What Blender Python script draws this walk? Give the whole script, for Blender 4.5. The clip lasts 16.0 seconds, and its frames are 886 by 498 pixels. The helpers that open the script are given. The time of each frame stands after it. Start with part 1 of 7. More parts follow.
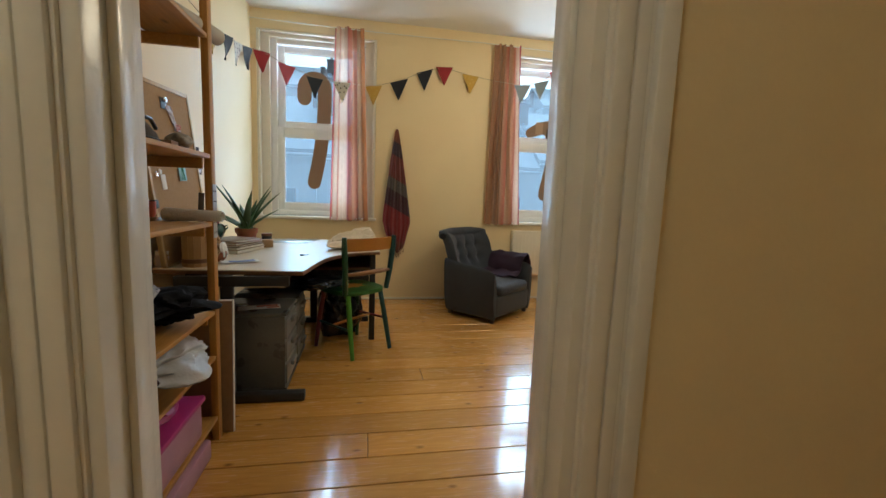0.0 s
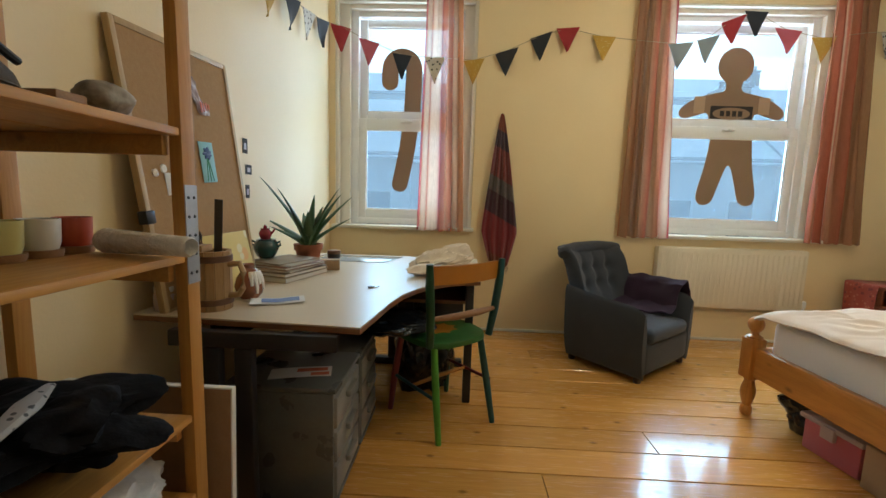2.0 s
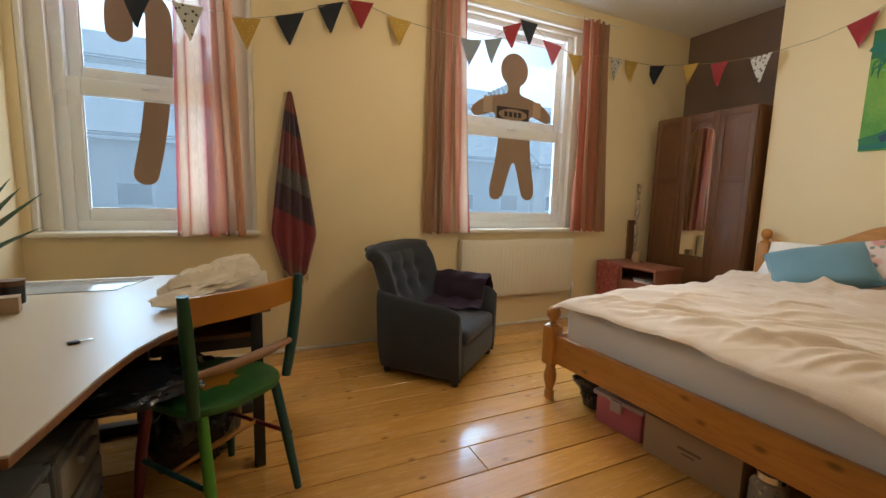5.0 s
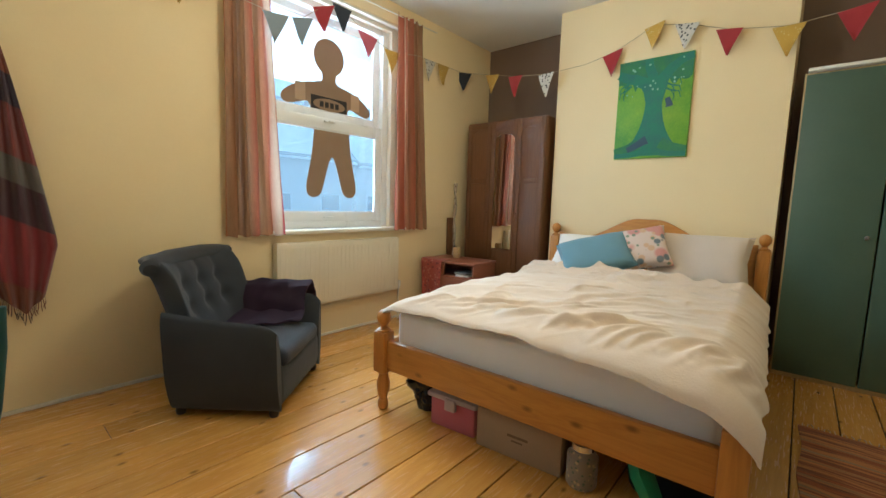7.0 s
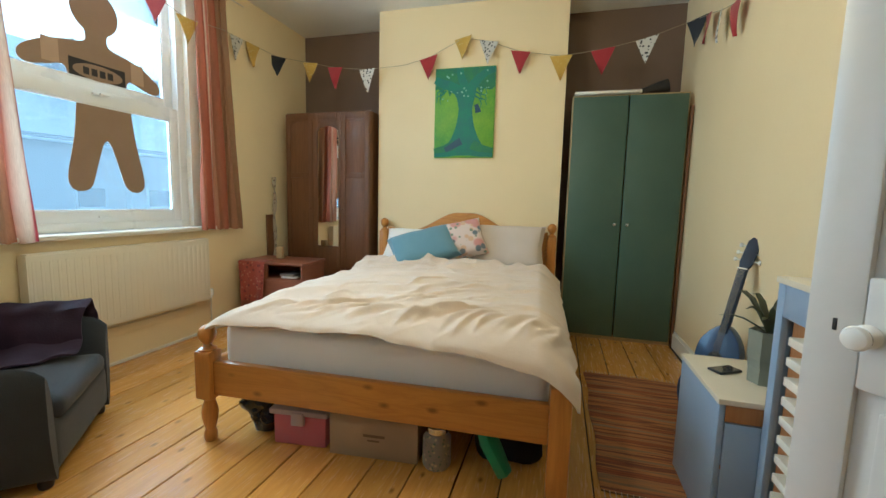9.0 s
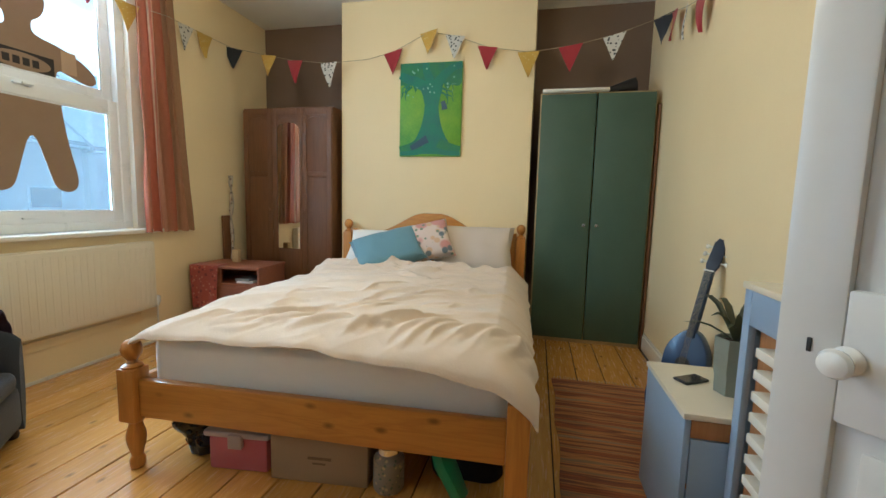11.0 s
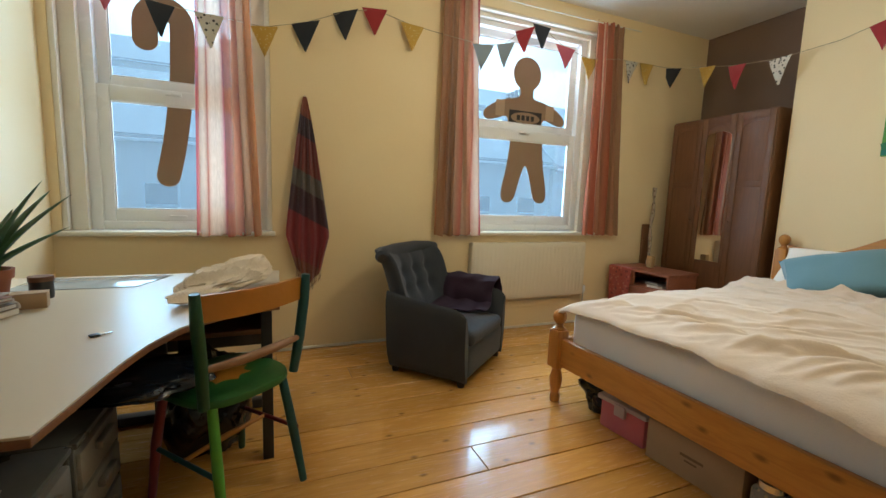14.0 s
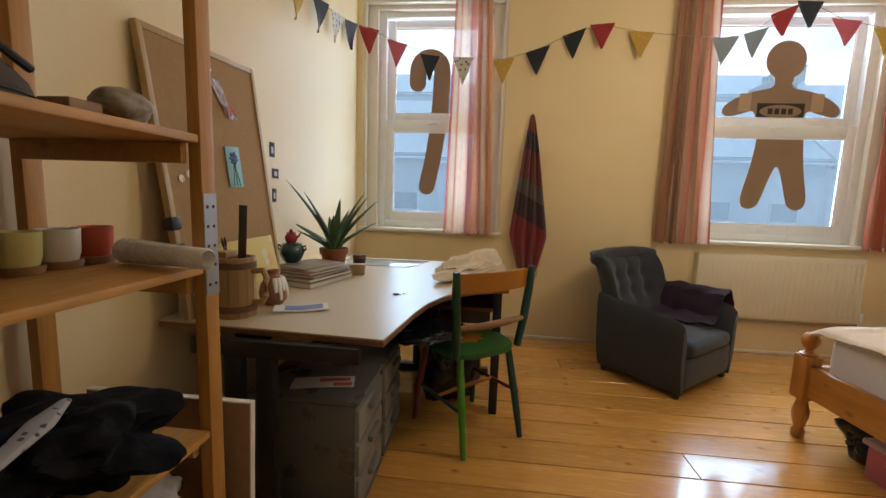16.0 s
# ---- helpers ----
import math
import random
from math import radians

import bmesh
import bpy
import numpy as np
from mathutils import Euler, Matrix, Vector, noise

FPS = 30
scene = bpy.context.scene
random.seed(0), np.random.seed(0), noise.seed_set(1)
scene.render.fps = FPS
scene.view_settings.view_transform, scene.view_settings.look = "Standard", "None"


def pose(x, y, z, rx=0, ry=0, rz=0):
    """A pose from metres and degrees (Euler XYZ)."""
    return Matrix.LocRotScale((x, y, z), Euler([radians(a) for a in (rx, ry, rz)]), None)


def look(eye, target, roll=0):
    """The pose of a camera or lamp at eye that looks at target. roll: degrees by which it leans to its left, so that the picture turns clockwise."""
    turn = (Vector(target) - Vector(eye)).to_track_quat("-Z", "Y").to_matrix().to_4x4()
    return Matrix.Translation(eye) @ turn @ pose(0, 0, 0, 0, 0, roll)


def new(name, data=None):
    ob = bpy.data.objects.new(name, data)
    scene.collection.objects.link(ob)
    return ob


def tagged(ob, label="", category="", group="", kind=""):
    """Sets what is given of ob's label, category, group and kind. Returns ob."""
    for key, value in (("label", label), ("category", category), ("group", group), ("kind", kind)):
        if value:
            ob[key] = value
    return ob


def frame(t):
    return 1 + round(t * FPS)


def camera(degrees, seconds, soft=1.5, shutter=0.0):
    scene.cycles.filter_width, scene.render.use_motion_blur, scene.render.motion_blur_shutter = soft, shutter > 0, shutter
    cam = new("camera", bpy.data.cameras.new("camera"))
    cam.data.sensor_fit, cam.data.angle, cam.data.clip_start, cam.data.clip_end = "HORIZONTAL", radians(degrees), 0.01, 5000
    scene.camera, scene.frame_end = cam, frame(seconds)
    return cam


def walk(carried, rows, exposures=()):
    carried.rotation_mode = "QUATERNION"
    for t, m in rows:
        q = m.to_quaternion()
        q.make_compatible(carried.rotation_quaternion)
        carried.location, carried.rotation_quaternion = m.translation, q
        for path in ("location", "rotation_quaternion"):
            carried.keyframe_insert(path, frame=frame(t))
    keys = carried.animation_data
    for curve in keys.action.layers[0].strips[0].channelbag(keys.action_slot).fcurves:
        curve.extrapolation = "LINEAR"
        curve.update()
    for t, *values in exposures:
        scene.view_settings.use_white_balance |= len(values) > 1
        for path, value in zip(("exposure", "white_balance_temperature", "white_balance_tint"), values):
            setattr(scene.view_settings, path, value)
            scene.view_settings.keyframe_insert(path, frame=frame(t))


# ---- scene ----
cam = camera(94.0, 16.0)
PATH = [
    (0, (1.772, 3.981, 1.136), (2.137, 5.932, 0.895), 2.2),
    (0.3, (1.776, 4.238, 1.16), (1.95, 6.214, 0.9), 1.9),
    (0.5, (1.772, 4.42, 1.165), (1.86, 6.40, 0.906), 1.9),
    (0.7, (1.772, 4.6, 1.162), (1.813, 6.583, 0.906), 1.9),
    (1, (1.775, 4.742, 1.161), (1.789, 6.726, 0.912), 1.8),
    (1.5, (1.781, 4.862, 1.163), (1.741, 6.845, 0.91), 2.0),
    (2, (1.751, 4.981, 1.149), (1.676, 6.965, 0.903), 1.8),
    (2.5, (1.742, 5.069, 1.161), (1.659, 7.051, 0.909), 1.9),
    (3, (1.77, 5.212, 1.138), (1.728, 7.197, 0.895), 1.8),
    (3.5, (1.82, 5.324, 1.147), (1.89, 7.308, 0.901), 1.8),
    (4, (1.838, 5.37, 1.153), (2.112, 7.337, 0.911), 1.7),
    (4.3, (1.83, 5.398, 1.161), (2.274, 7.332, 0.912), 1.8),
    (4.6, (1.826, 5.402, 1.163), (2.432, 7.29, 0.915), 1.7),
    (5, (1.815, 5.404, 1.161), (2.653, 7.203, 0.914), 1.6),
    (5.2, (1.818, 5.41, 1.158), (2.755, 7.162, 0.912), 1.6),
    (7.3, (1.945, 5.605, 1.143), (3.515, 6.826, 0.922), 1.7),
    (7.5, (1.943, 5.625, 1.143), (3.556, 6.786, 0.923), 1.7),
    (8, (1.911, 5.70, 1.142), (3.654, 6.655, 0.923), 1.6),
    (8.5, (1.897, 5.708, 1.146), (3.745, 6.442, 0.924), 1.5),
    (9, (1.904, 5.708, 1.145), (3.818, 6.243, 0.922), 1.5),
    (9.2, (1.908, 5.714, 1.143), (3.84, 6.183, 0.922), 1.5),
    (11.3, (2.078, 5.626, 1.146), (4.012, 6.061, 0.929), 1.5),
    (11.5, (2.079, 5.62, 1.147), (4.003, 6.118, 0.929), 1.5),
    (12, (2.05, 5.597, 1.145), (3.902, 6.319, 0.927), 1.5),
    (12.5, (1.966, 5.552, 1.157), (3.676, 6.567, 0.936), 1.6),
    (13, (1.902, 5.48, 1.154), (3.365, 6.827, 0.936), 1.8),
    (13.5, (1.886, 5.415, 1.168), (3.019, 7.046, 0.936), 2.0),
    (14, (1.854, 5.345, 1.174), (2.614, 7.179, 0.931), 2.0),
    (14.5, (1.832, 5.31, 1.163), (2.251, 7.25, 0.921), 2.0),
    (15, (1.8, 5.254, 1.156), (1.945, 7.234, 0.913), 2.0),
    (15.5, (1.77, 5.154, 1.169), (1.698, 7.138, 0.925), 1.8),
    (16, (1.743, 5.052, 1.169), (1.541, 7.026, 0.921), 1.9),
]
# seconds, stops, kelvin, tint
LIGHT = [(0, 0.90, 5450, 4), (1.0, 0.98, 5400, 1), (3.5, 0.92, 5450, 3), (4.5, 0.84, 5400, 2), (5.0, 0.80, 5800, 8), (7.0, 1.22, 5250, 0), (8.5, 1.22, 5050, -4), (11.3, 1.14, 5100, 0), (13.0, 1.22, 5100, -3), (14.0, 0.93, 5400, 1), (15.0, 0.86, 5550, 5), (16, 0.88, 5850, 11)]
walk(cam, [(t, look(eye, target, roll)) for t, eye, target, roll in PATH], LIGHT)

# ---- the plan ----
LEFT, WIN, BREAST, ALCOVE, BACK, CEIL = 0.62, 8.54, 5.70, 6.12, 4.74, 2.92
B0, B1 = 5.72, 7.45            # the chimney breast along y
D0, D1, DH = 1.387, 2.14, 2.04  # the doorway
WINDOWS = ((0.67, 1.85), (3.22, 4.73))
SILL, HEAD = 0.90, 2.74
HALL = 3.0
LAMP = 13.5
LANDING_FILL = 22.0

# ---- world and lights ----
world = bpy.data.worlds.new("sky")
scene.world = world
world.use_nodes = True
nt = world.node_tree
sky = nt.nodes.new("ShaderNodeTexSky")
sky.sky_type, sky.sun_disc = "NISHITA", False
sky.sun_elevation, sky.sun_rotation = radians(46), radians(12)
sky.dust_density, sky.air_density, sky.ozone_density = 8.0, 1.0, 1.0
# an overcast sky: most of its blue is lost in cloud
cloud = nt.nodes.new("ShaderNodeHueSaturation")
cloud.inputs["Saturation"].default_value = 0.35
nt.links.new(sky.outputs[0], cloud.inputs["Color"])
nt.links.new(cloud.outputs[0], nt.nodes["Background"].inputs[0])
nt.nodes["Background"].inputs[1].default_value = 0.095


def lamp(name, kind, m, energy, colour, **more):
    data = bpy.data.lights.new(name, kind)
    data.energy, data.color = energy, colour
    for key, value in more.items():
        setattr(data, key, value)
    ob = new(name, data)
    ob.matrix_world = m
    return ob


lamp("sun", "SUN", look((0, 0, 30), Vector((0, 0, 30)) + Vector((-0.144, -0.680, -0.719))), 0.7, (1, 0.98, 0.95), angle=radians(35))
for i, (a, b) in enumerate(WINDOWS):
    lamp("window_daylight", "AREA", look(((a + b) / 2, WIN + 0.22, 1.8), ((a + b) / 2, WIN - 3, 1.55)), (29, 42)[i], (0.86, 0.93, 1.0),
         shape="RECTANGLE", size=b - a - 0.1, size_y=1.75)

# ---- materials ----
def mat(name, colour, rough=0.6, second=None, scale=8.0, amount=0.5, metal=0.0, bump=0.0, fine=60.0, stretch=(1, 1, 1), spread=0.0, coat=0.0, sheen=0.0, emit=0.0):
    """A surface with a broad and a fine variation between two colours, an uneven gloss and a fine relief."""
    m = bpy.data.materials.new(name)
    m.use_nodes = True
    n, l = m.node_tree.nodes, m.node_tree.links
    p = n["Principled BSDF"]
    second = second or tuple(c * 0.78 for c in colour)
    co = n.new("ShaderNodeTexCoord")
    mp = n.new("ShaderNodeMapping")
    mp.inputs["Scale"].default_value = stretch
    l.new(co.outputs["Object"], mp.inputs["Vector"])
    big, small = n.new("ShaderNodeTexNoise"), n.new("ShaderNodeTexNoise")
    big.inputs["Scale"].default_value, big.inputs["Detail"].default_value = scale, 5
    small.inputs["Scale"].default_value, small.inputs["Detail"].default_value = fine, 3
    l.new(mp.outputs[0], big.inputs["Vector"]), l.new(mp.outputs[0], small.inputs["Vector"])
    add = n.new("ShaderNodeMath")
    add.operation = "MULTIPLY_ADD"
    l.new(small.outputs["Fac"], add.inputs[0])
    add.inputs[1].default_value = 0.35
    l.new(big.outputs["Fac"], add.inputs[2])
    ramp = n.new("ShaderNodeMapRange")
    ramp.inputs["From Min"].default_value, ramp.inputs["From Max"].default_value = 0.42, 0.92
    ramp.inputs["To Max"].default_value = amount
    l.new(add.outputs[0], ramp.inputs["Value"])
    mix = n.new("ShaderNodeMix")
    mix.data_type = "RGBA"
    mix.inputs["A"].default_value, mix.inputs["B"].default_value = (*colour, 1), (*second, 1)
    l.new(ramp.outputs[0], mix.inputs["Factor"])
    out = mix.outputs["Result"]
    if spread:
        info, hsv, jit = n.new("ShaderNodeObjectInfo"), n.new("ShaderNodeHueSaturation"), n.new("ShaderNodeMapRange")
        jit.inputs["To Min"].default_value, jit.inputs["To Max"].default_value = 1 - spread, 1 + spread
        l.new(info.outputs["Random"], jit.inputs["Value"])
        l.new(jit.outputs[0], hsv.inputs["Value"])
        l.new(out, hsv.inputs["Color"])
        out = hsv.outputs[0]
    l.new(out, p.inputs["Base Color"])
    gloss = n.new("ShaderNodeMapRange")
    gloss.inputs["To Min"].default_value, gloss.inputs["To Max"].default_value = max(rough - 0.08, 0.02), min(rough + 0.1, 1)
    l.new(big.outputs["Fac"], gloss.inputs["Value"])
    l.new(gloss.outputs[0], p.inputs["Roughness"])
    p.inputs["Metallic"].default_value = metal
    p.inputs["Coat Weight"].default_value = coat
    p.inputs["Coat Roughness"].default_value = 0.12
    p.inputs["Sheen Weight"].default_value = sheen
    if emit:
        p.inputs["Emission Color"].default_value, p.inputs["Emission Strength"].default_value = (*colour, 1), emit
    if bump:
        b = n.new("ShaderNodeBump")
        b.inputs["Strength"].default_value, b.inputs["Distance"].default_value = bump, 0.004
        l.new(small.outputs["Fac"], b.inputs["Height"])
        l.new(b.outputs[0], p.inputs["Normal"])
    return m


def wood(name, light, dark, rough=0.4, axis=0, scale=1.0, knots=True, spread=0.0, coat=0.0, spots=None, polish=0.15):
    """Grain along one axis, with growth lines and knots."""
    m = bpy.data.materials.new(name)
    m.use_nodes = True
    n, l = m.node_tree.nodes, m.node_tree.links
    p = n["Principled BSDF"]
    co, mp, info = n.new("ShaderNodeTexCoord"), n.new("ShaderNodeMapping"), n.new("ShaderNodeObjectInfo")
    s = [9 * scale] * 3
    s[axis] = 0.7 * scale
    mp.inputs["Scale"].default_value = s
    l.new(co.outputs["Object"], mp.inputs["Vector"])
    shift = n.new("ShaderNodeVectorMath")
    shift.operation = "SCALE"
    shift.inputs[0].default_value = (3.1, 7.7, 5.3)
    l.new(info.outputs["Random"], shift.inputs["Scale"])
    l.new(shift.outputs[0], mp.inputs["Location"])
    grain, fine = n.new("ShaderNodeTexNoise"), n.new("ShaderNodeTexNoise")
    grain.inputs["Scale"].default_value, grain.inputs["Detail"].default_value, grain.inputs["Distortion"].default_value = 1.6, 6, 1.2
    fine.inputs["Scale"].default_value, fine.inputs["Detail"].default_value = 14, 4
    l.new(mp.outputs[0], grain.inputs["Vector"]), l.new(mp.outputs[0], fine.inputs["Vector"])
    wave = n.new("ShaderNodeMath")
    wave.operation = "PINGPONG"
    wave.inputs[1].default_value = 0.11
    l.new(grain.outputs["Fac"], wave.inputs[0])
    mr = n.new("ShaderNodeMapRange")
    mr.inputs["From Max"].default_value = 0.11
    mr.inputs["To Max"].default_value = 0.45
    l.new(wave.outputs[0], mr.inputs["Value"])
    add = n.new("ShaderNodeMath")
    add.operation = "MULTIPLY_ADD"
    add.inputs[1].default_value = 0.5
    l.new(fine.outputs["Fac"], add.inputs[0]), l.new(mr.outputs[0], add.inputs[2])
    mix = n.new("ShaderNodeMix")
    mix.data_type = "RGBA"
    mix.inputs["A"].default_value, mix.inputs["B"].default_value = (*light, 1), (*dark, 1)
    l.new(add.outputs[0], mix.inputs["Factor"])
    out = mix.outputs["Result"]
    if knots:
        km = n.new("ShaderNodeMapping")
        ks = [6.5 * scale] * 3
        ks[axis] = 3.4 * scale
        ks = spots or ks
        km.inputs["Scale"].default_value = ks
        l.new(co.outputs["Object"], km.inputs["Vector"]), l.new(shift.outputs[0], km.inputs["Location"])
        vor = n.new("ShaderNodeTexVoronoi")
        vor.inputs["Scale"].default_value = 1.0
        if spots:
            vor.voronoi_dimensions = "2D"
        l.new(km.outputs[0], vor.inputs["Vector"])
        spot = n.new("ShaderNodeMapRange")
        spot.inputs["From Min"].default_value, spot.inputs["From Max"].default_value = (0.015, 0.065) if spots else (0.04, 0.13)
        spot.inputs["To Min"].default_value, spot.inputs["To Max"].default_value = 0.8, 0.0
        l.new(vor.outputs["Distance"], spot.inputs["Value"])
        mk = n.new("ShaderNodeMix")
        mk.data_type = "RGBA"
        mk.inputs["B"].default_value = (*[c * 0.35 for c in dark], 1)
        l.new(spot.outputs[0], mk.inputs["Factor"]), l.new(out, mk.inputs["A"])
        out = mk.outputs["Result"]
    if spread:
        hsv, jit = n.new("ShaderNodeHueSaturation"), n.new("ShaderNodeMapRange")
        jit.inputs["To Min"].default_value, jit.inputs["To Max"].default_value = 1 - spread, 1 + spread
        l.new(info.outputs["Random"], jit.inputs["Value"]), l.new(jit.outputs[0], hsv.inputs["Value"]), l.new(out, hsv.inputs["Color"])
        out = hsv.outputs[0]
    l.new(out, p.inputs["Base Color"])
    gl = n.new("ShaderNodeMapRange")
    gl.inputs["To Min"].default_value, gl.inputs["To Max"].default_value = max(rough - 0.1, 0.05), rough + 0.12
    l.new(fine.outputs["Fac"], gl.inputs["Value"]), l.new(gl.outputs[0], p.inputs["Roughness"])
    p.inputs["Coat Weight"].default_value, p.inputs["Coat Roughness"].default_value = coat, polish
    b = n.new("ShaderNodeBump")
    b.inputs["Strength"].default_value, b.inputs["Distance"].default_value = 0.15, 0.003
    l.new(add.outputs[0], b.inputs["Height"]), l.new(b.outputs[0], p.inputs["Normal"])
    return m


def glass(name, colour=(1, 1, 1), rough=0.0, haze=0.0):
    """Thin pane: clear, with a faint mirror image."""
    m = bpy.data.materials.new(name)
    m.use_nodes = True
    n, l = m.node_tree.nodes, m.node_tree.links
    n.remove(n["Principled BSDF"])
    t, g, x, f = n.new("ShaderNodeBsdfTransparent"), n.new("ShaderNodeBsdfGlossy"), n.new("ShaderNodeMixShader"), n.new("ShaderNodeFresnel")
    t.inputs[0].default_value, g.inputs["Roughness"].default_value = (*colour, 1), rough
    f.inputs[0].default_value = 1.45
    l.new(f.outputs[0], x.inputs[0]), l.new(t.outputs[0], x.inputs[1]), l.new(g.outputs[0], x.inputs[2])
    out = x.outputs[0]
    if haze:
        # a thin milky film, added to imitate haze and glare over the view
        tr, mx, no, mr = n.new("ShaderNodeBsdfTranslucent"), n.new("ShaderNodeMixShader"), n.new("ShaderNodeTexNoise"), n.new("ShaderNodeMapRange")
        tr.inputs[0].default_value = (0.78, 0.90, 1.0, 1)
        no.inputs["Scale"].default_value, no.inputs["Detail"].default_value = 5, 5
        mr.inputs["To Min"].default_value, mr.inputs["To Max"].default_value = haze * 0.8, haze * 1.2
        l.new(no.outputs["Fac"], mr.inputs[0]), l.new(mr.outputs[0], mx.inputs[0])
        l.new(out, mx.inputs[1]), l.new(tr.outputs[0], mx.inputs[2])
        out = mx.outputs[0]
    l.new(out, n["Material Output"].inputs[0])
    return m


M_WALL = mat("cream emulsion", (0.83, 0.69, 0.415), 0.55, (0.77, 0.615, 0.355), 1.3, 0.6, bump=0.12, fine=90)
M_BROWN = mat("brown emulsion", (0.20, 0.135, 0.095), 0.6, (0.15, 0.10, 0.07), 1.5, 0.6, bump=0.12, fine=90)
M_CEIL = mat("ceiling white", (0.80, 0.78, 0.72), 0.7, (0.72, 0.70, 0.64), 1.2, 0.5, bump=0.1, fine=80)
M_GLOSS = mat("old gloss paint", (0.82, 0.80, 0.74), 0.22, (0.70, 0.67, 0.58), 3.0, 0.6, bump=0.35, fine=25)
M_UPVC = mat("white plastic frame", (0.82, 0.84, 0.85), 0.28, (0.76, 0.78, 0.80), 4, 0.4)
M_SILL = mat("sill paint", (0.80, 0.76, 0.66), 0.35, (0.68, 0.63, 0.52), 5, 0.5, bump=0.1)
M_FLOOR = wood("varnished pine boards", (0.70, 0.375, 0.085), (0.52, 0.245, 0.05), 0.24, 0, 1.0, True, 0.15, 1.0, (2.6, 4.6, 0.0), 0.09)
M_GAP = mat("dark board gap", (0.035, 0.02, 0.01), 0.9)
M_PINE = wood("orange pine", (0.58, 0.265, 0.045), (0.41, 0.16, 0.027), 0.33, 2, 1.2, True, 0.05, 0.2)
M_PINEX = wood("orange pine rail", (0.58, 0.265, 0.045), (0.41, 0.16, 0.027), 0.33, 1, 1.2, True, 0.05, 0.2)
# the blue tint and milky film put cool, hazy daylight into the glass
M_GLASS = glass("window glass", (0.78, 0.92, 1.0), 0.0, 0.020)
M_BLACK = mat("black metal", (0.012, 0.012, 0.014), 0.4, (0.03, 0.03, 0.03), 10, 0.5)
M_CHROME = mat("chrome", (0.75, 0.75, 0.76), 0.2, metal=1.0)


# ---- building blocks ----
def mesh_of(bm, name, smooth=False):
    me = bpy.data.meshes.new(name)
    bm.normal_update()
    bm.to_mesh(me)
    bm.free()
    if smooth:
        me.shade_smooth()
        me.set_sharp_from_angle(angle=radians(38))
    return me


def thing(name, m, label, category, group="", kind=""):
    ob = new(name)
    ob.empty_display_size = 0.1
    ob.matrix_world = m if isinstance(m, Matrix) else pose(*m)
    return tagged(ob, label, category, group, kind)


def part(name, bm, material, parent=None, label="", smooth=True):
    me = mesh_of(bm, name, smooth)
    me.materials.append(material)
    ob = new(name, me)
    if parent:
        ob.parent = parent
    if label:
        ob["label"] = label
    return ob


def single(name, bm, material, m, label, category, group="", kind="", smooth=True):
    ob = part(name, bm, material, None, "", smooth)
    ob.matrix_world = m if isinstance(m, Matrix) else pose(*m)
    return tagged(ob, label, category, group, kind)


def structure(name, bm, material, label, smooth=False, category="structure"):
    return tagged(part(name, bm, material, None, "", smooth), label, category, "", "structure")


def box(bm, x0, y0, z0, x1, y1, z1, bevel=0.0, seg=2, m=None):
    vs = bmesh.ops.create_cube(bm, size=1)["verts"]
    t = Matrix.Translation(((x0 + x1) / 2, (y0 + y1) / 2, (z0 + z1) / 2)) @ Matrix.Diagonal((abs(x1 - x0), abs(y1 - y0), abs(z1 - z0), 1))
    bmesh.ops.transform(bm, matrix=t, verts=vs)
    if bevel:
        es = list({e for v in vs for e in v.link_edges})
        r = bmesh.ops.bevel(bm, geom=es, offset=bevel, segments=seg, profile=0.5, affect="EDGES")
        vs = list({v for f in r["faces"] for v in f.verts} | {v for v in vs if v.is_valid})
    if m:
        bmesh.ops.transform(bm, matrix=m, verts=[v for v in vs if v.is_valid])
    return bm


def boxes(*rows, bevel=0.0, seg=2):
    bm = bmesh.new()
    for r in rows:
        box(bm, *r, bevel=bevel, seg=seg)
    return bm


def lathe(profile, seg=20, m=None, bm=None):
    """A turned shape: (radius, height) from the bottom up, closed where a radius is 0."""
    bm = bm or bmesh.new()
    rings = []
    for r, z in profile:
        if r <= 1e-6:
            rings.append([bm.verts.new((0, 0, z))])
        else:
            rings.append([bm.verts.new((r * math.cos(2 * math.pi * k / seg), r * math.sin(2 * math.pi * k / seg), z)) for k in range(seg)])
    made = [v for r in rings for v in r]
    for a, b in zip(rings, rings[1:]):
        for k in range(seg):
            j = (k + 1) % seg
            if len(a) == 1 and len(b) == 1:
                continue
            if len(a) == 1:
                bm.faces.new((a[0], b[j], b[k]))
            elif len(b) == 1:
                bm.faces.new((a[k], a[j], b[0]))
            else:
                bm.faces.new((a[k], a[j], b[j], b[k]))
    for ring, turn in ((rings[0], True), (rings[-1], False)):
        if len(ring) > 1:
            bm.faces.new(reversed(ring) if turn else ring)
    if m:
        bmesh.ops.transform(bm, matrix=m, verts=made)
    return bm


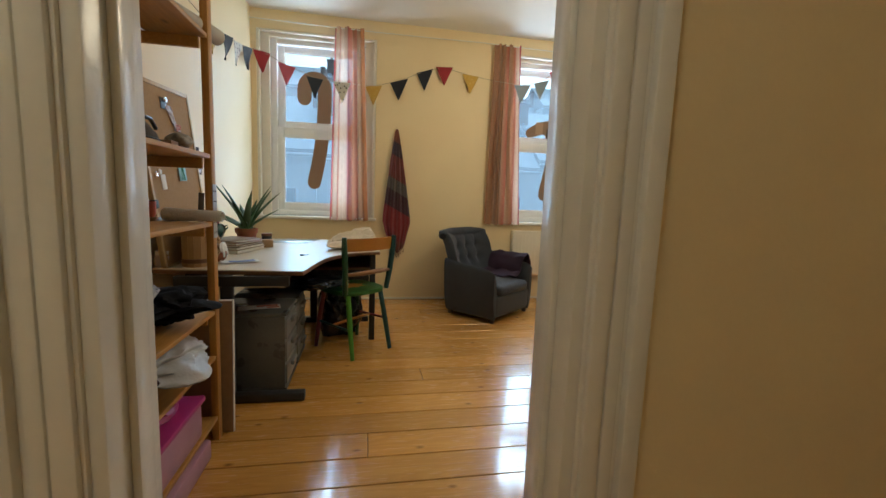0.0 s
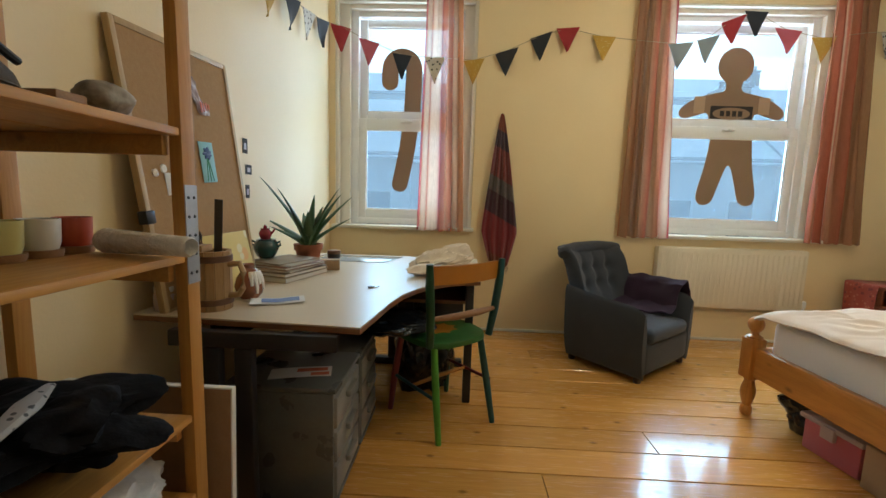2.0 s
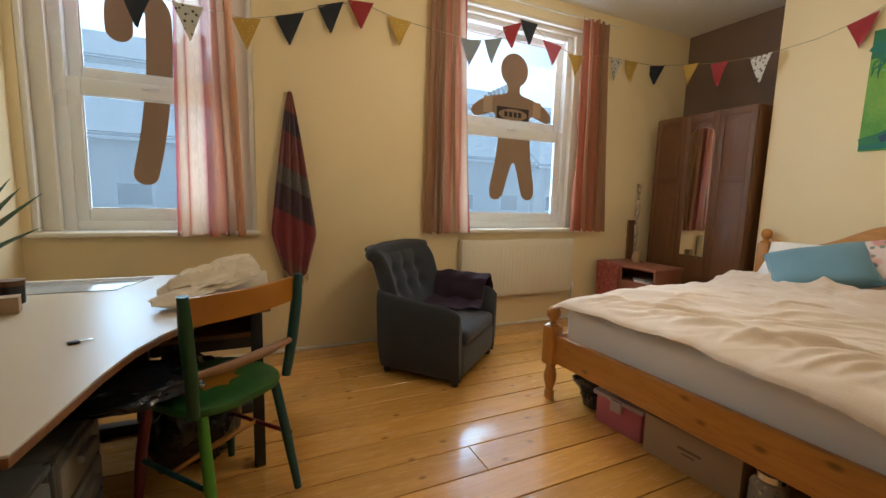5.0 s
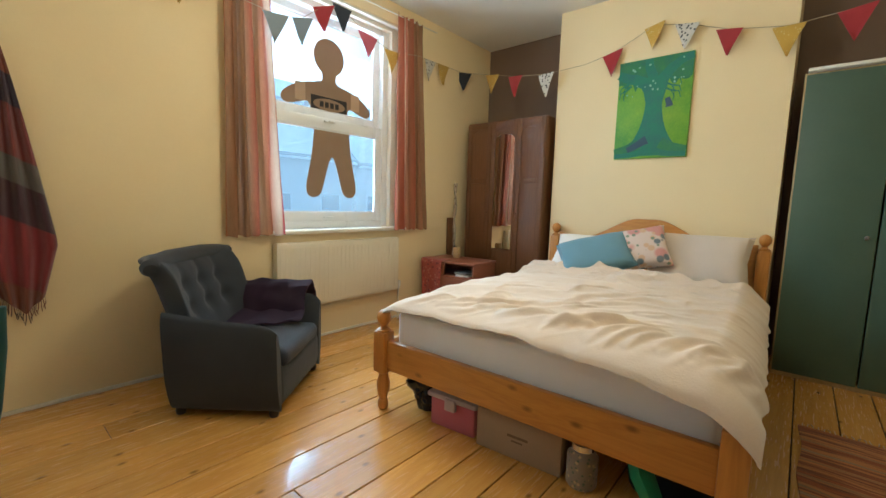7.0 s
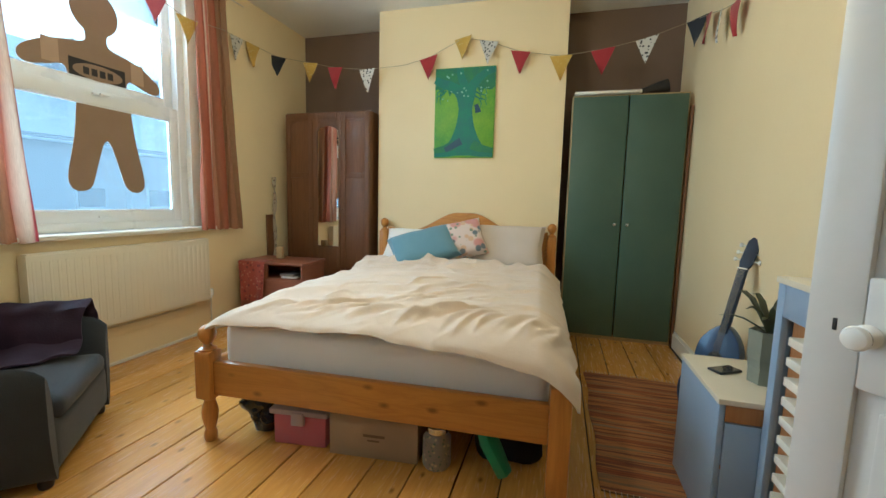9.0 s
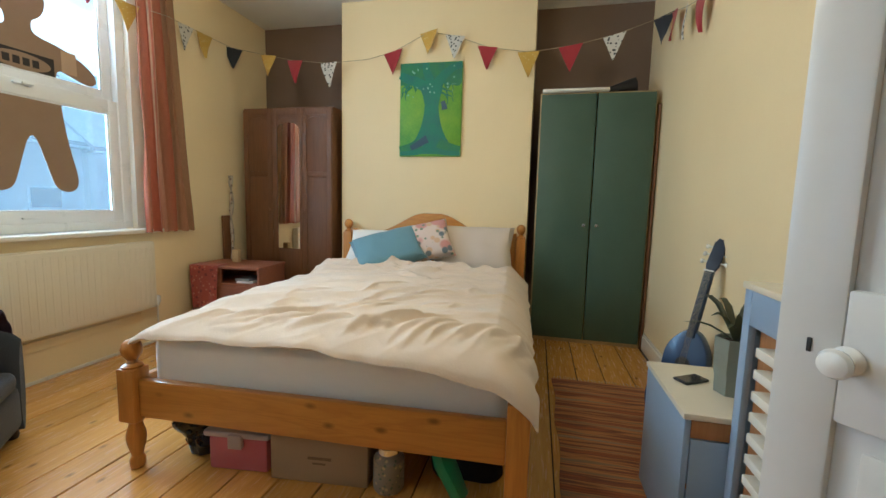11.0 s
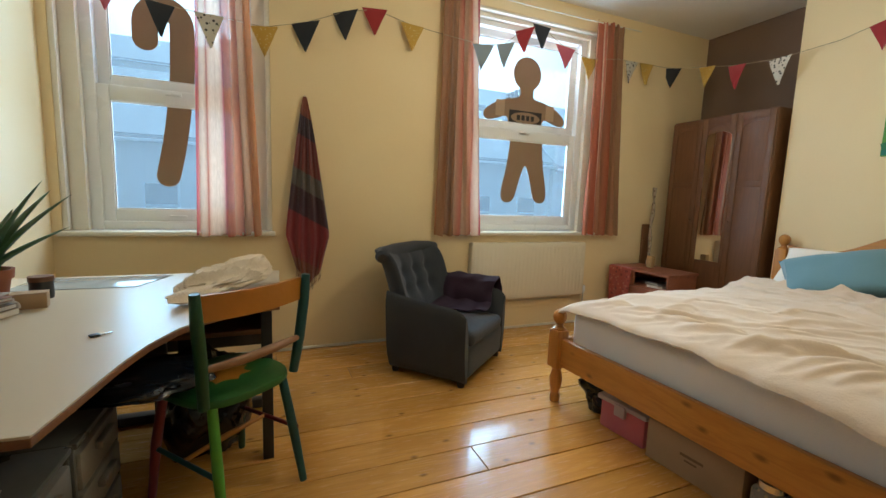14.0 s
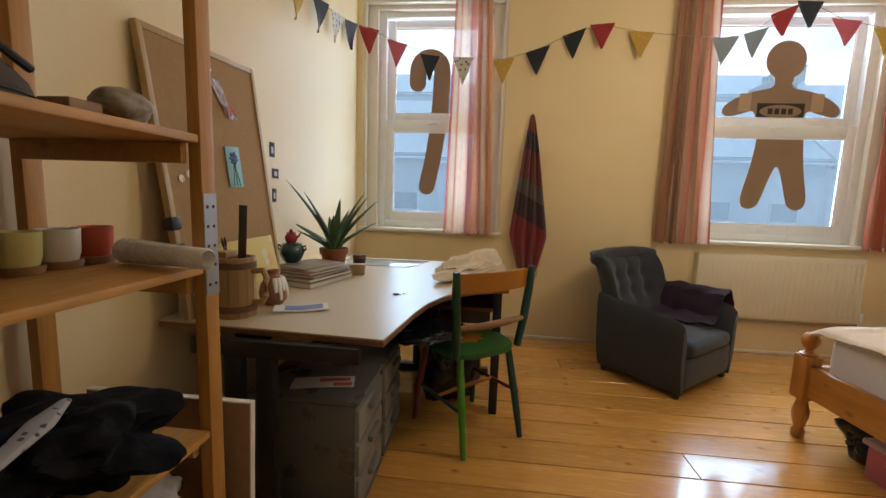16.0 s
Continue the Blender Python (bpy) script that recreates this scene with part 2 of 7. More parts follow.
def tube(points, radius, seg=10, bm=None, flat=1.0, closed_ends=True):
    """A rod along points; radius is a number or one for each point; flat squeezes it along z."""
    bm = bm or bmesh.new()
    pts = [Vector(p) for p in points]
    rad = radius if isinstance(radius, (list, tuple)) else [radius] * len(pts)
    rings = []
    for i, p in enumerate(pts):
        d = (pts[min(i + 1, len(pts) - 1)] - pts[max(i - 1, 0)]).normalized()
        side = d.cross(Vector((0, 0, 1)))
        side = side.normalized() if side.length > 1e-3 else Vector((1, 0, 0))
        up = side.cross(d)
        rings.append([bm.verts.new(p + rad[i] * (math.cos(2 * math.pi * k / seg) * side + flat * math.sin(2 * math.pi * k / seg) * up)) for k in range(seg)])
    for a, b in zip(rings, rings[1:]):
        for k in range(seg):
            j = (k + 1) % seg
            bm.faces.new((a[k], b[k], b[j], a[j]))
    if closed_ends:
        bm.faces.new(rings[0]), bm.faces.new(reversed(rings[-1]))
    return bm


def sheet(nx, ny, fn, bm=None, thick=0.0, wrap=False):
    """A surface of nx by ny quads from fn(u, v); thick gives it a back."""
    bm = bm or bmesh.new()
    g = [[bm.verts.new(fn(i / nx, j / ny)) for j in range(ny + 1)] for i in range(nx + (0 if wrap else 1))]
    fs = []
    for i in range(nx):
        k = (i + 1) % len(g)
        for j in range(ny):
            fs.append(bm.faces.new((g[i][j], g[k][j], g[k][j + 1], g[i][j + 1])))
    if thick:
        bm.normal_update()
        bmesh.ops.solidify(bm, geom=fs, thickness=thick)
    return bm


def slab(outline, z0, z1, bevel=0.0, axis="z"):
    """An outline in two directions, given thickness along the third."""
    bm = bmesh.new()
    put = {"z": lambda a, b, c: (a, b, c), "y": lambda a, b, c: (a, c, b), "x": lambda a, b, c: (c, a, b)}[axis]
    lo = [bm.verts.new(put(a, b, z0)) for a, b in outline]
    hi = [bm.verts.new(put(a, b, z1)) for a, b in outline]
    n = len(lo)
    bm.faces.new(list(reversed(lo))), bm.faces.new(hi)
    for k in range(n):
        bm.faces.new((lo[k], lo[(k + 1) % n], hi[(k + 1) % n], hi[k]))
    bmesh.ops.recalc_face_normals(bm, faces=bm.faces)
    if bevel:
        bmesh.ops.bevel(bm, geom=[e for e in bm.edges if e.calc_face_angle(0) > 0.6], offset=bevel, segments=2, profile=0.5, affect="EDGES")
    return bm


def wiggle(p, scale, amount, seed=0.0):
    return amount * noise.noise(Vector((p[0] * scale + seed, p[1] * scale - seed, p[2] * scale + 2 * seed)))


# ---- the room ----
T = 0.14
structure("floor", boxes((LEFT - T, HALL - T, -0.30, ALCOVE + T, WIN + 0.3, -0.022)), M_GAP, "dark void under the floorboards")
structure("ceiling", boxes((LEFT - T, BACK - T, CEIL, ALCOVE + T, WIN + 0.3, CEIL + 0.2)), M_CEIL, "plain white plaster ceiling")
structure("wall_west", boxes((LEFT - T, BACK - T, -0.02, LEFT, WIN, CEIL)), M_WALL, "cream painted plaster wall")
WT = 0.30
rows = []
xs = [LEFT - T, WINDOWS[0][0], WINDOWS[0][1], WINDOWS[1][0], WINDOWS[1][1], ALCOVE + T]
for k in (0, 2, 4):
    rows.append((xs[k], WIN, -0.3, xs[k + 1], WIN + WT, CEIL))
for a, b in WINDOWS:
    rows += [(a, WIN, -0.3, b, WIN + WT, SILL - 0.03), (a, WIN, HEAD, b, WIN + WT, CEIL)]
structure("wall_north", boxes(*rows), M_WALL, "cream painted plaster wall with two window openings")
structure("wall_east", boxes((ALCOVE, BACK - T, -0.02, ALCOVE + T, WIN, CEIL)), M_BROWN, "brown painted plaster wall at the back of the alcoves")
structure("chimney_breast", boxes((BREAST, B0, -0.02, ALCOVE, B1, CEIL)), M_WALL, "cream painted chimney breast between two alcoves")
structure("wall_south", boxes((LEFT - T, BACK - T, -0.02, D0, BACK, CEIL), (D1, BACK - T, -0.02, ALCOVE + T, BACK, CEIL), (D0, BACK - T, DH, D1, BACK, CEIL)), M_WALL,
          "cream painted plaster wall with a doorway")
# the landing outside the room
structure("wall_landing", boxes((0.3, HALL - T, -0.02, 3.2, HALL, CEIL), (0.3 - T, HALL - T, -0.02, 0.3, BACK - T, CEIL), (3.2, HALL - T, -0.02, 3.2 + T, BACK - T, CEIL)), M_WALL,
          "plain painted landing walls")
structure("ceiling_landing", boxes((0.3 - T, HALL - T, CEIL - 0.2, 3.2 + T, BACK - T, CEIL)), M_CEIL, "plain white landing ceiling")

# ---- windows ----
def window(name, a, b):
    w = tagged(new(name), "white plastic sliding sash window with two panes", "window", "", "structure")
    w.location = ((a + b) / 2, WIN, SILL)
    ox, h, d = (b - a) / 2, HEAD - SILL, 0.10
    f, g = 0.175, 0.112   # the inner edge of the plastic frame, and of the old timber lining round it
    for q in (-1, 1):
        xa, xb = sorted((q * ox, q * (ox - g)))
        part("lining", boxes((xa, 0.055, 0, xb, 0.296, h), bevel=0.004), M_SILL, w, "old painted timber lining")
        xa, xb = sorted((q * ox, q * (ox - 0.030)))
        part("lining_bead", boxes((xa, 0.004, 0, xb, 0.054, h), bevel=0.006), M_SILL, w)
    part("head_lining", boxes((-ox + g, 0.055, h - 0.055, ox - g, 0.296, h), (-ox + 0.03, 0.004, h - 0.02, ox - 0.03, 0.054, h), bevel=0.004), M_SILL, w)
    part("window_frame", boxes((-ox + g - 0.004, d, 0.002, -ox + f, d + 0.11, h - 0.05), (ox - f, d, 0.002, ox - g + 0.004, d + 0.11, h - 0.05),
                               (-ox + f, d, h - 0.10, ox - f, d + 0.11, h - 0.05), (-ox + f, d, 0.002, ox - f, d + 0.11, 0.055), bevel=0.006), M_UPVC, w)
    x0, x1, s, mid = -ox + f - 0.004, ox - f + 0.004, 0.068, 0.83
    for nm, z0, z1, y0, low_rail, top_rail in (("upper_sash", mid + 0.035, h - 0.096, d + 0.055, 0.112, 0.065), ("lower_sash", 0.050, mid + 0.085, d + 0.012, 0.081, 0.095)):
        sash = part(nm, boxes((x0, y0, z0, x0 + s, y0 + 0.04, z1), (x1 - s, y0, z0, x1, y0 + 0.04, z1), (x0 + s, y0, z1 - top_rail, x1 - s, y0 + 0.04, z1),
                              (x0 + s, y0, z0, x1 - s, y0 + 0.04, z0 + low_rail), bevel=0.006), M_UPVC, w)
        zl, zh = z0 + low_rail, z1 - top_rail
        part("glazing_bead", boxes((x0 + s, y0 + 0.006, zl, x0 + s + 0.010, y0 + 0.016, zh), (x1 - s - 0.010, y0 + 0.006, zl, x1 - s, y0 + 0.016, zh),
                                   (x0 + s + 0.010, y0 + 0.006, zh - 0.010, x1 - s - 0.010, y0 + 0.016, zh), (x0 + s + 0.010, y0 + 0.006, zl, x1 - s - 0.010, y0 + 0.016, zl + 0.010), bevel=0.003), M_UPVC, sash)
        pane = part("pane", boxes((x0 + s - 0.004, y0 + 0.018, zl - 0.004, x1 - s + 0.004, y0 + 0.022, zh + 0.004)), M_GLASS, sash, "clear window glass", False)
        pane.visible_shadow = False
    part("catch", boxes((-0.045, d - 0.012, mid + 0.048, 0.045, d + 0.01, mid + 0.062), (-0.01, d - 0.026, mid + 0.052, 0.05, d - 0.01, mid + 0.066), bevel=0.004), M_UPVC, w)
    part("finger_pull", boxes((-0.05, d - 0.004, 0.085, 0.05, d + 0.014, 0.097), bevel=0.003), M_UPVC, w)
    sill = boxes((-ox - 0.02, -0.05, -0.032, ox + 0.02, d - 0.002, -0.002), bevel=0.008)
    part("window_sill", sill, M_SILL, w, "painted wooden sill")
    return w


for k, (a, b) in enumerate(WINDOWS):
    window("window_%d" % (k + 1), a, b)

# ---- doorway, door and skirting ----
def moulding(x0, x1, y, out, z0, z1):
    """An architrave leg or head in steps, standing out from the wall plane y in the direction out."""
    w = x1 - x0
    rows = []
    for t0, t1, dep in ((0, 1, 0.012), (0.06, 0.34, 0.022), (0.40, 0.62, 0.017), (0.70, 1.0, 0.028)):
        a, b = x0 + w * t0, x0 + w * t1
        rows.append((a, min(y, y + out * dep), z0, b, max(y, y + out * dep), z1))
    return boxes(*rows, bevel=0.004)


frame_ob = tagged(new("door_frame"), "cream gloss painted door frame with moulded architraves", "door frame", "", "structure")
part("jamb", boxes((D0 - 0.002, BACK - T - 0.004, 0, D0 + 0.032, BACK + 0.004, DH), bevel=0.004), M_GLOSS, frame_ob)
part("jamb", boxes((D1 - 0.032, BACK - T - 0.004, 0, D1 + 0.002, BACK + 0.004, DH), bevel=0.004), M_GLOSS, frame_ob)
part("head_jamb", boxes((D0, BACK - T - 0.004, DH - 0.032, D1, BACK + 0.004, DH + 0.002), bevel=0.004), M_GLOSS, frame_ob)
part("door_stop", boxes((D0 + 0.032, BACK - 0.09, 0, D0 + 0.046, BACK - 0.045, DH - 0.03), (D1 - 0.046, BACK - 0.09, 0, D1 - 0.032, BACK - 0.045, DH - 0.03), bevel=0.003), M_GLOSS, frame_ob)
for y, out in ((BACK - T, -1), (BACK, 1)):
    part("architrave", moulding(D0 + 0.01, D0 - 0.10, y, out, 0, DH + 0.09), M_GLOSS, frame_ob)
    part("architrave", moulding(D1 - 0.01, D1 + 0.10, y, out, 0, DH + 0.09), M_GLOSS, frame_ob)
    part("architrave_head", boxes((D0 - 0.10, min(y, y + out * 0.02), DH - 0.01, D1 + 0.10, max(y, y + out * 0.02), DH + 0.10), bevel=0.004), M_GLOSS, frame_ob)

door = tagged(new("door_1"), "white painted panelled door standing wide open", "door", "", "structure")
door.matrix_world = pose(2.185, BACK + 0.055, 0, 0, 0, 36.5)
L, HT, TH = 0.767, 1.99, 0.042
rails = []
sx = (0.0, 0.095, 0.335, 0.432, 0.688, L)
zs = (0.012, 0.23, 0.856, 1.043, 1.87, HT)
frame_rows = [(0, -TH / 2, 0.012, sx[1], TH / 2, HT), (sx[4], -TH / 2, 0.012, L, TH / 2, HT), (sx[2], -TH / 2, zs[1], sx[3], TH / 2, zs[4])]
for z0, z1 in ((zs[0], zs[1]), (zs[2], zs[3]), (zs[4], zs[5])):
    frame_rows.append((sx[1], -TH / 2, z0, sx[4], TH / 2, z1))
M_DOOR = mat("white door paint", (0.70, 0.69, 0.67), 0.3, (0.60, 0.59, 0.56), 3.0, 0.5, bump=0.2, fine=30)
part("leaf", boxes(*frame_rows, bevel=0.004), M_DOOR, door)
for xa, xb in ((sx[1], sx[2]), (sx[3], sx[4])):
    for za, zb in ((zs[1], zs[2]), (zs[3], zs[4])):
        part("door_panel", boxes((xa - 0.005, -0.008, za - 0.005, xb + 0.005, 0.008, zb + 0.005), (xa + 0.03, -0.013, za + 0.03, xb - 0.03, 0.013, zb - 0.03), bevel=0.006), M_DOOR, door)
M_PORC = mat("white porcelain", (0.86, 0.85, 0.82), 0.12, (0.80, 0.78, 0.73), 6, 0.4, coat=0.5)
for side in (1, -1):
    turn = pose(L - 0.088, side * TH / 2, 0.947, -90 * side, 0, 0)
    prof_k = [(0, 0), (0.028, 0), (0.03, 0.004), (0.022, 0.008), (0.012, 0.012), (0.011, 0.03), (0.018, 0.036), (0.028, 0.046), (0.031, 0.058), (0.026, 0.070), (0.012, 0.076), (0, 0.077)]
    knob = part("knob", lathe([(0.66 * r, 0.62 * z) for r, z in prof_k], 24, turn), M_PORC, door, "round white porcelain knob")
part("keyhole", boxes((L - 0.046, TH / 2 - 0.001, 0.945, L - 0.040, TH / 2 + 0.002, 0.966), bevel=0.001), M_BLACK, door)


def skirting(name, x0, y0, x1, y1, h=0.12, t=0.018):
    if abs(x1 - x0) > abs(y1 - y0):
        s = 1 if y0 < 6 else -1
        bm = boxes((x0, min(y0, y0 + s * t), 0, x1, max(y0, y0 + s * t), h), (x0, min(y0, y0 + s * (t - 0.008)), h, x1, max(y0, y0 + s * (t - 0.008)), h + 0.02), bevel=0.003)
    else:
        s = 1 if x0 < 2 else -1
        bm = boxes((min(x0, x0 + s * t), y0, 0, max(x0, x0 + s * t), y1, h), (min(x0, x0 + s * (t - 0.008)), y0, h, max(x0, x0 + s * (t - 0.008)), y1, h + 0.02), bevel=0.003)
    return structure(name, bm, M_SILL, "cream painted skirting board")


skirting("baseboard_south", D1 + 0.105, BACK, ALCOVE, BACK)
skirting("baseboard_west", LEFT, BACK + 0.03, LEFT, WIN - 0.002)
structure("floor_trim", boxes((LEFT + 0.02, WIN - 0.012, 0, 6.1, WIN - 0.001, 0.022), bevel=0.003), M_SILL, "thin painted strip along the foot of the wall")

# ---- curtains ----
def curtain_material(name, bands, clear):
    """Sheer cotton in woven vertical stripes, lit through from behind."""
    m = bpy.data.materials.new(name)
    m.use_nodes = True
    n, l = m.node_tree.nodes, m.node_tree.links
    p = n["Principled BSDF"]
    uv, sep, ramp = n.new("ShaderNodeUVMap"), n.new("ShaderNodeSeparateXYZ"), n.new("ShaderNodeValToRGB")
    l.new(uv.outputs[0], sep.inputs[0]), l.new(sep.outputs[0], ramp.inputs[0])
    ramp.color_ramp.interpolation = "EASE"
    els = ramp.color_ramp.elements
    els[0].position, els[0].color = 0.0, (*bands[0][1], 1)
    els[1].position, els[1].color = bands[1][0], (*bands[1][1], 1)
    for pos, col in bands[2:]:
        e = els.new(pos)
        e.color = (*col, 1)
    weave = n.new("ShaderNodeTexNoise")
    weave.inputs["Scale"].default_value, weave.inputs["Detail"].default_value = 40, 4
    hsv, mr = n.new("ShaderNodeHueSaturation"), n.new("ShaderNodeMapRange")
    mr.inputs["To Min"].default_value, mr.inputs["To Max"].default_value = 0.7, 1.25
    l.new(weave.outputs["Fac"], mr.inputs[0]), l.new(mr.outputs[0], hsv.inputs["Value"]), l.new(ramp.outputs[0], hsv.inputs["Color"])
    l.new(hsv.outputs[0], p.inputs["Base Color"])
    p.inputs["Roughness"].default_value = 0.85
    tr, mix, tp, mix2 = n.new("ShaderNodeBsdfTranslucent"), n.new("ShaderNodeMixShader"), n.new("ShaderNodeBsdfTransparent"), n.new("ShaderNodeMixShader")
    l.new(hsv.outputs[0], tr.inputs[0])
    mix.inputs[0].default_value, mix2.inputs[0].default_value = 0.34, clear
    l.new(p.outputs[0], mix.inputs[1]), l.new(tr.outputs[0], mix.inputs[2])
    l.new(mix.outputs[0], mix2.inputs[1]), l.new(tp.outputs[0], mix2.inputs[2]), l.new(mix2.outputs[0], n["Material Output"].inputs[0])
    return m


RED, ORANGE, CREAM, PINK, TAN = (0.40, 0.115, 0.06), (0.50, 0.20, 0.07), (0.56, 0.40, 0.28), (0.44, 0.22, 0.12), (0.36, 0.205, 0.11)
WINE = (0.34, 0.05, 0.06)
# the first two: stripes whose cream and red by the glass include daylight shining through
BANDS = [(0.0, WINE), (0.06, PINK), (0.13, CREAM), (0.21, RED), (0.27, CREAM), (0.40, CREAM), (0.46, WINE), (0.55, RED), (0.62, PINK), (0.72, RED), (0.80, TAN), (0.92, ORANGE)]
BANDS2 = [(0.0, ORANGE), (0.07, TAN), (0.16, PINK), (0.24, TAN), (0.34, TAN), (0.44, TAN), (0.54, RED), (0.60, TAN), (0.72, PINK), (0.82, RED), (0.90, CREAM), (0.95, WINE)]
BANDS3 = [(0.0, RED), (0.10, PINK), (0.20, RED), (0.265, RED), (0.285, CREAM), (0.31, RED), (0.46, PINK), (0.58, RED), (0.68, TAN), (0.80, PINK), (0.90, TAN)]


def curtain(x0t, x1t, x0b, x1b, bands, clear, folds, seed, label):
    ztop, zbot = 2.80, 0.872
    def fn(u, v):
        z = zbot + (ztop - zbot) * v
        x = (x0b + (x0t - x0b) * v) * (1 - u) + (x1b + (x1t - x1b) * v) * u
        deep = 0.026 + 0.012 * (1 - v) + (0.012 if v > 0.95 else 0)
        wander = 1.6 * noise.noise(Vector((u * 2.2, v * 0.8, seed))) + 0.5 * noise.noise(Vector((u * 7, v * 2.5, seed + 3)))
        y = WIN - 0.072 + deep * math.sin(2 * math.pi * folds * u + 2.2 * wander + seed) * (0.7 + 0.6 * noise.noise(Vector((u * 4, v * 1.5, seed))))
        return Vector((x + 0.008 * math.sin(2 * math.pi * folds * u * 2 + seed), y, z + 0.006 * math.sin(folds * 9 * u)))
    bm = sheet(110, 40, fn)
    lay = bm.loops.layers.uv.new("UVMap")
    bm.verts.index_update()
    for f in bm.faces:
        for lo in f.loops:
            i = lo.vert.index
            lo[lay].uv = ((i // 41) / 110, (i % 41) / 40)
    c = single("curtain", bm, curtain_material("striped sheer cotton", bands, clear), (0, 0, 0), label, "curtain", "striped curtains")
    return c


curtain(1.43, 1.71, 1.385, 1.775, BANDS, 0.16, 3.6, 0.3, "sheer red and cream striped cotton curtain, drawn aside")
curtain(3.09, 3.385, 3.065, 3.475, BANDS2, 0.03, 3.8, 1.7, "orange and brown striped cotton curtain, drawn aside")
curtain(4.56, 4.885, 4.575, 5.0, BANDS3, 0.03, 4.2, 2.9, "red striped cotton curtain, drawn aside")
M_WIRE = mat("curtain wire", (0.75, 0.72, 0.65), 0.5)
for xa, xb in ((0.63, 3.0), (2.9, 5.1)):
    single("curtain_wire", tube([(xa + (xb - xa) * k / 12, WIN - 0.07, 2.80 - 0.012 * math.sin(math.pi * k / 12)) for k in range(13)], 0.005, 6), M_WIRE, (0, 0, 0), "thin white curtain wire stretched above the window", "curtain wire")

# ---- across the street ----
M_RENDER = mat("white render", (0.78, 0.80, 0.80), 0.8, (0.68, 0.70, 0.70), 0.6, 0.6)
M_SLATE = mat("grey slates", (0.36, 0.38, 0.41), 0.6, (0.27, 0.29, 0.315), 3, 0.7, stretch=(0.4, 3, 3))
M_PANE = mat("dark house window", (0.26, 0.30, 0.34), 0.1, (0.34, 0.38, 0.42), 1)
M_STACK = mat("chimney brick", (0.22, 0.15, 0.12), 0.85, (0.15, 0.10, 0.08), 4)
M_TAR = mat("asphalt", (0.05, 0.05, 0.052), 0.9, (0.07, 0.07, 0.07), 2)
structure("ground", boxes((-900, 9.2, -3.9, 900, 1500, -3.7)), M_TAR, "street and ground far below the windows")


def house(x, w, dy, rise):
    h = thing("house", (x, 21 + dy, -3.7), "white rendered terraced house with a slate roof", "house", "terrace across the street")
    e = 6.15 + rise
    part("wall", boxes((0, 0, 0, w, 7, e)), M_RENDER, h, "", False)
    part("roof", slab([(-0.3, e - 0.1), (-0.3, e + 0.05), (3.5, e + 2.85), (7.3, e + 0.05), (7.3, e - 0.1)], 0, w, 0, "x"), M_SLATE, h, "", False)
    for j in range(9):
        part("slate_course", boxes((0.02, 0, 0, w - 0.02, 0.5, 0.035), bevel=0), M_SLATE, h, "", False).matrix_basis = pose(0, -0.25 + j * 0.40, e + 0.09 + j * 0.293, 36.2, 0, 0)
    part("gutter", boxes((0, -0.38, e - 0.12, w, -0.28, e - 0.02), bevel=0.02), M_UPVC, h)
    st = part("chimney", boxes((w - 0.45, 2.6, e + 1.2, w + 0.4, 4.2, e + 3.5), (w - 0.5, 2.5, e + 3.4, w + 0.45, 4.3, e + 3.55)), M_STACK, h, "", False)
    for j in range(4):
        part("chimney_pot", lathe([(0.12, 0), (0.10, 0.4), (0.13, 0.42), (0.12, 0.46)], 10, Matrix.Translation((w - 0.03, 2.75 + j * 0.42, e + 3.55))), M_STACK, st)
    for k in range(2):
        for zz in (0.9, 3.6):
            x0 = 0.6 + k * (w / 2)
            win = part("window", boxes((x0 - 0.06, -0.06, zz - 0.08, x0 + 1.06, 0.02, zz), (x0, -0.03, zz, x0 + 1.0, 0.03, zz + 1.5)), M_UPVC, h, "", False)
            for q in range(2):
                part("pane", boxes((x0 + 0.07, -0.04, zz + 0.07 + q * 0.72, x0 + 0.93, 0.0, zz + 0.70 + q * 0.72)), M_PANE, win, "", False)
    return h


for k in range(8):
    house(-14.0 + 4.6 * k, 4.6, 0.25 * (k % 2), 0.12 * ((k * 3) % 4))
for k in range(6):
    house(-24 + 11.0 * k, 11.0, 26, 7.0 + 0.9 * ((k * 2) % 3))

# ---- pendant lamp ----
pend = thing("pendant_lamp", (3.43, 6.76, CEIL), "white glass globe pendant lamp, lit, on a white flex", "ceiling lamp")
part("ceiling_rose", lathe([(0, -0.03), (0.03, -0.03), (0.05, -0.012), (0.05, 0)], 20), M_UPVC, pend)
part("flex", tube([(0, 0, -0.02), (0.002, 0, -0.16), (0, 0, -0.33)], 0.004, 8), M_UPVC, pend)
part("lamp_holder", lathe([(0.024, -0.37), (0.026, -0.32), (0.012, -0.30)], 14), M_UPVC, pend)
M_GLOBE = mat("lit opal glass", (1.0, 0.76, 0.46), 0.3, (1.0, 0.76, 0.46), 1, 0, emit=LAMP)
part("globe", lathe([(0.03, -0.36)] + [(0.18 * math.sin(a), -0.54 + 0.18 * math.cos(a)) for a in (0.2, 0.4, 0.65, 0.9, 1.2, 1.5, 1.8, 2.1, 2.4, 2.7, 2.95)] + [(0, -0.72)], 36), M_GLOBE, pend)

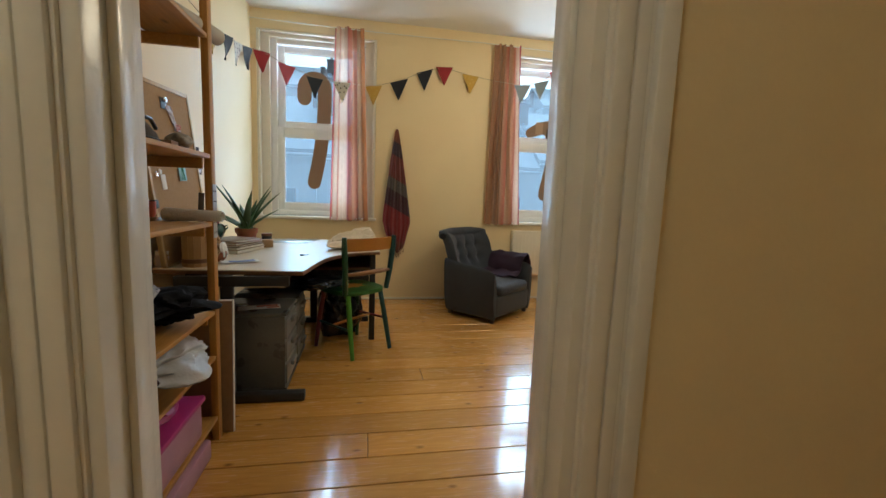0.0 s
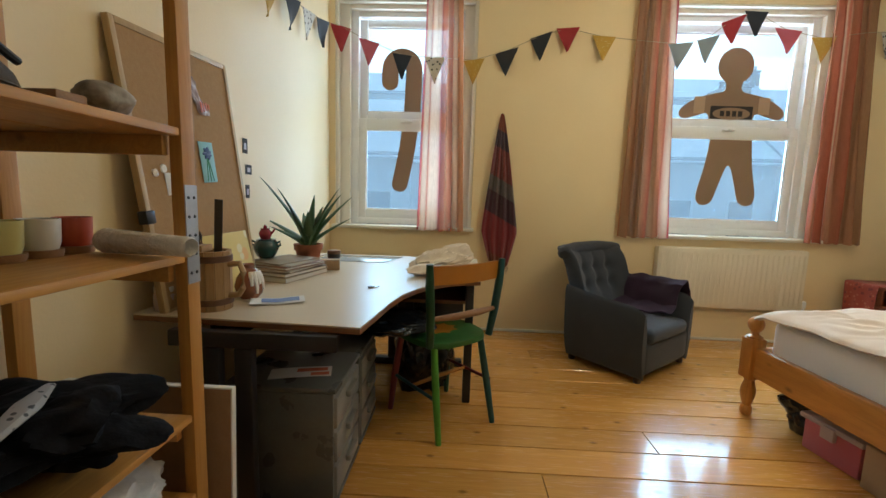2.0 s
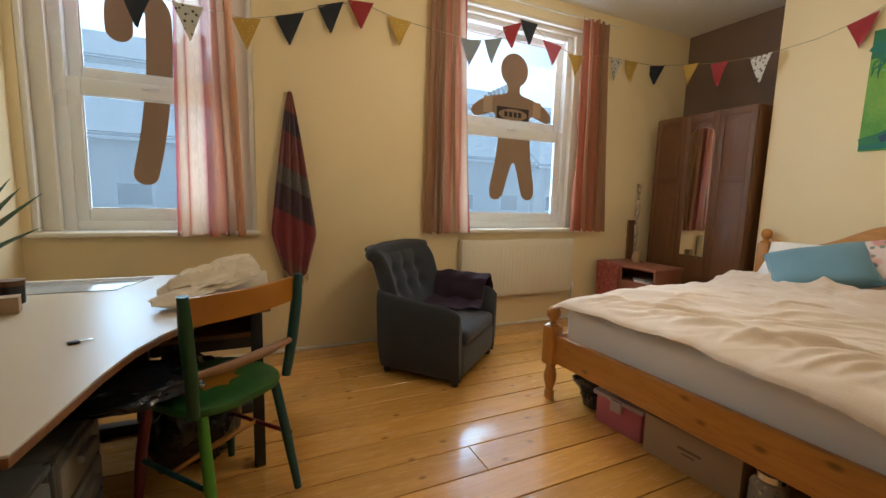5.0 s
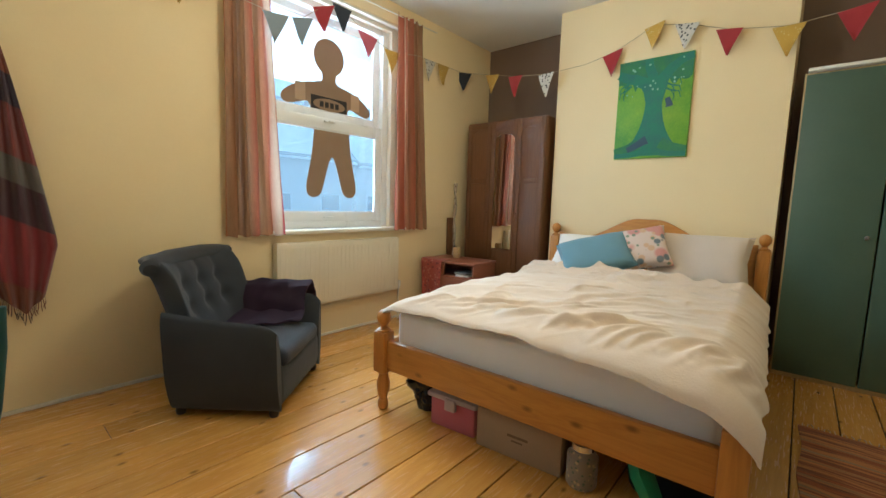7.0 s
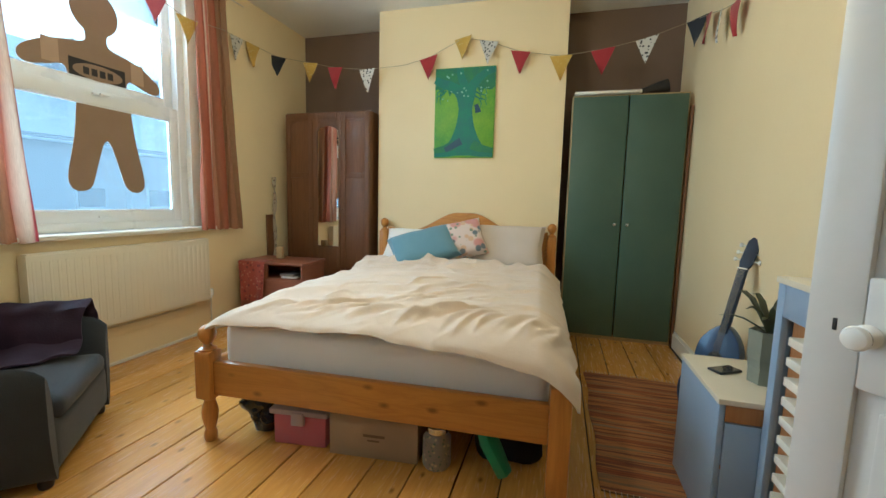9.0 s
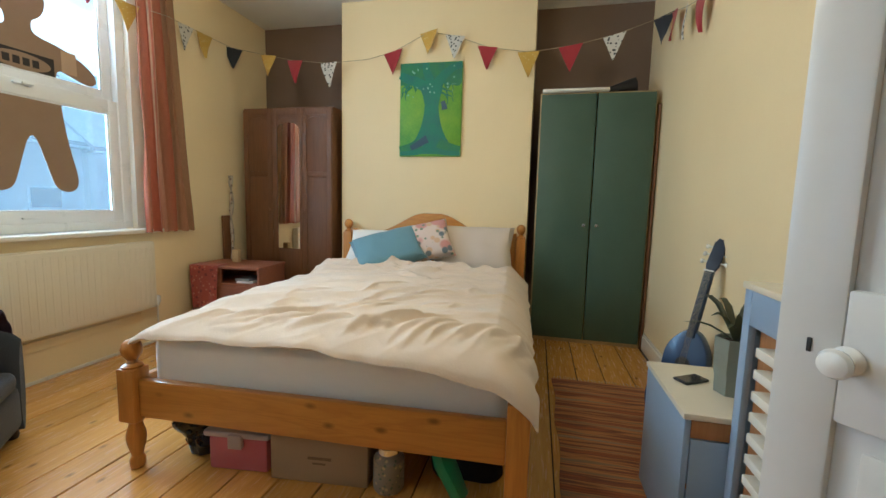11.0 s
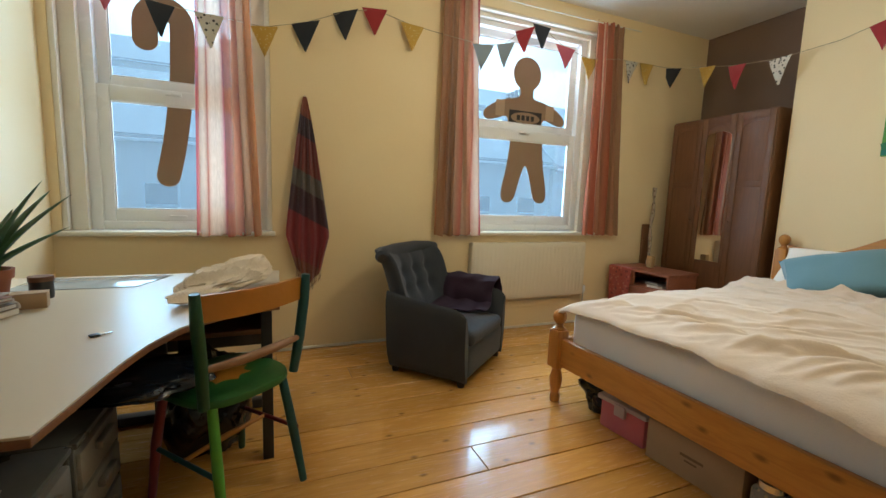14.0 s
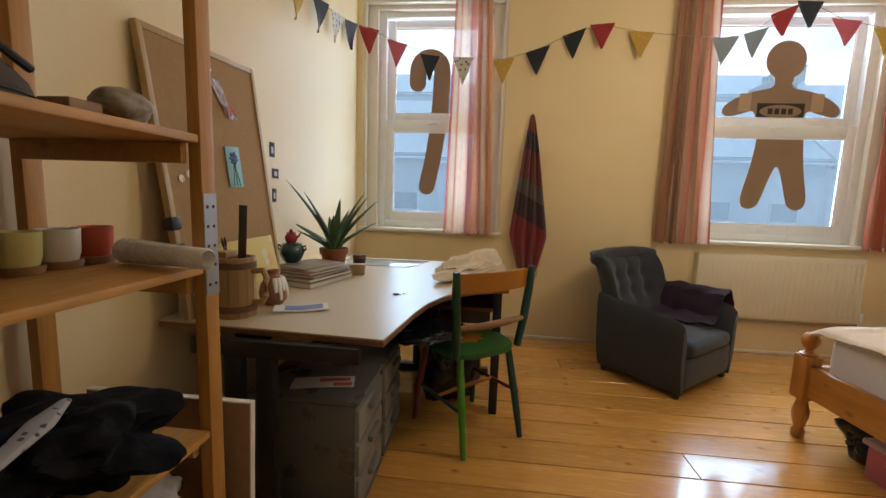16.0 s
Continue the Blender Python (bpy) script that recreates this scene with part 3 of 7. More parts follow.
# ---- bed ----
M_SHEET = mat("white cotton sheet", (0.90, 0.88, 0.85), 0.85, (0.84, 0.81, 0.77), 4, 0.5, bump=0.25, fine=120, sheen=0.3)
M_DUVET = mat("cream cotton duvet cover", (0.71, 0.585, 0.47), 0.85, (0.64, 0.515, 0.395), 2.5, 0.6, bump=0.25, fine=120, sheen=0.3)
BL, BW = 2.24, 0.80
BED = pose(3.43, 6.455, 0, 0, 0, 2.6)
bed = thing("double_bed", BED, "orange pine double bed with turned posts, unmade", "bed")


def bed_post(x, y, h, head):
    foot_profile = [(0.0, 0.0), (0.024, 0.0), (0.029, 0.012), (0.029, 0.04), (0.021, 0.055), (0.026, 0.075), (0.035, 0.11), (0.037, 0.145), (0.027, 0.185), (0.024, 0.20), (0.036, 0.215)]
    bm = lathe(foot_profile, 18, Matrix.Translation((x, y, 0)))
    top = h - 0.12
    box(bm, x - 0.041, y - 0.041, 0.212, x + 0.041, y + 0.041, top, bevel=0.008)
    lathe([(0.036, top - 0.004), (0.040, top + 0.008), (0.022, top + 0.018), (0.017, top + 0.03), (0.024, top + 0.038), (0.036, top + 0.056), (0.040, top + 0.078), (0.034, top + 0.100), (0.018, top + 0.115), (0, h)], 20, Matrix.Translation((x, y, 0)), bm)
    if not head and y < 0:
        bm = boxes((x - 0.041, y - 0.041, 0, x + 0.041, y + 0.041, 0.47), bevel=0.008)
    return part("head_post" if head else "foot_post", bm, M_PINE, bed)


for y in (BW - 0.01, -BW + 0.01):
    bed_post(0.0, y, 0.56 if y > 0 else 0.44, False)
    bed_post(BL, y, 0.985, True)
part("foot_rail", boxes((-0.018, -BW + 0.05, 0.232, 0.018, BW - 0.05, 0.395), bevel=0.007), M_PINEX, bed)
M_PINES = wood("orange pine side rail", (0.58, 0.265, 0.045), (0.41, 0.16, 0.027), 0.33, 0, 1.2, True, 0.05, 0.2)
for y in (BW - 0.01, -BW + 0.01):
    part("side_rail", boxes((0.04, y - 0.015, 0.232, BL - 0.04, y + 0.015, 0.385), bevel=0.006), M_PINES, bed)
out = []
for k in range(41):
    u = -1 + k / 20
    au = abs(u)
    z = 0.875 + 0.03 * math.exp(-((au - 1.0) / 0.12) ** 2) + 0.20 * (0.5 + 0.5 * math.cos(math.pi * min(au / 0.72, 1))) - 0.035 * math.exp(-(u / 0.12) ** 2) * 0.6
    out.append((u * (BW - 0.045), z))
part("headboard", slab([(-BW + 0.045, 0.36), (BW - 0.045, 0.36)] + out[::-1], BL - 0.016, BL + 0.016, 0.006, "x"), M_PINEX, bed, "curved pine headboard")
for k in range(11):
    part("bed_slat", boxes((0.14 + 0.19 * k, -BW + 0.06, 0.285, 0.21 + 0.19 * k, BW - 0.06, 0.303), bevel=0.002), M_PINEX, bed)


def soft_box(x0, y0, z0, x1, y1, z1, nx, ny, round_, bulge=0.0, rough=0.0, scale=3.0, seed=0.0):
    """A padded slab: rounded edges, bulging faces and a lightly rumpled skin."""
    bm = bmesh.new()
    box(bm, x0, y0, z0, x1, y1, z1, bevel=round_, seg=4)
    for axis, (lo, hi, n) in enumerate(((x0, x1, nx), (y0, y1, ny))):
        for k in range(1, n):
            co = [0, 0, 0]
            co[axis] = lo + (hi - lo) * k / n
            no = [0, 0, 0]
            no[axis] = 1
            bmesh.ops.bisect_plane(bm, geom=bm.verts[:] + bm.edges[:] + bm.faces[:], plane_co=co, plane_no=no)
    for v in bm.verts:
        u, w = (v.co.x - x0) / (x1 - x0), (v.co.y - y0) / (y1 - y0)
        f = max(0.0, 16 * u * (1 - u) * w * (1 - w))
        v.co.z += bulge * f * (1 if v.co.z > (z0 + z1) / 2 else -0.6)
        d = Vector((wiggle(v.co, scale, rough, seed), wiggle(v.co, scale, rough, seed + 7), wiggle(v.co, scale, rough, seed + 13)))
        v.co += d
    return bm


single("mattress", soft_box(0.05, -0.75, 0.306, BL - 0.08, 0.75, 0.565, 14, 10, 0.05, 0.01, 0.012, 3.2), M_SHEET, BED, "thick mattress in a white fitted sheet on the bed", "mattress")


def crease(a, b, sharp):
    return math.exp(-sharp * (3.0 * noise.noise(Vector((a, b, 1.7)))) ** 2)


def fold_lines():
    """Folds of the cover: start, direction, length, height and width; steep on one side, as cloth falls."""
    rng = random.Random(31)
    rows = []
    for i in range(34):        # short oblique folds along the foot end
        y = 0.74 - 1.50 * i / 33 + rng.uniform(-0.03, 0.03)
        a = radians(-68 + 34 * i / 33 + rng.uniform(-9, 9))
        rows.append((0.02 + rng.uniform(0, 0.10), y, math.cos(a), math.sin(a), rng.uniform(0.16, 0.42), rng.uniform(0.010, 0.022), rng.uniform(0.011, 0.020)))
    for i in range(26):        # finer ones farther up
        a = radians(-58 + rng.uniform(-22, 22))
        rows.append((rng.uniform(0.25, 0.95), rng.uniform(-0.55, 0.55), math.cos(a), math.sin(a), rng.uniform(0.15, 0.40), rng.uniform(0.006, 0.014), rng.uniform(0.010, 0.022)))
    # long folds right across
    rows += [(0.62, 0.62, 0.16, -0.99, 1.25, 0.030, 0.050), (0.36, 0.70, 0.30, -0.95, 1.0, 0.024, 0.045), (1.02, 0.66, 0.06, -1.0, 1.2, 0.022, 0.055),
             (1.25, 0.55, 0.05, -1.0, 1.1, 0.020, 0.040), (1.36, 0.40, -0.05, -1.0, 0.9, 0.016, 0.030)]
    for i in range(10):        # bunched cloth by the pillows
        a = radians(-90 + rng.uniform(-30, 30))
        rows.append((rng.uniform(1.30, 1.62), rng.uniform(0.0, 0.75), math.cos(a), math.sin(a), rng.uniform(0.15, 0.4), rng.uniform(0.010, 0.024), rng.uniform(0.014, 0.026)))
    return rows


FOLDS = fold_lines()


def folds(x, y):
    z = 0.0
    for fx, fy, dx, dy, ln, h, w in FOLDS:
        px, py = x - fx, y - fy
        t = (px * dx + py * dy) / ln
        if -0.05 < t < 1.05:
            d = px * dy - py * dx + 0.022 * math.sin(5.0 * t + 9 * fx + 4 * fy)
            k = d / (w if d > 0 else 2.1 * w)
            if abs(k) < 2.6:
                z += h * math.exp(-k * k) * max(0.0, math.sin(math.pi * min(1, max(0, t)))) ** 0.6
    return z


def duvet(u, v):
    """The cover from its foot end (u 0) to the pillows (u 1), and from the side by the window (v 0) across to the other side (v 1)."""
    y = 0.782 - 1.637 * v
    x = 0.01 + 1.68 * u - 0.07 * max(0, 1 - 3 * u) * v
    z = 0.612 + 0.05 * (max(0, math.sin(math.pi * min(1, 0.08 + u * 1.05))) * max(0, math.sin(math.pi * v))) ** 0.5
    calm = min(1, 0.35 + u * 6)
    z += 1.1 * folds(x, y) * calm
    z += 0.014 * noise.noise(Vector((x * 2.0, y * 1.7, 9.0))) + 0.010 * crease(x * 3.4 + y * 0.7, y * 0.6 - x * 0.3, 4.0) * calm
    z += 0.003 * noise.noise(Vector((x * 21, y * 15, 2.0))) + 0.004 * crease(x * 9 + y * 4.6, y * 3.9, 6.0) * calm
    if u > 0.84:
        t = (u - 0.84) / 0.16
        z += t * (0.060 + 0.03 * noise.noise(Vector((x * 12, y * 8, 2.0))) + 0.02 * crease(x * 14, y * 6, 2))
    # the foot end rolls over the edge of the mattress, more towards the free corner
    drop = max(0.0, 1 - u / 0.085)
    z -= (0.036 + 0.055 * v ** 2 + 0.010 * math.sin(7 * v + 1) + 0.007 * math.sin(23 * v)) * (1 - math.sqrt(max(0, 1 - drop * drop)))
    x -= 0.034 * math.sin(0.5 * math.pi * drop) + 0.014 * drop * noise.noise(Vector((y * 11, 0, 0)))
    # the side away from the window hangs down over the rail and the corner post
    if v > 0.90:
        s = (v - 0.90) / 0.10
        z -= (0.13 - 0.03 * max(0, 1 - u * 5)) * s ** 1.4
        y += 0.055 * s * s - 0.055 * s + 0.02 * s * noise.noise(Vector((x * 7, 1.0, 0)))
    if v < 0.05:
        z -= 0.035 * (1 - v / 0.05) ** 1.4
    return Vector((x, y, z))


dv = sheet(280, 280, duvet, thick=-0.022)
single("duvet", dv, M_DUVET, BED, "rumpled cream duvet thrown over the bed", "duvet")

M_BLUEP = mat("blue cotton", (0.16, 0.30, 0.38), 0.85, (0.12, 0.24, 0.31), 5, 0.5, bump=0.2, fine=140, sheen=0.3)
M_CREAMP = mat("pale pillow cotton", (0.66, 0.57, 0.49), 0.85, (0.58, 0.49, 0.41), 5, 0.5, bump=0.2, fine=140, sheen=0.3)


def floral(name, ground, spots):
    m = mat(name, ground, 0.85, tuple(c * 0.9 for c in ground), 6, 0.4, sheen=0.2)
    n, l = m.node_tree.nodes, m.node_tree.links
    p = n["Principled BSDF"]
    out = p.inputs["Base Color"].links[0].from_socket
    co = n.new("ShaderNodeTexCoord")
    for k, (col, sc, size) in enumerate(spots):
        vor, mr, mx = n.new("ShaderNodeTexVoronoi"), n.new("ShaderNodeMapRange"), n.new("ShaderNodeMix")
        vor.inputs["Scale"].default_value = sc
        mr.inputs["From Min"].default_value, mr.inputs["From Max"].default_value = size, size * 0.75
        off = n.new("ShaderNodeVectorMath")
        off.inputs[1].default_value = (k * 0.37, k * 0.21, k * 0.5)
        l.new(co.outputs["Object"], off.inputs[0]), l.new(off.outputs[0], vor.inputs["Vector"])
        mx.data_type = "RGBA"
        mx.inputs["B"].default_value = (*col, 1)
        l.new(vor.outputs["Distance"], mr.inputs[0]), l.new(mr.outputs[0], mx.inputs["Factor"]), l.new(out, mx.inputs["A"])
        out = mx.outputs["Result"]
    l.new(out, p.inputs["Base Color"])
    return m


M_FLORAL = floral("floral cotton", (0.72, 0.60, 0.55), [((0.62, 0.30, 0.27), 7, 0.42), ((0.66, 0.45, 0.30), 12, 0.34), ((0.16, 0.19, 0.22), 10, 0.30), ((0.22, 0.28, 0.20), 17, 0.25)])


def pillow(material, m, w, h, thick, seed, label, tilt=0):
    def fn(u, v):
        a, b = 2 * u - 1, 2 * v - 1
        pinch = 1 - 0.10 * (a * a + b * b) * (1 - abs(a * b))
        e = max(0.0, (1 - a ** 4) * (1 - b ** 4)) ** 0.42
        return Vector((a * w / 2 * pinch, b * h / 2 * pinch, 0)), e
    bm = bmesh.new()
    for s in (1, -1):
        def top(u, v, s=s):
            p, e = fn(u, v)
            p.z = s * (thick / 2 * e + 0.003) + (0.012 * noise.noise(p * 7 + Vector((seed, s, 0)))) * e
            return p
        sheet(22, 22, top, bm)
    bmesh.ops.remove_doubles(bm, verts=bm.verts, dist=0.008)
    bmesh.ops.recalc_face_normals(bm, faces=bm.faces)
    return single("pillow", bm, material, BED @ m, label, "pillow")


pillow(M_CREAMP, pose(2.06, -0.40, 0.775, 0, -62, 0) @ pose(0, 0, 0, 0, 0, 90), 0.68, 0.42, 0.17, 1.0, "pale beige pillow propped against the headboard")
pillow(M_SHEET, pose(2.06, 0.40, 0.735, 0, -50, 0) @ pose(0, 0, 0, 0, 0, 90), 0.66, 0.40, 0.15, 4.0, "white pillow propped against the headboard")
pillow(M_FLORAL, pose(1.94, -0.05, 0.835, 0, -58, 8) @ pose(0, 0, 0, 0, 0, 106), 0.36, 0.36, 0.14, 2.0, "pink floral cushion leaning on the pillows")
pillow(M_BLUEP, pose(1.80, 0.27, 0.765, 0, -46, 6) @ pose(0, 0, 0, 0, 0, 111), 0.58, 0.36, 0.16, 3.0, "dusty blue cushion leaning on the pillows")

# under the bed
M_PINKBOX = mat("pink plastic", (0.50, 0.10, 0.13), 0.35, (0.42, 0.16, 0.18), 6, 0.6)
M_CLEARLID = mat("milky plastic", (0.45, 0.36, 0.34), 0.3, (0.36, 0.28, 0.27), 8, 0.5)
M_CARD = mat("cardboard", (0.40, 0.27, 0.15), 0.85, (0.33, 0.215, 0.115), 5, 0.5, bump=0.1, fine=80)
pb = thing("storage_box", BED @ pose(0.08, 0.36, 0, 0, 0, 4), "pink plastic storage box with a clear lid under the bed", "storage box")
part("tub", slab([(-0.02, -0.13), (-0.02, 0.13), (0.36, 0.13), (0.36, -0.13)], 0, 0.15, 0.012), M_PINKBOX, pb)
part("lid", slab([(-0.035, -0.145), (-0.035, 0.145), (0.375, 0.145), (0.375, -0.145)], 0.15, 0.178, 0.01), M_CLEARLID, pb, "clear plastic lid")
part("clip", boxes((-0.045, -0.03, 0.11, -0.022, 0.03, 0.17), bevel=0.004), M_CLEARLID, pb)
cb = thing("cardboard_box", BED @ pose(0.06, 0.00, 0, 0, 0, 3), "plain brown cardboard box under the bed", "box")
part("carton", boxes((0, -0.21, 0, 0.36, 0.20, 0.185), bevel=0.004), M_CARD, cb)
part("flap", boxes((0, -0.207, 0.186, 0.178, 0.197, 0.19), (0.182, -0.207, 0.186, 0.36, 0.197, 0.19)), M_CARD, cb)
M_INKB = mat("brown print", (0.20, 0.12, 0.06), 0.8)
part("print", boxes((-0.0015, -0.06, 0.10, -0.0005, 0.04, 0.112), (-0.0015, -0.035, 0.08, -0.0005, 0.02, 0.088)), M_INKB, cb)
jar = thing("jar", BED @ pose(0.10, -0.29, 0), "clear glass jar of mixed oddments under the bed", "jar")
M_JAR = floral("jar contents", (0.30, 0.24, 0.17), [((0.55, 0.40, 0.20), 40, 0.3), ((0.12, 0.16, 0.10), 55, 0.3)])
part("jar_body", lathe([(0.0, 0), (0.055, 0), (0.062, 0.01), (0.062, 0.13), (0.045, 0.15), (0.045, 0.16), (0, 0.16)], 20), M_JAR, jar)
part("lid", lathe([(0.048, 0.16), (0.048, 0.185), (0, 0.187)], 20), M_CHROME, jar)
M_GREENP = mat("green plastic", (0.02, 0.25, 0.10), 0.4, (0.02, 0.18, 0.08), 8)
bag2 = thing("dark_bag", BED @ pose(0.22, -0.58, 0), "black fabric bag pushed under the bed", "bag")
M_BAGF = mat("black fabric", (0.012, 0.013, 0.015), 0.8, (0.03, 0.03, 0.032), 9, 0.5, bump=0.3)
part("bag_body", soft_box(-0.05, -0.15, 0.002, 0.35, 0.15, 0.20, 8, 8, 0.06, 0.02, 0.03, 6), M_BAGF, bag2)
dp = thing("dustpan_brush", BED @ pose(0.05, -0.55, 0.075, 0, -58, 70), "green plastic hand brush with a white handle", "brush")
part("head", slab([(-0.05, -0.03), (0.10, -0.045), (0.17, -0.02), (0.17, 0.02), (0.10, 0.045), (-0.05, 0.03)], 0.0, 0.05, 0.012), M_GREENP, dp)
part("handle", tube([(0.15, 0, 0.04), (0.21, 0, 0.09), (0.24, 0, 0.15)], [0.012, 0.011, 0.013], 10), M_UPVC, dp)
bg3 = thing("plastic_bag", BED @ pose(0.20, 0.62, 0), "crumpled dark plastic bag under the bed", "bag")
M_BIN = mat("black bin bag", (0.012, 0.012, 0.014), 0.16, (0.02, 0.02, 0.022), 8, 0.5, bump=0.6, fine=40)


def crumple(r, squash, amount, seed, levels=4):
    bm = bmesh.new()
    bmesh.ops.create_icosphere(bm, subdivisions=levels, radius=1)
    for v in bm.verts:
        p = v.co.copy()
        f = 1 + 0.9 * amount * noise.noise(p * 1.4 + Vector((seed, 0, 0))) + 0.28 * amount * (1 - abs(2 * noise.noise(p * 2.9 + Vector((0, seed, 0))))) + 0.10 * amount * noise.noise(p * 6)
        v.co = Vector((p.x * r[0] * f, p.y * r[1] * f, p.z * r[2] * f))
    lo = min(v.co.z for v in bm.verts)
    for v in bm.verts:
        v.co.z -= lo
        if v.co.z < squash:
            v.co.z = 0.0 + v.co.z * 0.15
    lo = min(v.co.z for v in bm.verts)
    for v in bm.verts:
        v.co.z -= lo
    return bm


part("bag_body", crumple((0.11, 0.10, 0.09), 0.03, 0.5, 3.0), M_BIN, bg3)

# ---- rug ----
M_RUG = mat("woven rag rug", (0.16, 0.07, 0.04), 0.95, (0.30, 0.20, 0.12), 1.0, 0.0, bump=0.6, fine=120)
n_, l_ = M_RUG.node_tree.nodes, M_RUG.node_tree.links
co_, mp_, no_, rp_ = n_.new("ShaderNodeTexCoord"), n_.new("ShaderNodeMapping"), n_.new("ShaderNodeTexNoise"), n_.new("ShaderNodeValToRGB")
mp_.inputs["Scale"].default_value = (26, 0.8, 1)
no_.inputs["Scale"].default_value, no_.inputs["Detail"].default_value = 1.0, 3
l_.new(co_.outputs["Object"], mp_.inputs[0]), l_.new(mp_.outputs[0], no_.inputs["Vector"]), l_.new(no_.outputs["Fac"], rp_.inputs[0])
e_ = rp_.color_ramp.elements
e_[0].position, e_[0].color, e_[1].position, e_[1].color = 0.30, (0.06, 0.02, 0.015, 1), 0.72, (0.33, 0.22, 0.13, 1)
for pos_, col_ in ((0.40, (0.30, 0.09, 0.03, 1)), (0.46, (0.12, 0.045, 0.03, 1)), (0.53, (0.42, 0.17, 0.05, 1)), (0.60, (0.20, 0.12, 0.06, 1))):
    q_ = e_.new(pos_)
    q_.color = col_
l_.new(rp_.outputs[0], n_["Principled BSDF"].inputs["Base Color"])
rug = thing("rug", (4.20, 5.20, 0.002), "red and brown striped woven rag rug on the boards", "rug")
part("weave", sheet(60, 20, lambda u, v: Vector((-0.62 + 1.24 * u, -0.285 + 0.57 * v + 0.008 * math.sin(u * 14), 0.007 + 0.004 * noise.noise(Vector((u * 9, v * 5, 0))))), thick=0.006), M_RUG, rug)
M_FRINGE = mat("rug fringe", (0.45, 0.36, 0.25), 0.9)
for sx_ in (-1, 1):
    bm = bmesh.new()
    for k in range(26):
        y = -0.275 + 0.55 * k / 25
        tube([(sx_ * 0.615, y, 0.006), (sx_ * 0.645, y + 0.004 * math.sin(k * 3), 0.004), (sx_ * (0.665 + 0.006 * math.sin(k * 5)), y + 0.008 * math.sin(k * 2), 0.002)], 0.0022, 5, bm)
    part("fringe", bm, M_FRINGE, rug)

# ---- armchair ----
M_GREYF = mat("grey wool upholstery", (0.027, 0.032, 0.042), 0.92, (0.046, 0.053, 0.066), 7, 0.6, bump=0.5, fine=220, sheen=0.15)
M_PURPLE = mat("dark purple velvet", (0.014, 0.005, 0.020), 0.8, (0.030, 0.008, 0.030), 5, 0.7, bump=0.3, fine=120)
CHAIR = pose(2.965, 8.01, 0, 0, 0, 40.5)
ac = thing("armchair", CHAIR, "grey upholstered low armchair with a buttoned back", "armchair")
part("seat_base", soft_box(-0.335, -0.355, 0.04, 0.335, 0.20, 0.27, 6, 6, 0.05, 0.01, 0.004), M_GREYF, ac)
part("seat_cushion", soft_box(-0.275, -0.365, 0.245, 0.275, 0.20, 0.345, 8, 8, 0.04, 0.02, 0.004), M_GREYF, ac)
for s in (-1, 1):
    def arm(u, v, s=s):
        # an arm panel rising to a padded top that slopes up to the back
        y = -0.37 + 0.60 * u
        zt = 0.515 + 0.060 * u ** 2
        end = math.sqrt(max(0.0, 1 - max(0.0, 1 - u / 0.16) ** 2))
        zt -= 0.07 * (1 - end)
        a = 2 * math.pi * v
        cx, w = s * 0.342, 0.047 * (0.35 + 0.65 * end)
        zz = 0.03 + (zt - 0.03) * (0.5 - 0.5 * math.cos(a))
        side = math.sin(a)
        flare = (0.026 * max(0, (zz - 0.36) / 0.15) - 0.020 * max(0, (0.25 - zz) / 0.22)) * s
        xx = cx + s * 0.0 + side * w * (1.0 if zz < zt - 0.05 else 0.9) + flare
        return Vector((xx, y, zz))
    bm = sheet(14, 28, arm)
    bmesh.ops.remove_doubles(bm, verts=bm.verts, dist=0.0005)
    bmesh.ops.holes_fill(bm, edges=[e for e in bm.edges if e.is_boundary], sides=64)
    bmesh.ops.recalc_face_normals(bm, faces=bm.faces)
    for _ in range(3):
        bmesh.ops.smooth_vert(bm, verts=bm.verts, factor=0.5, use_axis_x=True, use_axis_y=True, use_axis_z=True)
    part("arm", bm, M_GREYF, ac)


def back(u, v, front):
    x = (-0.34 + 0.68 * u)
    z = 0.30 + 0.52 * v
    bow = 0.115 * abs(2 * u - 1) ** 3
    lean = 0.175 * v
    roll = 0.05 * max(0, (v - 0.75) / 0.25) ** 2
    y = 0.115 + lean + roll - bow * 0.9
    if front:
        t = 0.0
        for bx in (0.26, 0.5, 0.74):
            for bz in (0.45, 0.68):
                t += 0.042 * math.exp(-(((u - bx) / 0.055) ** 2 + ((v - bz) / 0.07) ** 2)) + 0.012 * math.exp(-((u - bx) / 0.022) ** 2) * max(0, min(1, 3 * v - 0.4))
        return Vector((x * (0.96 + 0.05 * v), y + t - 0.018 * math.sin(math.pi * u), z))
    return Vector((x * (1.0 + 0.04 * v), y + 0.12, z + 0.0))


bm = bmesh.new()
NB = 30
grid = {}
for side in (True, False):
    grid[side] = [[bm.verts.new(back(i / NB, j / NB, side)) for j in range(NB + 1)] for i in range(NB + 1)]
for i in range(NB):
    for j in range(NB):
        a = grid[True]
        bm.faces.new((a[i][j], a[i + 1][j], a[i + 1][j + 1], a[i][j + 1]))
        a = grid[False]
        bm.faces.new((a[i][j], a[i][j + 1], a[i + 1][j + 1], a[i + 1][j]))
rim = [(i, 0) for i in range(NB)] + [(NB, j) for j in range(NB)] + [(i, NB) for i in range(NB, 0, -1)] + [(0, j) for j in range(NB, 0, -1)]
for k in range(len(rim)):
    (i, j), (p_, q) = rim[k], rim[(k + 1) % len(rim)]
    bm.faces.new((grid[True][p_][q], grid[True][i][j], grid[False][i][j], grid[False][p_][q]))
bmesh.ops.recalc_face_normals(bm, faces=bm.faces)
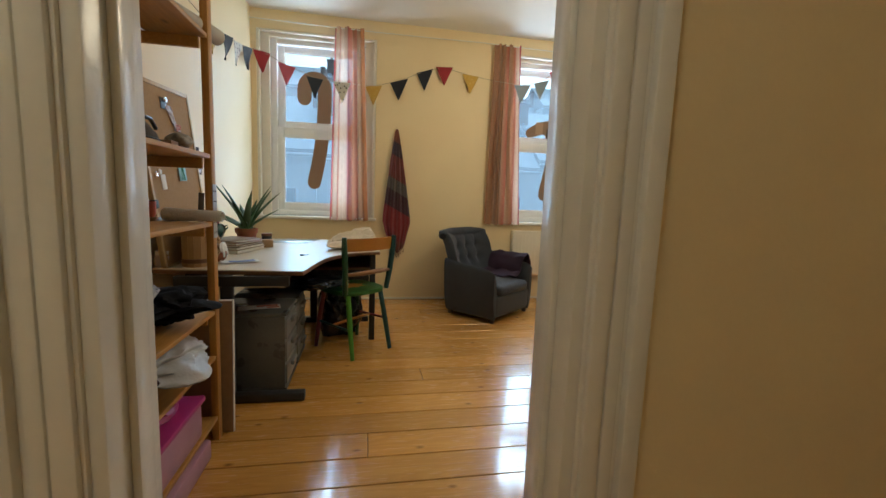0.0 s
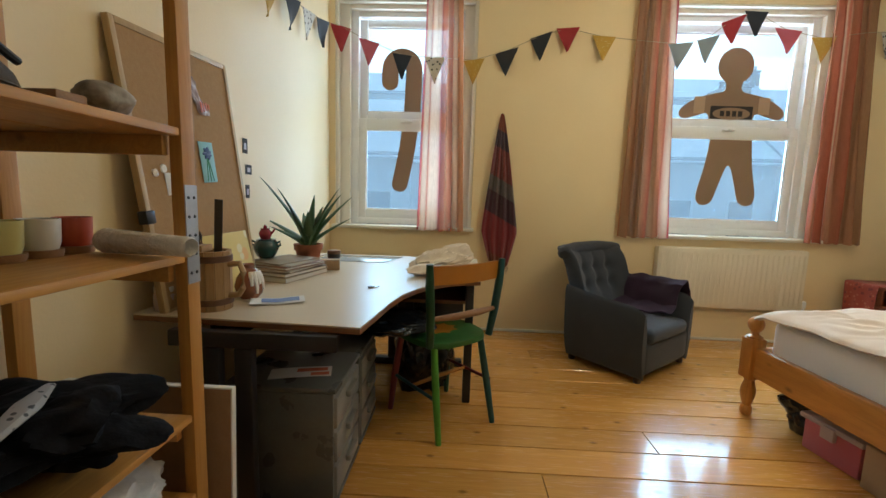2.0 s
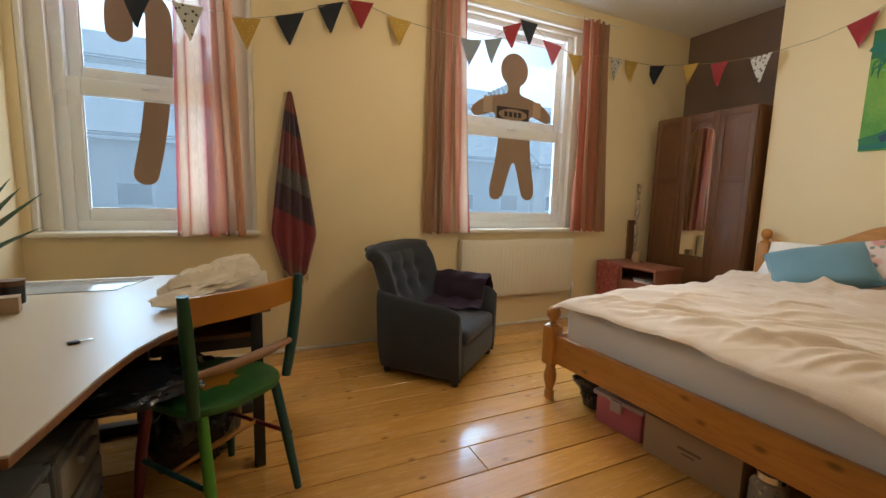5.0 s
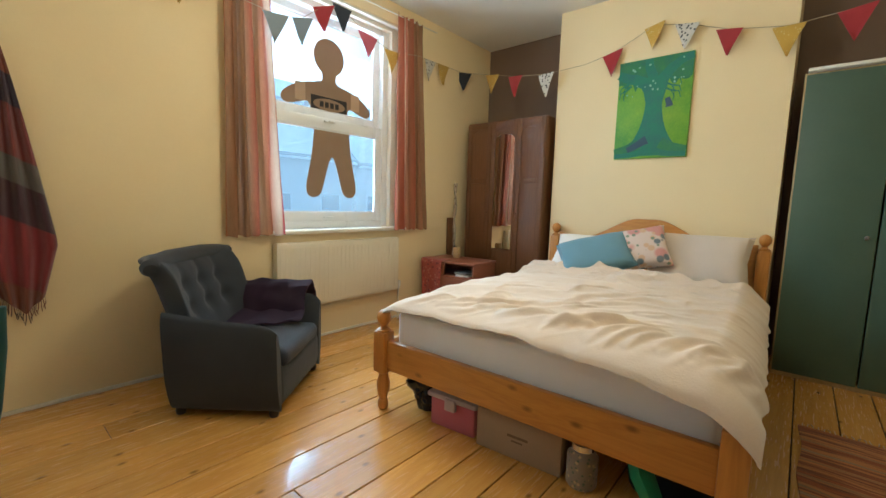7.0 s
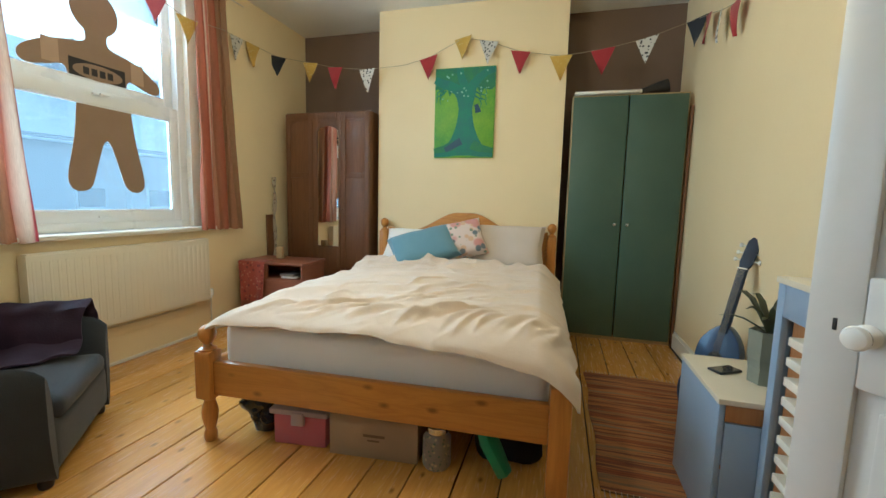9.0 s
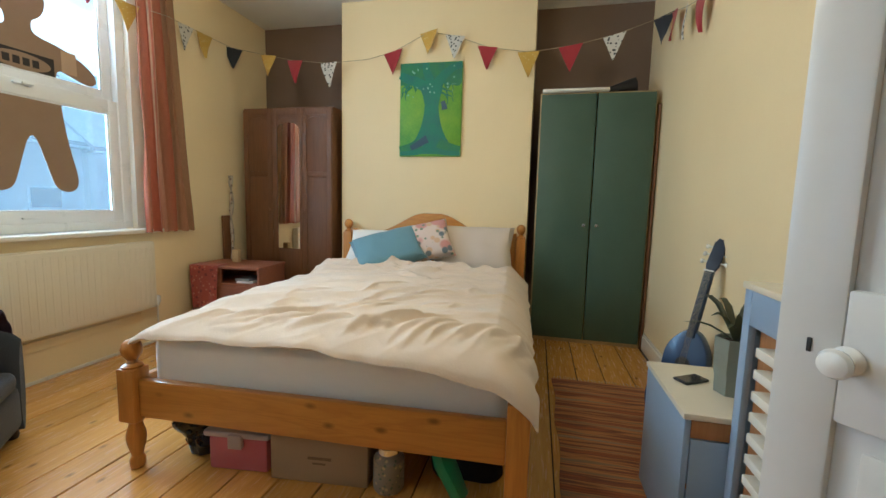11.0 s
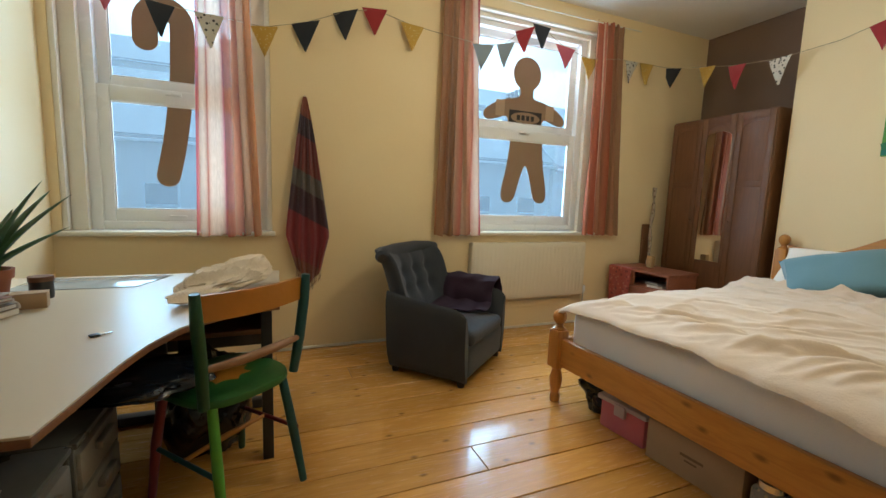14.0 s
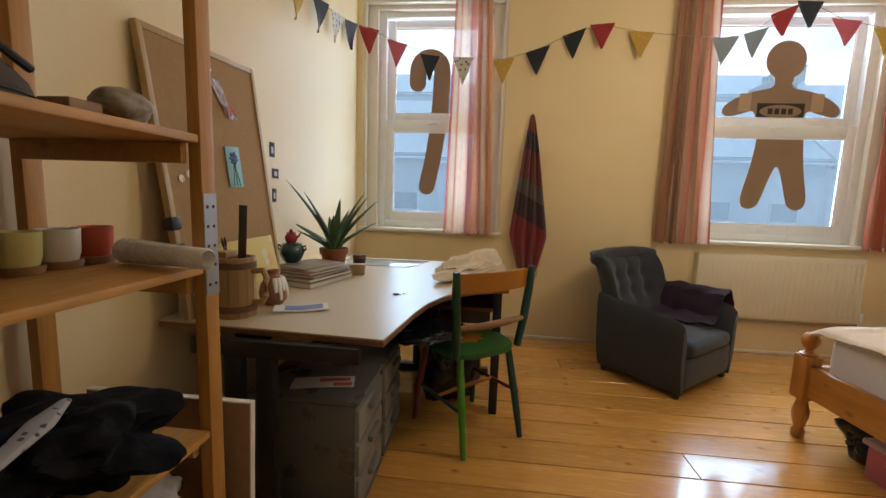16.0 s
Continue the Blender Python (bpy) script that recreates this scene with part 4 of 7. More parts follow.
bmesh.ops.bevel(bm, geom=[e for e in bm.edges if e.calc_face_angle(0) > 1.0], offset=0.03, segments=3, profile=0.5, affect="EDGES")
for _ in range(4):
    bmesh.ops.smooth_vert(bm, verts=bm.verts, factor=0.5, use_axis_x=True, use_axis_y=True, use_axis_z=True)
part("backrest", bm, M_GREYF, ac)
part("top_roll", tube([(-0.372, 0.262, 0.772), (-0.362, 0.272, 0.778), (-0.30, 0.300, 0.786), (-0.15, 0.325, 0.795), (0.15, 0.325, 0.795), (0.30, 0.300, 0.786), (0.362, 0.272, 0.778), (0.372, 0.262, 0.772)],
                      [0.030, 0.043, 0.048, 0.050, 0.050, 0.048, 0.043, 0.030], 18), M_GREYF, ac)
part("back_panel", boxes((-0.33, 0.14, 0.03, 0.33, 0.235, 0.45), bevel=0.03), M_GREYF, ac)
for bx in (-0.163, 0.0, 0.163):
    for bz in (0.534, 0.654):
        u, v = (bx + 0.34) / 0.68, (bz - 0.30) / 0.52
        p_ = back(u, v, True)
        part("button", lathe([(0.0, 0), (0.011, 0.001), (0.012, 0.005), (0.006, 0.009), (0, 0.0095)], 12, Matrix.Translation((p_.x, p_.y + 0.002, p_.z)) @ pose(0, 0, 0, 90, 0, 0)), M_GREYF, ac)
M_DARKW = mat("dark castor wood", (0.03, 0.016, 0.01), 0.4)
for x in (-0.31, 0.31):
    for y in (-0.31, 0.18):
        part("castor", lathe([(0.0, 0), (0.022, 0.004), (0.026, 0.022), (0.022, 0.042), (0.012, 0.05), (0.018, 0.07)], 14, Matrix.Translation((x, y, 0))), M_DARKW, ac)
def throw(u, v):
    # over the far arm and heaped down on to the seat
    y = -0.30 + 0.48 * u
    inner = 0.15 - 0.22 * u
    path = [(inner, 0.358), (0.5 * inner + 0.10, 0.366), (0.245, 0.395), (0.275, 0.47), (0.302, 0.545), (0.345, 0.575), (0.395, 0.555), (0.418, 0.50), (0.414, 0.45)]
    t = v * (len(path) - 1)
    k = min(int(t), len(path) - 2)
    f = t - k
    x, z = path[k][0] * (1 - f) + path[k + 1][0] * f, path[k][1] * (1 - f) + path[k + 1][1] * f
    return Vector((x + 0.014 * noise.noise(Vector((u * 6, v * 7, 1))), y + 0.06 * (1 - v) * noise.noise(Vector((v * 4, 2, 0))) + 0.02 * (1 - v), z + 0.008 + 0.010 + 0.014 * noise.noise(Vector((u * 5, v * 6, 5))) + 0.007 * math.sin(u * 17 + v * 4)))


tb = thing("throw_blanket", CHAIR, "dark purple velvet throw heaped over the arm of the armchair", "throw")
part("cloth", sheet(40, 56, throw, thick=0.010), M_PURPLE, tb)
bm = bmesh.new()
for k in range(28):
    p_ = throw(k / 27, 1.0)
    tube([p_, p_ + Vector((0.004, 0.003 * math.sin(k), -0.02)), p_ + Vector((0.006, 0.005 * math.sin(k * 2), -0.04))], 0.002, 5, bm)
part("fringe", bm, M_PURPLE, tb)

# ---- radiator ----
M_RAD = mat("cream radiator enamel", (0.76, 0.70, 0.56), 0.35, (0.70, 0.63, 0.48), 3, 0.5)
rad = thing("radiator", (4.02, WIN, 0), "cream enamelled panel radiator on the wall under the window", "radiator")
rows = [(-0.60, -0.082, 0.30, 0.60, -0.062, 0.80)]
part("panel", boxes(*rows, bevel=0.008), M_RAD, rad)
for k in range(29):
    x = -0.575 + 1.15 * k / 28
    part("flute", boxes((x - 0.008, -0.0838, 0.335, x + 0.008, -0.081, 0.765), bevel=0.002, seg=1), M_RAD, rad)
part("top_grille", boxes((-0.598, -0.075, 0.798, 0.598, -0.018, 0.806), bevel=0.003), M_RAD, rad)
for x in (-0.605, 0.598):
    part("side_cover", boxes((x, -0.08, 0.31, x + 0.007, -0.01, 0.80), bevel=0.002), M_RAD, rad)
part("valve", lathe([(0.012, 0), (0.014, 0.02), (0.022, 0.025), (0.022, 0.07), (0.016, 0.08), (0, 0.082)], 14, Matrix.Translation((0.635, -0.05, 0.30))), M_UPVC, rad)
part("pipe", tube([(0.635, -0.05, 0.0), (0.635, -0.05, 0.31), (0.60, -0.05, 0.33)], 0.008, 10), M_SILL, rad)
part("pipe", tube([(-0.64, -0.05, 0.0), (-0.64, -0.05, 0.31), (-0.60, -0.05, 0.33)], 0.008, 10), M_SILL, rad)
single("pipe_boxing", boxes((-0.5, -0.012, 0.20, 0.55, 0, 0.26), bevel=0.003), M_WALL, (4.0, WIN - 0.001, 0), "low painted strip on the wall under the radiator", "wall trim")

# ---- wardrobes ----
M_ROBE = wood("brown stained wardrobe wood", (0.18, 0.078, 0.028), (0.11, 0.045, 0.016), 0.42, 2, 1.2, False, 0.04, 0.15)
RX = 5.60
wr = thing("brown_wardrobe", (RX, 7.50, 0), "brown wooden three-door wardrobe with arched door panels", "wardrobe")
RW = 0.93
part("carcass", boxes((0.02, 0.0, 0.0, 0.50, RW, 0.09), (0.02, 0, 0.09, 0.50, 0.02, 2.0), (0.02, RW - 0.02, 0.09, 0.50, RW, 2.0), (0.02, 0.02, 1.975, 0.50, RW - 0.02, 2.0), (0.48, 0.02, 0.09, 0.50, RW - 0.02, 1.975), bevel=0.003), M_ROBE, wr)
DW = (RW - 0.012) / 3
for k in range(3):
    y0 = 0.003 + k * (DW + 0.003)
    y1 = y0 + DW
    st = 0.05
    dr = part("door", boxes((0, y0, 0.10, 0.02, y0 + st, 1.985), (0, y1 - st, 0.10, 0.02, y1, 1.985), (0, y0 + st, 0.10, 0.02, y1 - st, 0.19), (0, y0 + st, 1.93, 0.02, y1 - st, 1.985), (0, y0 + st, 1.36, 0.02, y1 - st, 1.41), bevel=0.003), M_ROBE, wr)
    ymid, hw = (y0 + y1) / 2, (y1 - y0) / 2 - st
    arch = [(y0 + st - 0.002, 1.935)] + [(ymid - hw * math.cos(math.pi * q / 10), 1.86 + 0.05 * math.sin(math.pi * q / 10)) for q in range(11)] + [(y1 - st + 0.002, 1.935)]
    part("arch_fillet", slab(arch, 0.003, 0.018, 0, "x"), M_ROBE, dr, "", False)
    part("upper_panel", boxes((0.008, y0 + st - 0.003, 1.40, 0.016, y1 - st + 0.003, 1.94), bevel=0.001), M_ROBE, dr)
    part("lower_panel", boxes((0.008, y0 + st - 0.003, 0.185, 0.016, y1 - st + 0.003, 1.365), bevel=0.001), M_ROBE, dr)
    if k == 1:
        M_MIRROR = mat("mirror", (0.85, 0.86, 0.86), 0.02, metal=1.0, amount=0.0)
        M_MIRROR.node_tree.nodes["Principled BSDF"].inputs["Roughness"].links and M_MIRROR.node_tree.links.remove(M_MIRROR.node_tree.nodes["Principled BSDF"].inputs["Roughness"].links[0])
        M_MIRROR.node_tree.nodes["Principled BSDF"].inputs["Roughness"].default_value = 0.01
        ma, mb = ymid - 0.02 - 0.115, ymid - 0.02 + 0.115
        mo = [(ma, 0.68), (mb, 0.68), (mb, 1.80)] + [(ymid - 0.02 + 0.115 * math.cos(math.pi * q / 10), 1.80 + 0.06 * math.sin(math.pi * q / 10)) for q in range(1, 10)] + [(ma, 1.80)]
        part("mirror", slab(mo, -0.006, -0.001, 0.001, "x"), M_MIRROR, dr, "tall mirror with an arched top", False)
    else:
        part("door_pull", lathe([(0.006, 0), (0.007, 0.01), (0.013, 0.018), (0.010, 0.025), (0, 0.027)], 12, Matrix.Translation((0, y1 - 0.025 if k == 0 else y0 + 0.025, 1.05)) @ pose(0, 0, 0, 0, -90, 0)), M_ROBE, dr)

M_GREEN = mat("dull green paint", (0.070, 0.120, 0.086), 0.5, (0.052, 0.094, 0.066), 3, 0.6, bump=0.1, fine=50)
M_PLY = wood("pale edge wood", (0.50, 0.36, 0.18), (0.40, 0.27, 0.12), 0.5, 2, 1, False)
GX, GY, GW, GH = 5.63, 4.772, 0.885, 2.06
gw = thing("green_wardrobe", (GX, GY, 0), "tall green painted two-door wardrobe with pale wooden edges", "wardrobe")
part("carcass", boxes((0.02, 0, 0, 0.46, 0.022, GH), (0.02, GW - 0.022, 0, 0.46, GW, GH), (0.02, 0.022, GH - 0.022, 0.46, GW - 0.022, GH), (0.02, 0.022, 0.0, 0.46, GW - 0.022, 0.05), (0.45, 0.022, 0.05, 0.46, GW - 0.022, GH - 0.022), bevel=0.002), M_PLY, gw)
for k in range(2):
    y0 = 0.012 + k * (GW / 2 - 0.006)
    dr = part("door", boxes((0, y0, 0.035, 0.019, y0 + GW / 2 - 0.016, GH - 0.014), bevel=0.003), M_GREEN, gw, "flat green painted door")
    yk = y0 + (GW / 2 - 0.06 if k == 0 else 0.045)
    part("knob", lathe([(0.005, 0), (0.006, 0.012), (0.013, 0.016), (0.014, 0.022), (0.008, 0.028), (0, 0.029)], 14, Matrix.Translation((0, yk, 1.0)) @ pose(0, 0, 0, 0, -90, 0)), M_CHROME, dr)
M_WHITEB = mat("white board", (0.75, 0.73, 0.66), 0.5, (0.68, 0.65, 0.57), 5)
single("shelf_board", boxes((-0.03, -0.01, 0, 0.26, 0.50, 0.022), bevel=0.003), M_WHITEB, (GX, GY + 0.37, GH + 0.001), "white board lying on top of the wardrobe", "board")
single("desk_lamp_head", tube([(0.0, 0.0, 0.05), (0.03, -0.10, 0.07), (0.05, -0.20, 0.10), (0.05, -0.26, 0.115)], [0.02, 0.035, 0.05, 0.055], 16), M_BLACK, (GX + 0.10, GY + 0.40, GH - 0.028), "black metal lamp head lying on the wardrobe", "lamp")
for k, (dx, w, h, lean) in enumerate(((0.04, 0.045, 1.95, 0.6), (0.10, 0.03, 1.12, 0.9), (0.16, 0.05, 1.02, 1.2))):
    single("timber_batten", boxes((0, 0, 0, w, 0.018, h), bevel=0.002), (M_ROBE, M_PLY, M_ROBE)[k], pose(GX + dx - 0.05, BACK + 0.008, 0.001, 0, 0, 0), "loose strip of timber standing between wardrobe and wall", "timber", "loose timber strips")

# ---- painting ----
M_LIME = mat("lime green paint", (0.22, 0.42, 0.02), 0.5, (0.06, 0.26, 0.02), 4, 1.0, bump=0.3, fine=60)
M_TEAL = mat("deep green paint", (0.01, 0.13, 0.12), 0.5, (0.01, 0.22, 0.10), 9, 0.8, bump=0.3, fine=60)
pic = thing("tree_painting", (BREAST - 0.002, 6.598, 1.56), "green painting of a tree on canvas, unframed", "painting")
part("canvas", boxes((-0.022, -0.278, 0, 0, 0.278, 0.80), bevel=0.003), M_LIME, pic)
def stroke(name, pts, w0, w1, material, lift):
    """One brush stroke on the canvas, tapering along its way."""
    ps = [Vector((p[0], p[1])) for p in pts]
    one, two = [], []
    for q, p in enumerate(ps):
        d = (ps[min(q + 1, len(ps) - 1)] - ps[max(q - 1, 0)]).normalized()
        w = (w0 + (w1 - w0) * q / (len(ps) - 1)) / 2
        one.append((p.x - d.y * w, p.y + d.x * w))
        two.append((p.x + d.y * w, p.y - d.x * w))
    part(name, slab(one + two[::-1], -0.0225 - lift, -0.0222, 0, "x"), material, pic, "", False)


M_LEAFY = mat("light green dabs", (0.16, 0.42, 0.30), 0.5, (0.30, 0.5, 0.42), 20, 0.8)
M_DUSK = mat("dark crown green", (0.03, 0.20, 0.05), 0.5, (0.01, 0.13, 0.09), 12, 1.0, bump=0.3, fine=60)
M_INDIGO = mat("dark blue paint", (0.012, 0.045, 0.10), 0.5, (0.02, 0.08, 0.12), 14, 0.8, bump=0.3, fine=60)
crown = [(0.276 - 0.552 * q / 24, 0.56 + 0.030 * math.sin(q * 1.9) + 0.022 * math.sin(q * 4.1) + 0.05 * abs(q / 12 - 1)) for q in range(25)]
part("painted_crown", slab(crown + [(-0.276, 0.797), (0.276, 0.797)], -0.0232, -0.0222, 0, "x"), M_DUSK, pic, "", False)
trunk = [(0.060 + 0.19 * (1 - q / 12) ** 3.2 + 0.035 * max(0, q / 12 - 0.75) / 0.25, 0.02 + 0.56 * q / 12) for q in range(13)]
part("painted_trunk", slab([(-w - 0.012, z) for w, z in trunk] + [(w - 0.012, z) for w, z in reversed(trunk)], -0.0245, -0.0222, 0, "x"), M_TEAL, pic, "", False)
stroke("painted_bough", [(0.02, 0.54), (0.06, 0.60), (0.14, 0.645), (0.21, 0.665), (0.276, 0.70)], 0.10, 0.065, M_TEAL, 0.0024)
stroke("painted_bough", [(-0.03, 0.54), (-0.07, 0.63), (-0.13, 0.70), (-0.20, 0.75), (-0.276, 0.77)], 0.10, 0.05, M_TEAL, 0.0026)
stroke("painted_bough", [(0.0, 0.56), (0.01, 0.66), (0.04, 0.73), (0.045, 0.797)], 0.08, 0.06, M_TEAL, 0.0028)
for side, z0 in ((1, 0.64), (1, 0.60), (-1, 0.66), (-1, 0.60), (-1, 0.56)):
    reach = 0.11 if side > 0 else 0.16
    x0 = side * (0.17 if side > 0 else 0.07)
    stroke("painted_branch", [(x0, z0), (x0 + side * reach * 0.4, z0 - 0.035), (x0 + side * reach * 0.75, z0 - 0.05), (x0 + side * reach * 0.85, z0 - 0.10)], 0.016, 0.004, M_TEAL, 0.0030)
    stroke("painted_twig", [(x0 + side * reach * 0.4, z0 - 0.035), (x0 + side * reach * 0.55, z0 - 0.08), (x0 + side * reach * 0.5, z0 - 0.12)], 0.009, 0.003, M_TEAL, 0.0032)
for side in (1, -1):
    stroke("painted_root", [(side * 0.08, 0.12), (side * 0.17, 0.075), (side * 0.274, 0.05)], 0.09, 0.07, M_DUSK, 0.0026)
    stroke("painted_root", [(side * 0.03, 0.05), (side * 0.15, 0.03), (side * 0.274, 0.022)], 0.05, 0.035, M_TEAL, 0.0028)
stroke("painted_creature", [(0.17, 0.07), (0.11, 0.10), (0.05, 0.135), (0.02, 0.15)], 0.045, 0.07, M_INDIGO, 0.0034)
stroke("painted_bird", [(-0.11, 0.47), (-0.125, 0.43), (-0.13, 0.40)], 0.035, 0.055, M_INDIGO, 0.0034)
random.seed(4)
bm = bmesh.new()
for q in range(22):
    lathe([(0, 0), (random.uniform(0.004, 0.010), 0.0006), (0, 0.0012)], 7, Matrix.Translation((-0.0252, random.uniform(-0.25, 0.25), random.uniform(0.50, 0.78))) @ pose(0, 0, 0, 0, -90, 0), bm)
part("painted_dabs", bm, M_LEAFY, pic, "", False)["kind"] = "stuff"
M_INK = mat("black print", (0.03, 0.025, 0.022), 0.8)

# ---- desk ----
M_LAM = mat("cream laminate", (0.55, 0.46, 0.325), 0.34, (0.53, 0.44, 0.31), 0.8, 0.4)
M_EDGE = wood("brown desk edging", (0.22, 0.10, 0.036), (0.15, 0.065, 0.024), 0.4, 0, 1, False)
DZ = 0.72
desk = thing("corner_desk", (0, 0, 0), "cream topped curved corner desk with brown edges and black metal legs", "desk")
curve = [(1.44, 6.275), (1.462, 6.44), (1.482, 6.60), (1.512, 6.75), (1.56, 6.88), (1.625, 6.985), (1.70, 7.06), (1.78, 7.105), (1.875, 7.13)]
outline = [(0.635, 6.325)] + curve + [(1.885, 7.93), (0.635, 7.93)]
part("tabletop", slab(outline, DZ - 0.006, DZ, 0.0015), M_LAM, desk, "cream laminate top", False)
part("edging", slab(outline, DZ - 0.025, DZ - 0.0062, 0.002), M_EDGE, desk, "brown wooden edge", False)
for x0, x1, y, cx in ((0.76, 1.45, 6.265, 0.98), (1.0, 1.80, 7.72, 1.35)):
    part("foot", boxes((x0, y - 0.03, 0.0, x1, y + 0.03, 0.05), bevel=0.01), M_BLACK, desk)
    part("column", boxes((cx - 0.06, y - 0.02, 0.048, cx + 0.0, y + 0.02, DZ - 0.08), (cx + 0.05, y - 0.02, 0.048, cx + 0.11, y + 0.02, DZ - 0.08), bevel=0.006), M_BLACK, desk)
    part("bracket", boxes((x0 + 0.05, y - 0.018, DZ - 0.08, x1 - 0.08, y + 0.018, DZ - 0.026), bevel=0.004), M_BLACK, desk)
part("end_leg", boxes((1.80, 7.20, 0, 1.845, 7.26, DZ - 0.026), bevel=0.005), M_BLACK, desk)
part("modesty_rail", boxes((0.70, 7.87, 0.30, 1.80, 7.89, DZ - 0.026), bevel=0.003), M_BLACK, desk)
part("cable_tray", boxes((0.72, 6.62, 0.55, 0.86, 7.8, 0.57), (0.72, 6.62, 0.57, 0.735, 7.8, 0.64), bevel=0.003), M_BLACK, desk)
part("under_shelf", boxes((1.30, 7.30, 0.545, 1.83, 7.90, 0.565), (1.80, 7.30, 0.565, 1.83, 7.90, DZ - 0.027), bevel=0.002), M_EDGE, desk)

# storage drawers under the desk
M_SMOKE = mat("smoky plastic", (0.09, 0.092, 0.085), 0.28, (0.15, 0.15, 0.135), 6, 0.7, coat=0.2)
M_SMOKE2 = mat("milky drawer plastic", (0.26, 0.25, 0.22), 0.3, (0.17, 0.16, 0.14), 4, 0.8, coat=0.2)


def drawers(y0, y1, n, h):
    d = thing("storage_tower", (1.14, (y0 + y1) / 2, 0), "grey translucent plastic drawer tower under the desk", "storage tower", "drawer towers under the desk")
    w = (y1 - y0) / 2
    for s in (-1, 1):
        part("side_panel", boxes((-0.21, s * w - 0.007 - s * 0.007, 0.035, 0.19, s * w + 0.007 - s * 0.007, h - 0.02), bevel=0.004), M_SMOKE, d)
    part("top_panel", boxes((-0.21, -w, h - 0.02, 0.20, w, h), bevel=0.006), M_SMOKE, d)
    part("base_panel", boxes((-0.21, -w, 0.02, 0.20, w, 0.035), bevel=0.005), M_SMOKE, d)
    part("back_panel", boxes((-0.21, -w + 0.015, 0.036, -0.198, w - 0.015, h - 0.021), bevel=0.004), M_SMOKE, d)
    for k in range(n):
        z0, z1 = 0.045 + (h - 0.075) * k / n, 0.045 + (h - 0.075) * (k + 1) / n - 0.012
        dr = part("drawer", boxes((-0.18, -w + 0.02, z0, 0.20, w - 0.02, z1), bevel=0.01), M_SMOKE2, d, "milky plastic drawer")
        part("handle", boxes((0.20, -0.06, z1 - 0.045, 0.222, 0.06, z1 - 0.02), bevel=0.006), M_SMOKE2, dr)
    for y in (-w + 0.03, w - 0.03):
        for x in (-0.18, 0.16):
            part("wheel", lathe([(0.012, 0), (0.014, 0.01), (0.012, 0.022)], 10, Matrix.Translation((x, y, 0))), M_BLACK, d)


drawers(6.34, 6.70, 3, 0.47)
drawers(6.72, 7.06, 3, 0.46)
M_PAPER = mat("white paper", (0.72, 0.70, 0.66), 0.7, (0.64, 0.62, 0.58), 6, 0.4)
M_BLUEINK = mat("blue print", (0.10, 0.16, 0.38), 0.6, (0.20, 0.28, 0.5), 30, 0.8)
M_REDINK = mat("red print", (0.45, 0.07, 0.04), 0.6, (0.55, 0.2, 0.1), 30, 0.7)
lf = thing("leaflet", pose(1.17, 6.46, 0.4715, 0, 0, 14) @ Matrix.Scale(0.75, 4), "printed leaflet lying on the drawer tower", "leaflet")
part("paper", sheet(8, 6, lambda u, v: Vector((-0.15 + 0.30 * u, -0.06 + 0.12 * v, 0.002 + 0.004 * math.sin(u * 3))), thick=0.0015), M_PAPER, lf)
part("print", boxes((0.05, -0.05, 0.0062, 0.14, -0.015, 0.0068), (-0.02, 0.0, 0.0062, 0.13, 0.04, 0.0068)), M_REDINK, lf)

# bin bag beside the drawers
bb = thing("bin_bag", (1.56, 7.42, 0), "full black plastic bin bag under the desk", "bin bag")
part("bag_body", crumple((0.17, 0.19, 0.215), 0.05, 0.35, 1.3, 5), M_BIN, bb)
ob = single("carrier_bag", crumple((0.20, 0.15, 0.045), 0.01, 0.45, 8.0, 5), mat("dark blue plastic", (0.006, 0.009, 0.014), 0.16, (0.015, 0.02, 0.03), 9, 0.7, bump=0.6, fine=30), (1.40, 7.0, 0.461), "crumpled dark plastic bag lying on the drawers", "bag")

# leaning panel
M_CHIP = mat("chipboard", (0.33, 0.20, 0.10), 0.8, (0.24, 0.14, 0.07), 25, 0.7, bump=0.2, fine=120)
pn = thing("loose_panel", pose(1.165, 5.965, 0.0, -2.5, 0, 0), "chipboard panel with white edging leaning beside the shelves", "panel")
part("board", boxes((-0.46, 0, 0.002, 0, 0.016, 0.63), bevel=0.001), M_CHIP, pn)
part("edge_strip", boxes((-0.46, -0.001, 0.63, 0.0, 0.017, 0.634), (0.0, -0.001, 0.002, 0.004, 0.017, 0.634)), M_WHITEB, pn)

# ---- things on the desk ----
def row(m, *pts):
    return [m @ Vector(p) for p in pts]


M_BARREL = wood("pale tankard wood", (0.40, 0.245, 0.10), (0.32, 0.185, 0.07), 0.55, 2, 3, False)
M_BAND = wood("dark tankard band", (0.15, 0.07, 0.03), (0.10, 0.045, 0.02), 0.5, 0, 3, False)
tk = thing("wooden_tankard", (0.855, 6.43, DZ), "wooden tankard holding a ruler and paintbrushes", "tankard")
for k in range(14):
    body = bmesh.new()
    box(body, 0.052, -0.0142, 0, 0.066, 0.0142, 0.215, bevel=0.0012, seg=1, m=pose(0, 0, 0, 0, 0, 360 * (k + 0.5) / 14))
    part("stave", body, M_BARREL, tk)
part("base", lathe([(0, 0), (0.056, 0.0), (0.056, 0.01), (0, 0.012)], 20), M_BARREL, tk)
for z in (0.02, 0.175):
    part("hoop", lathe([(0.066, z), (0.071, z + 0.002), (0.071, z + 0.022), (0.066, z + 0.024)], 28), M_BAND, tk)
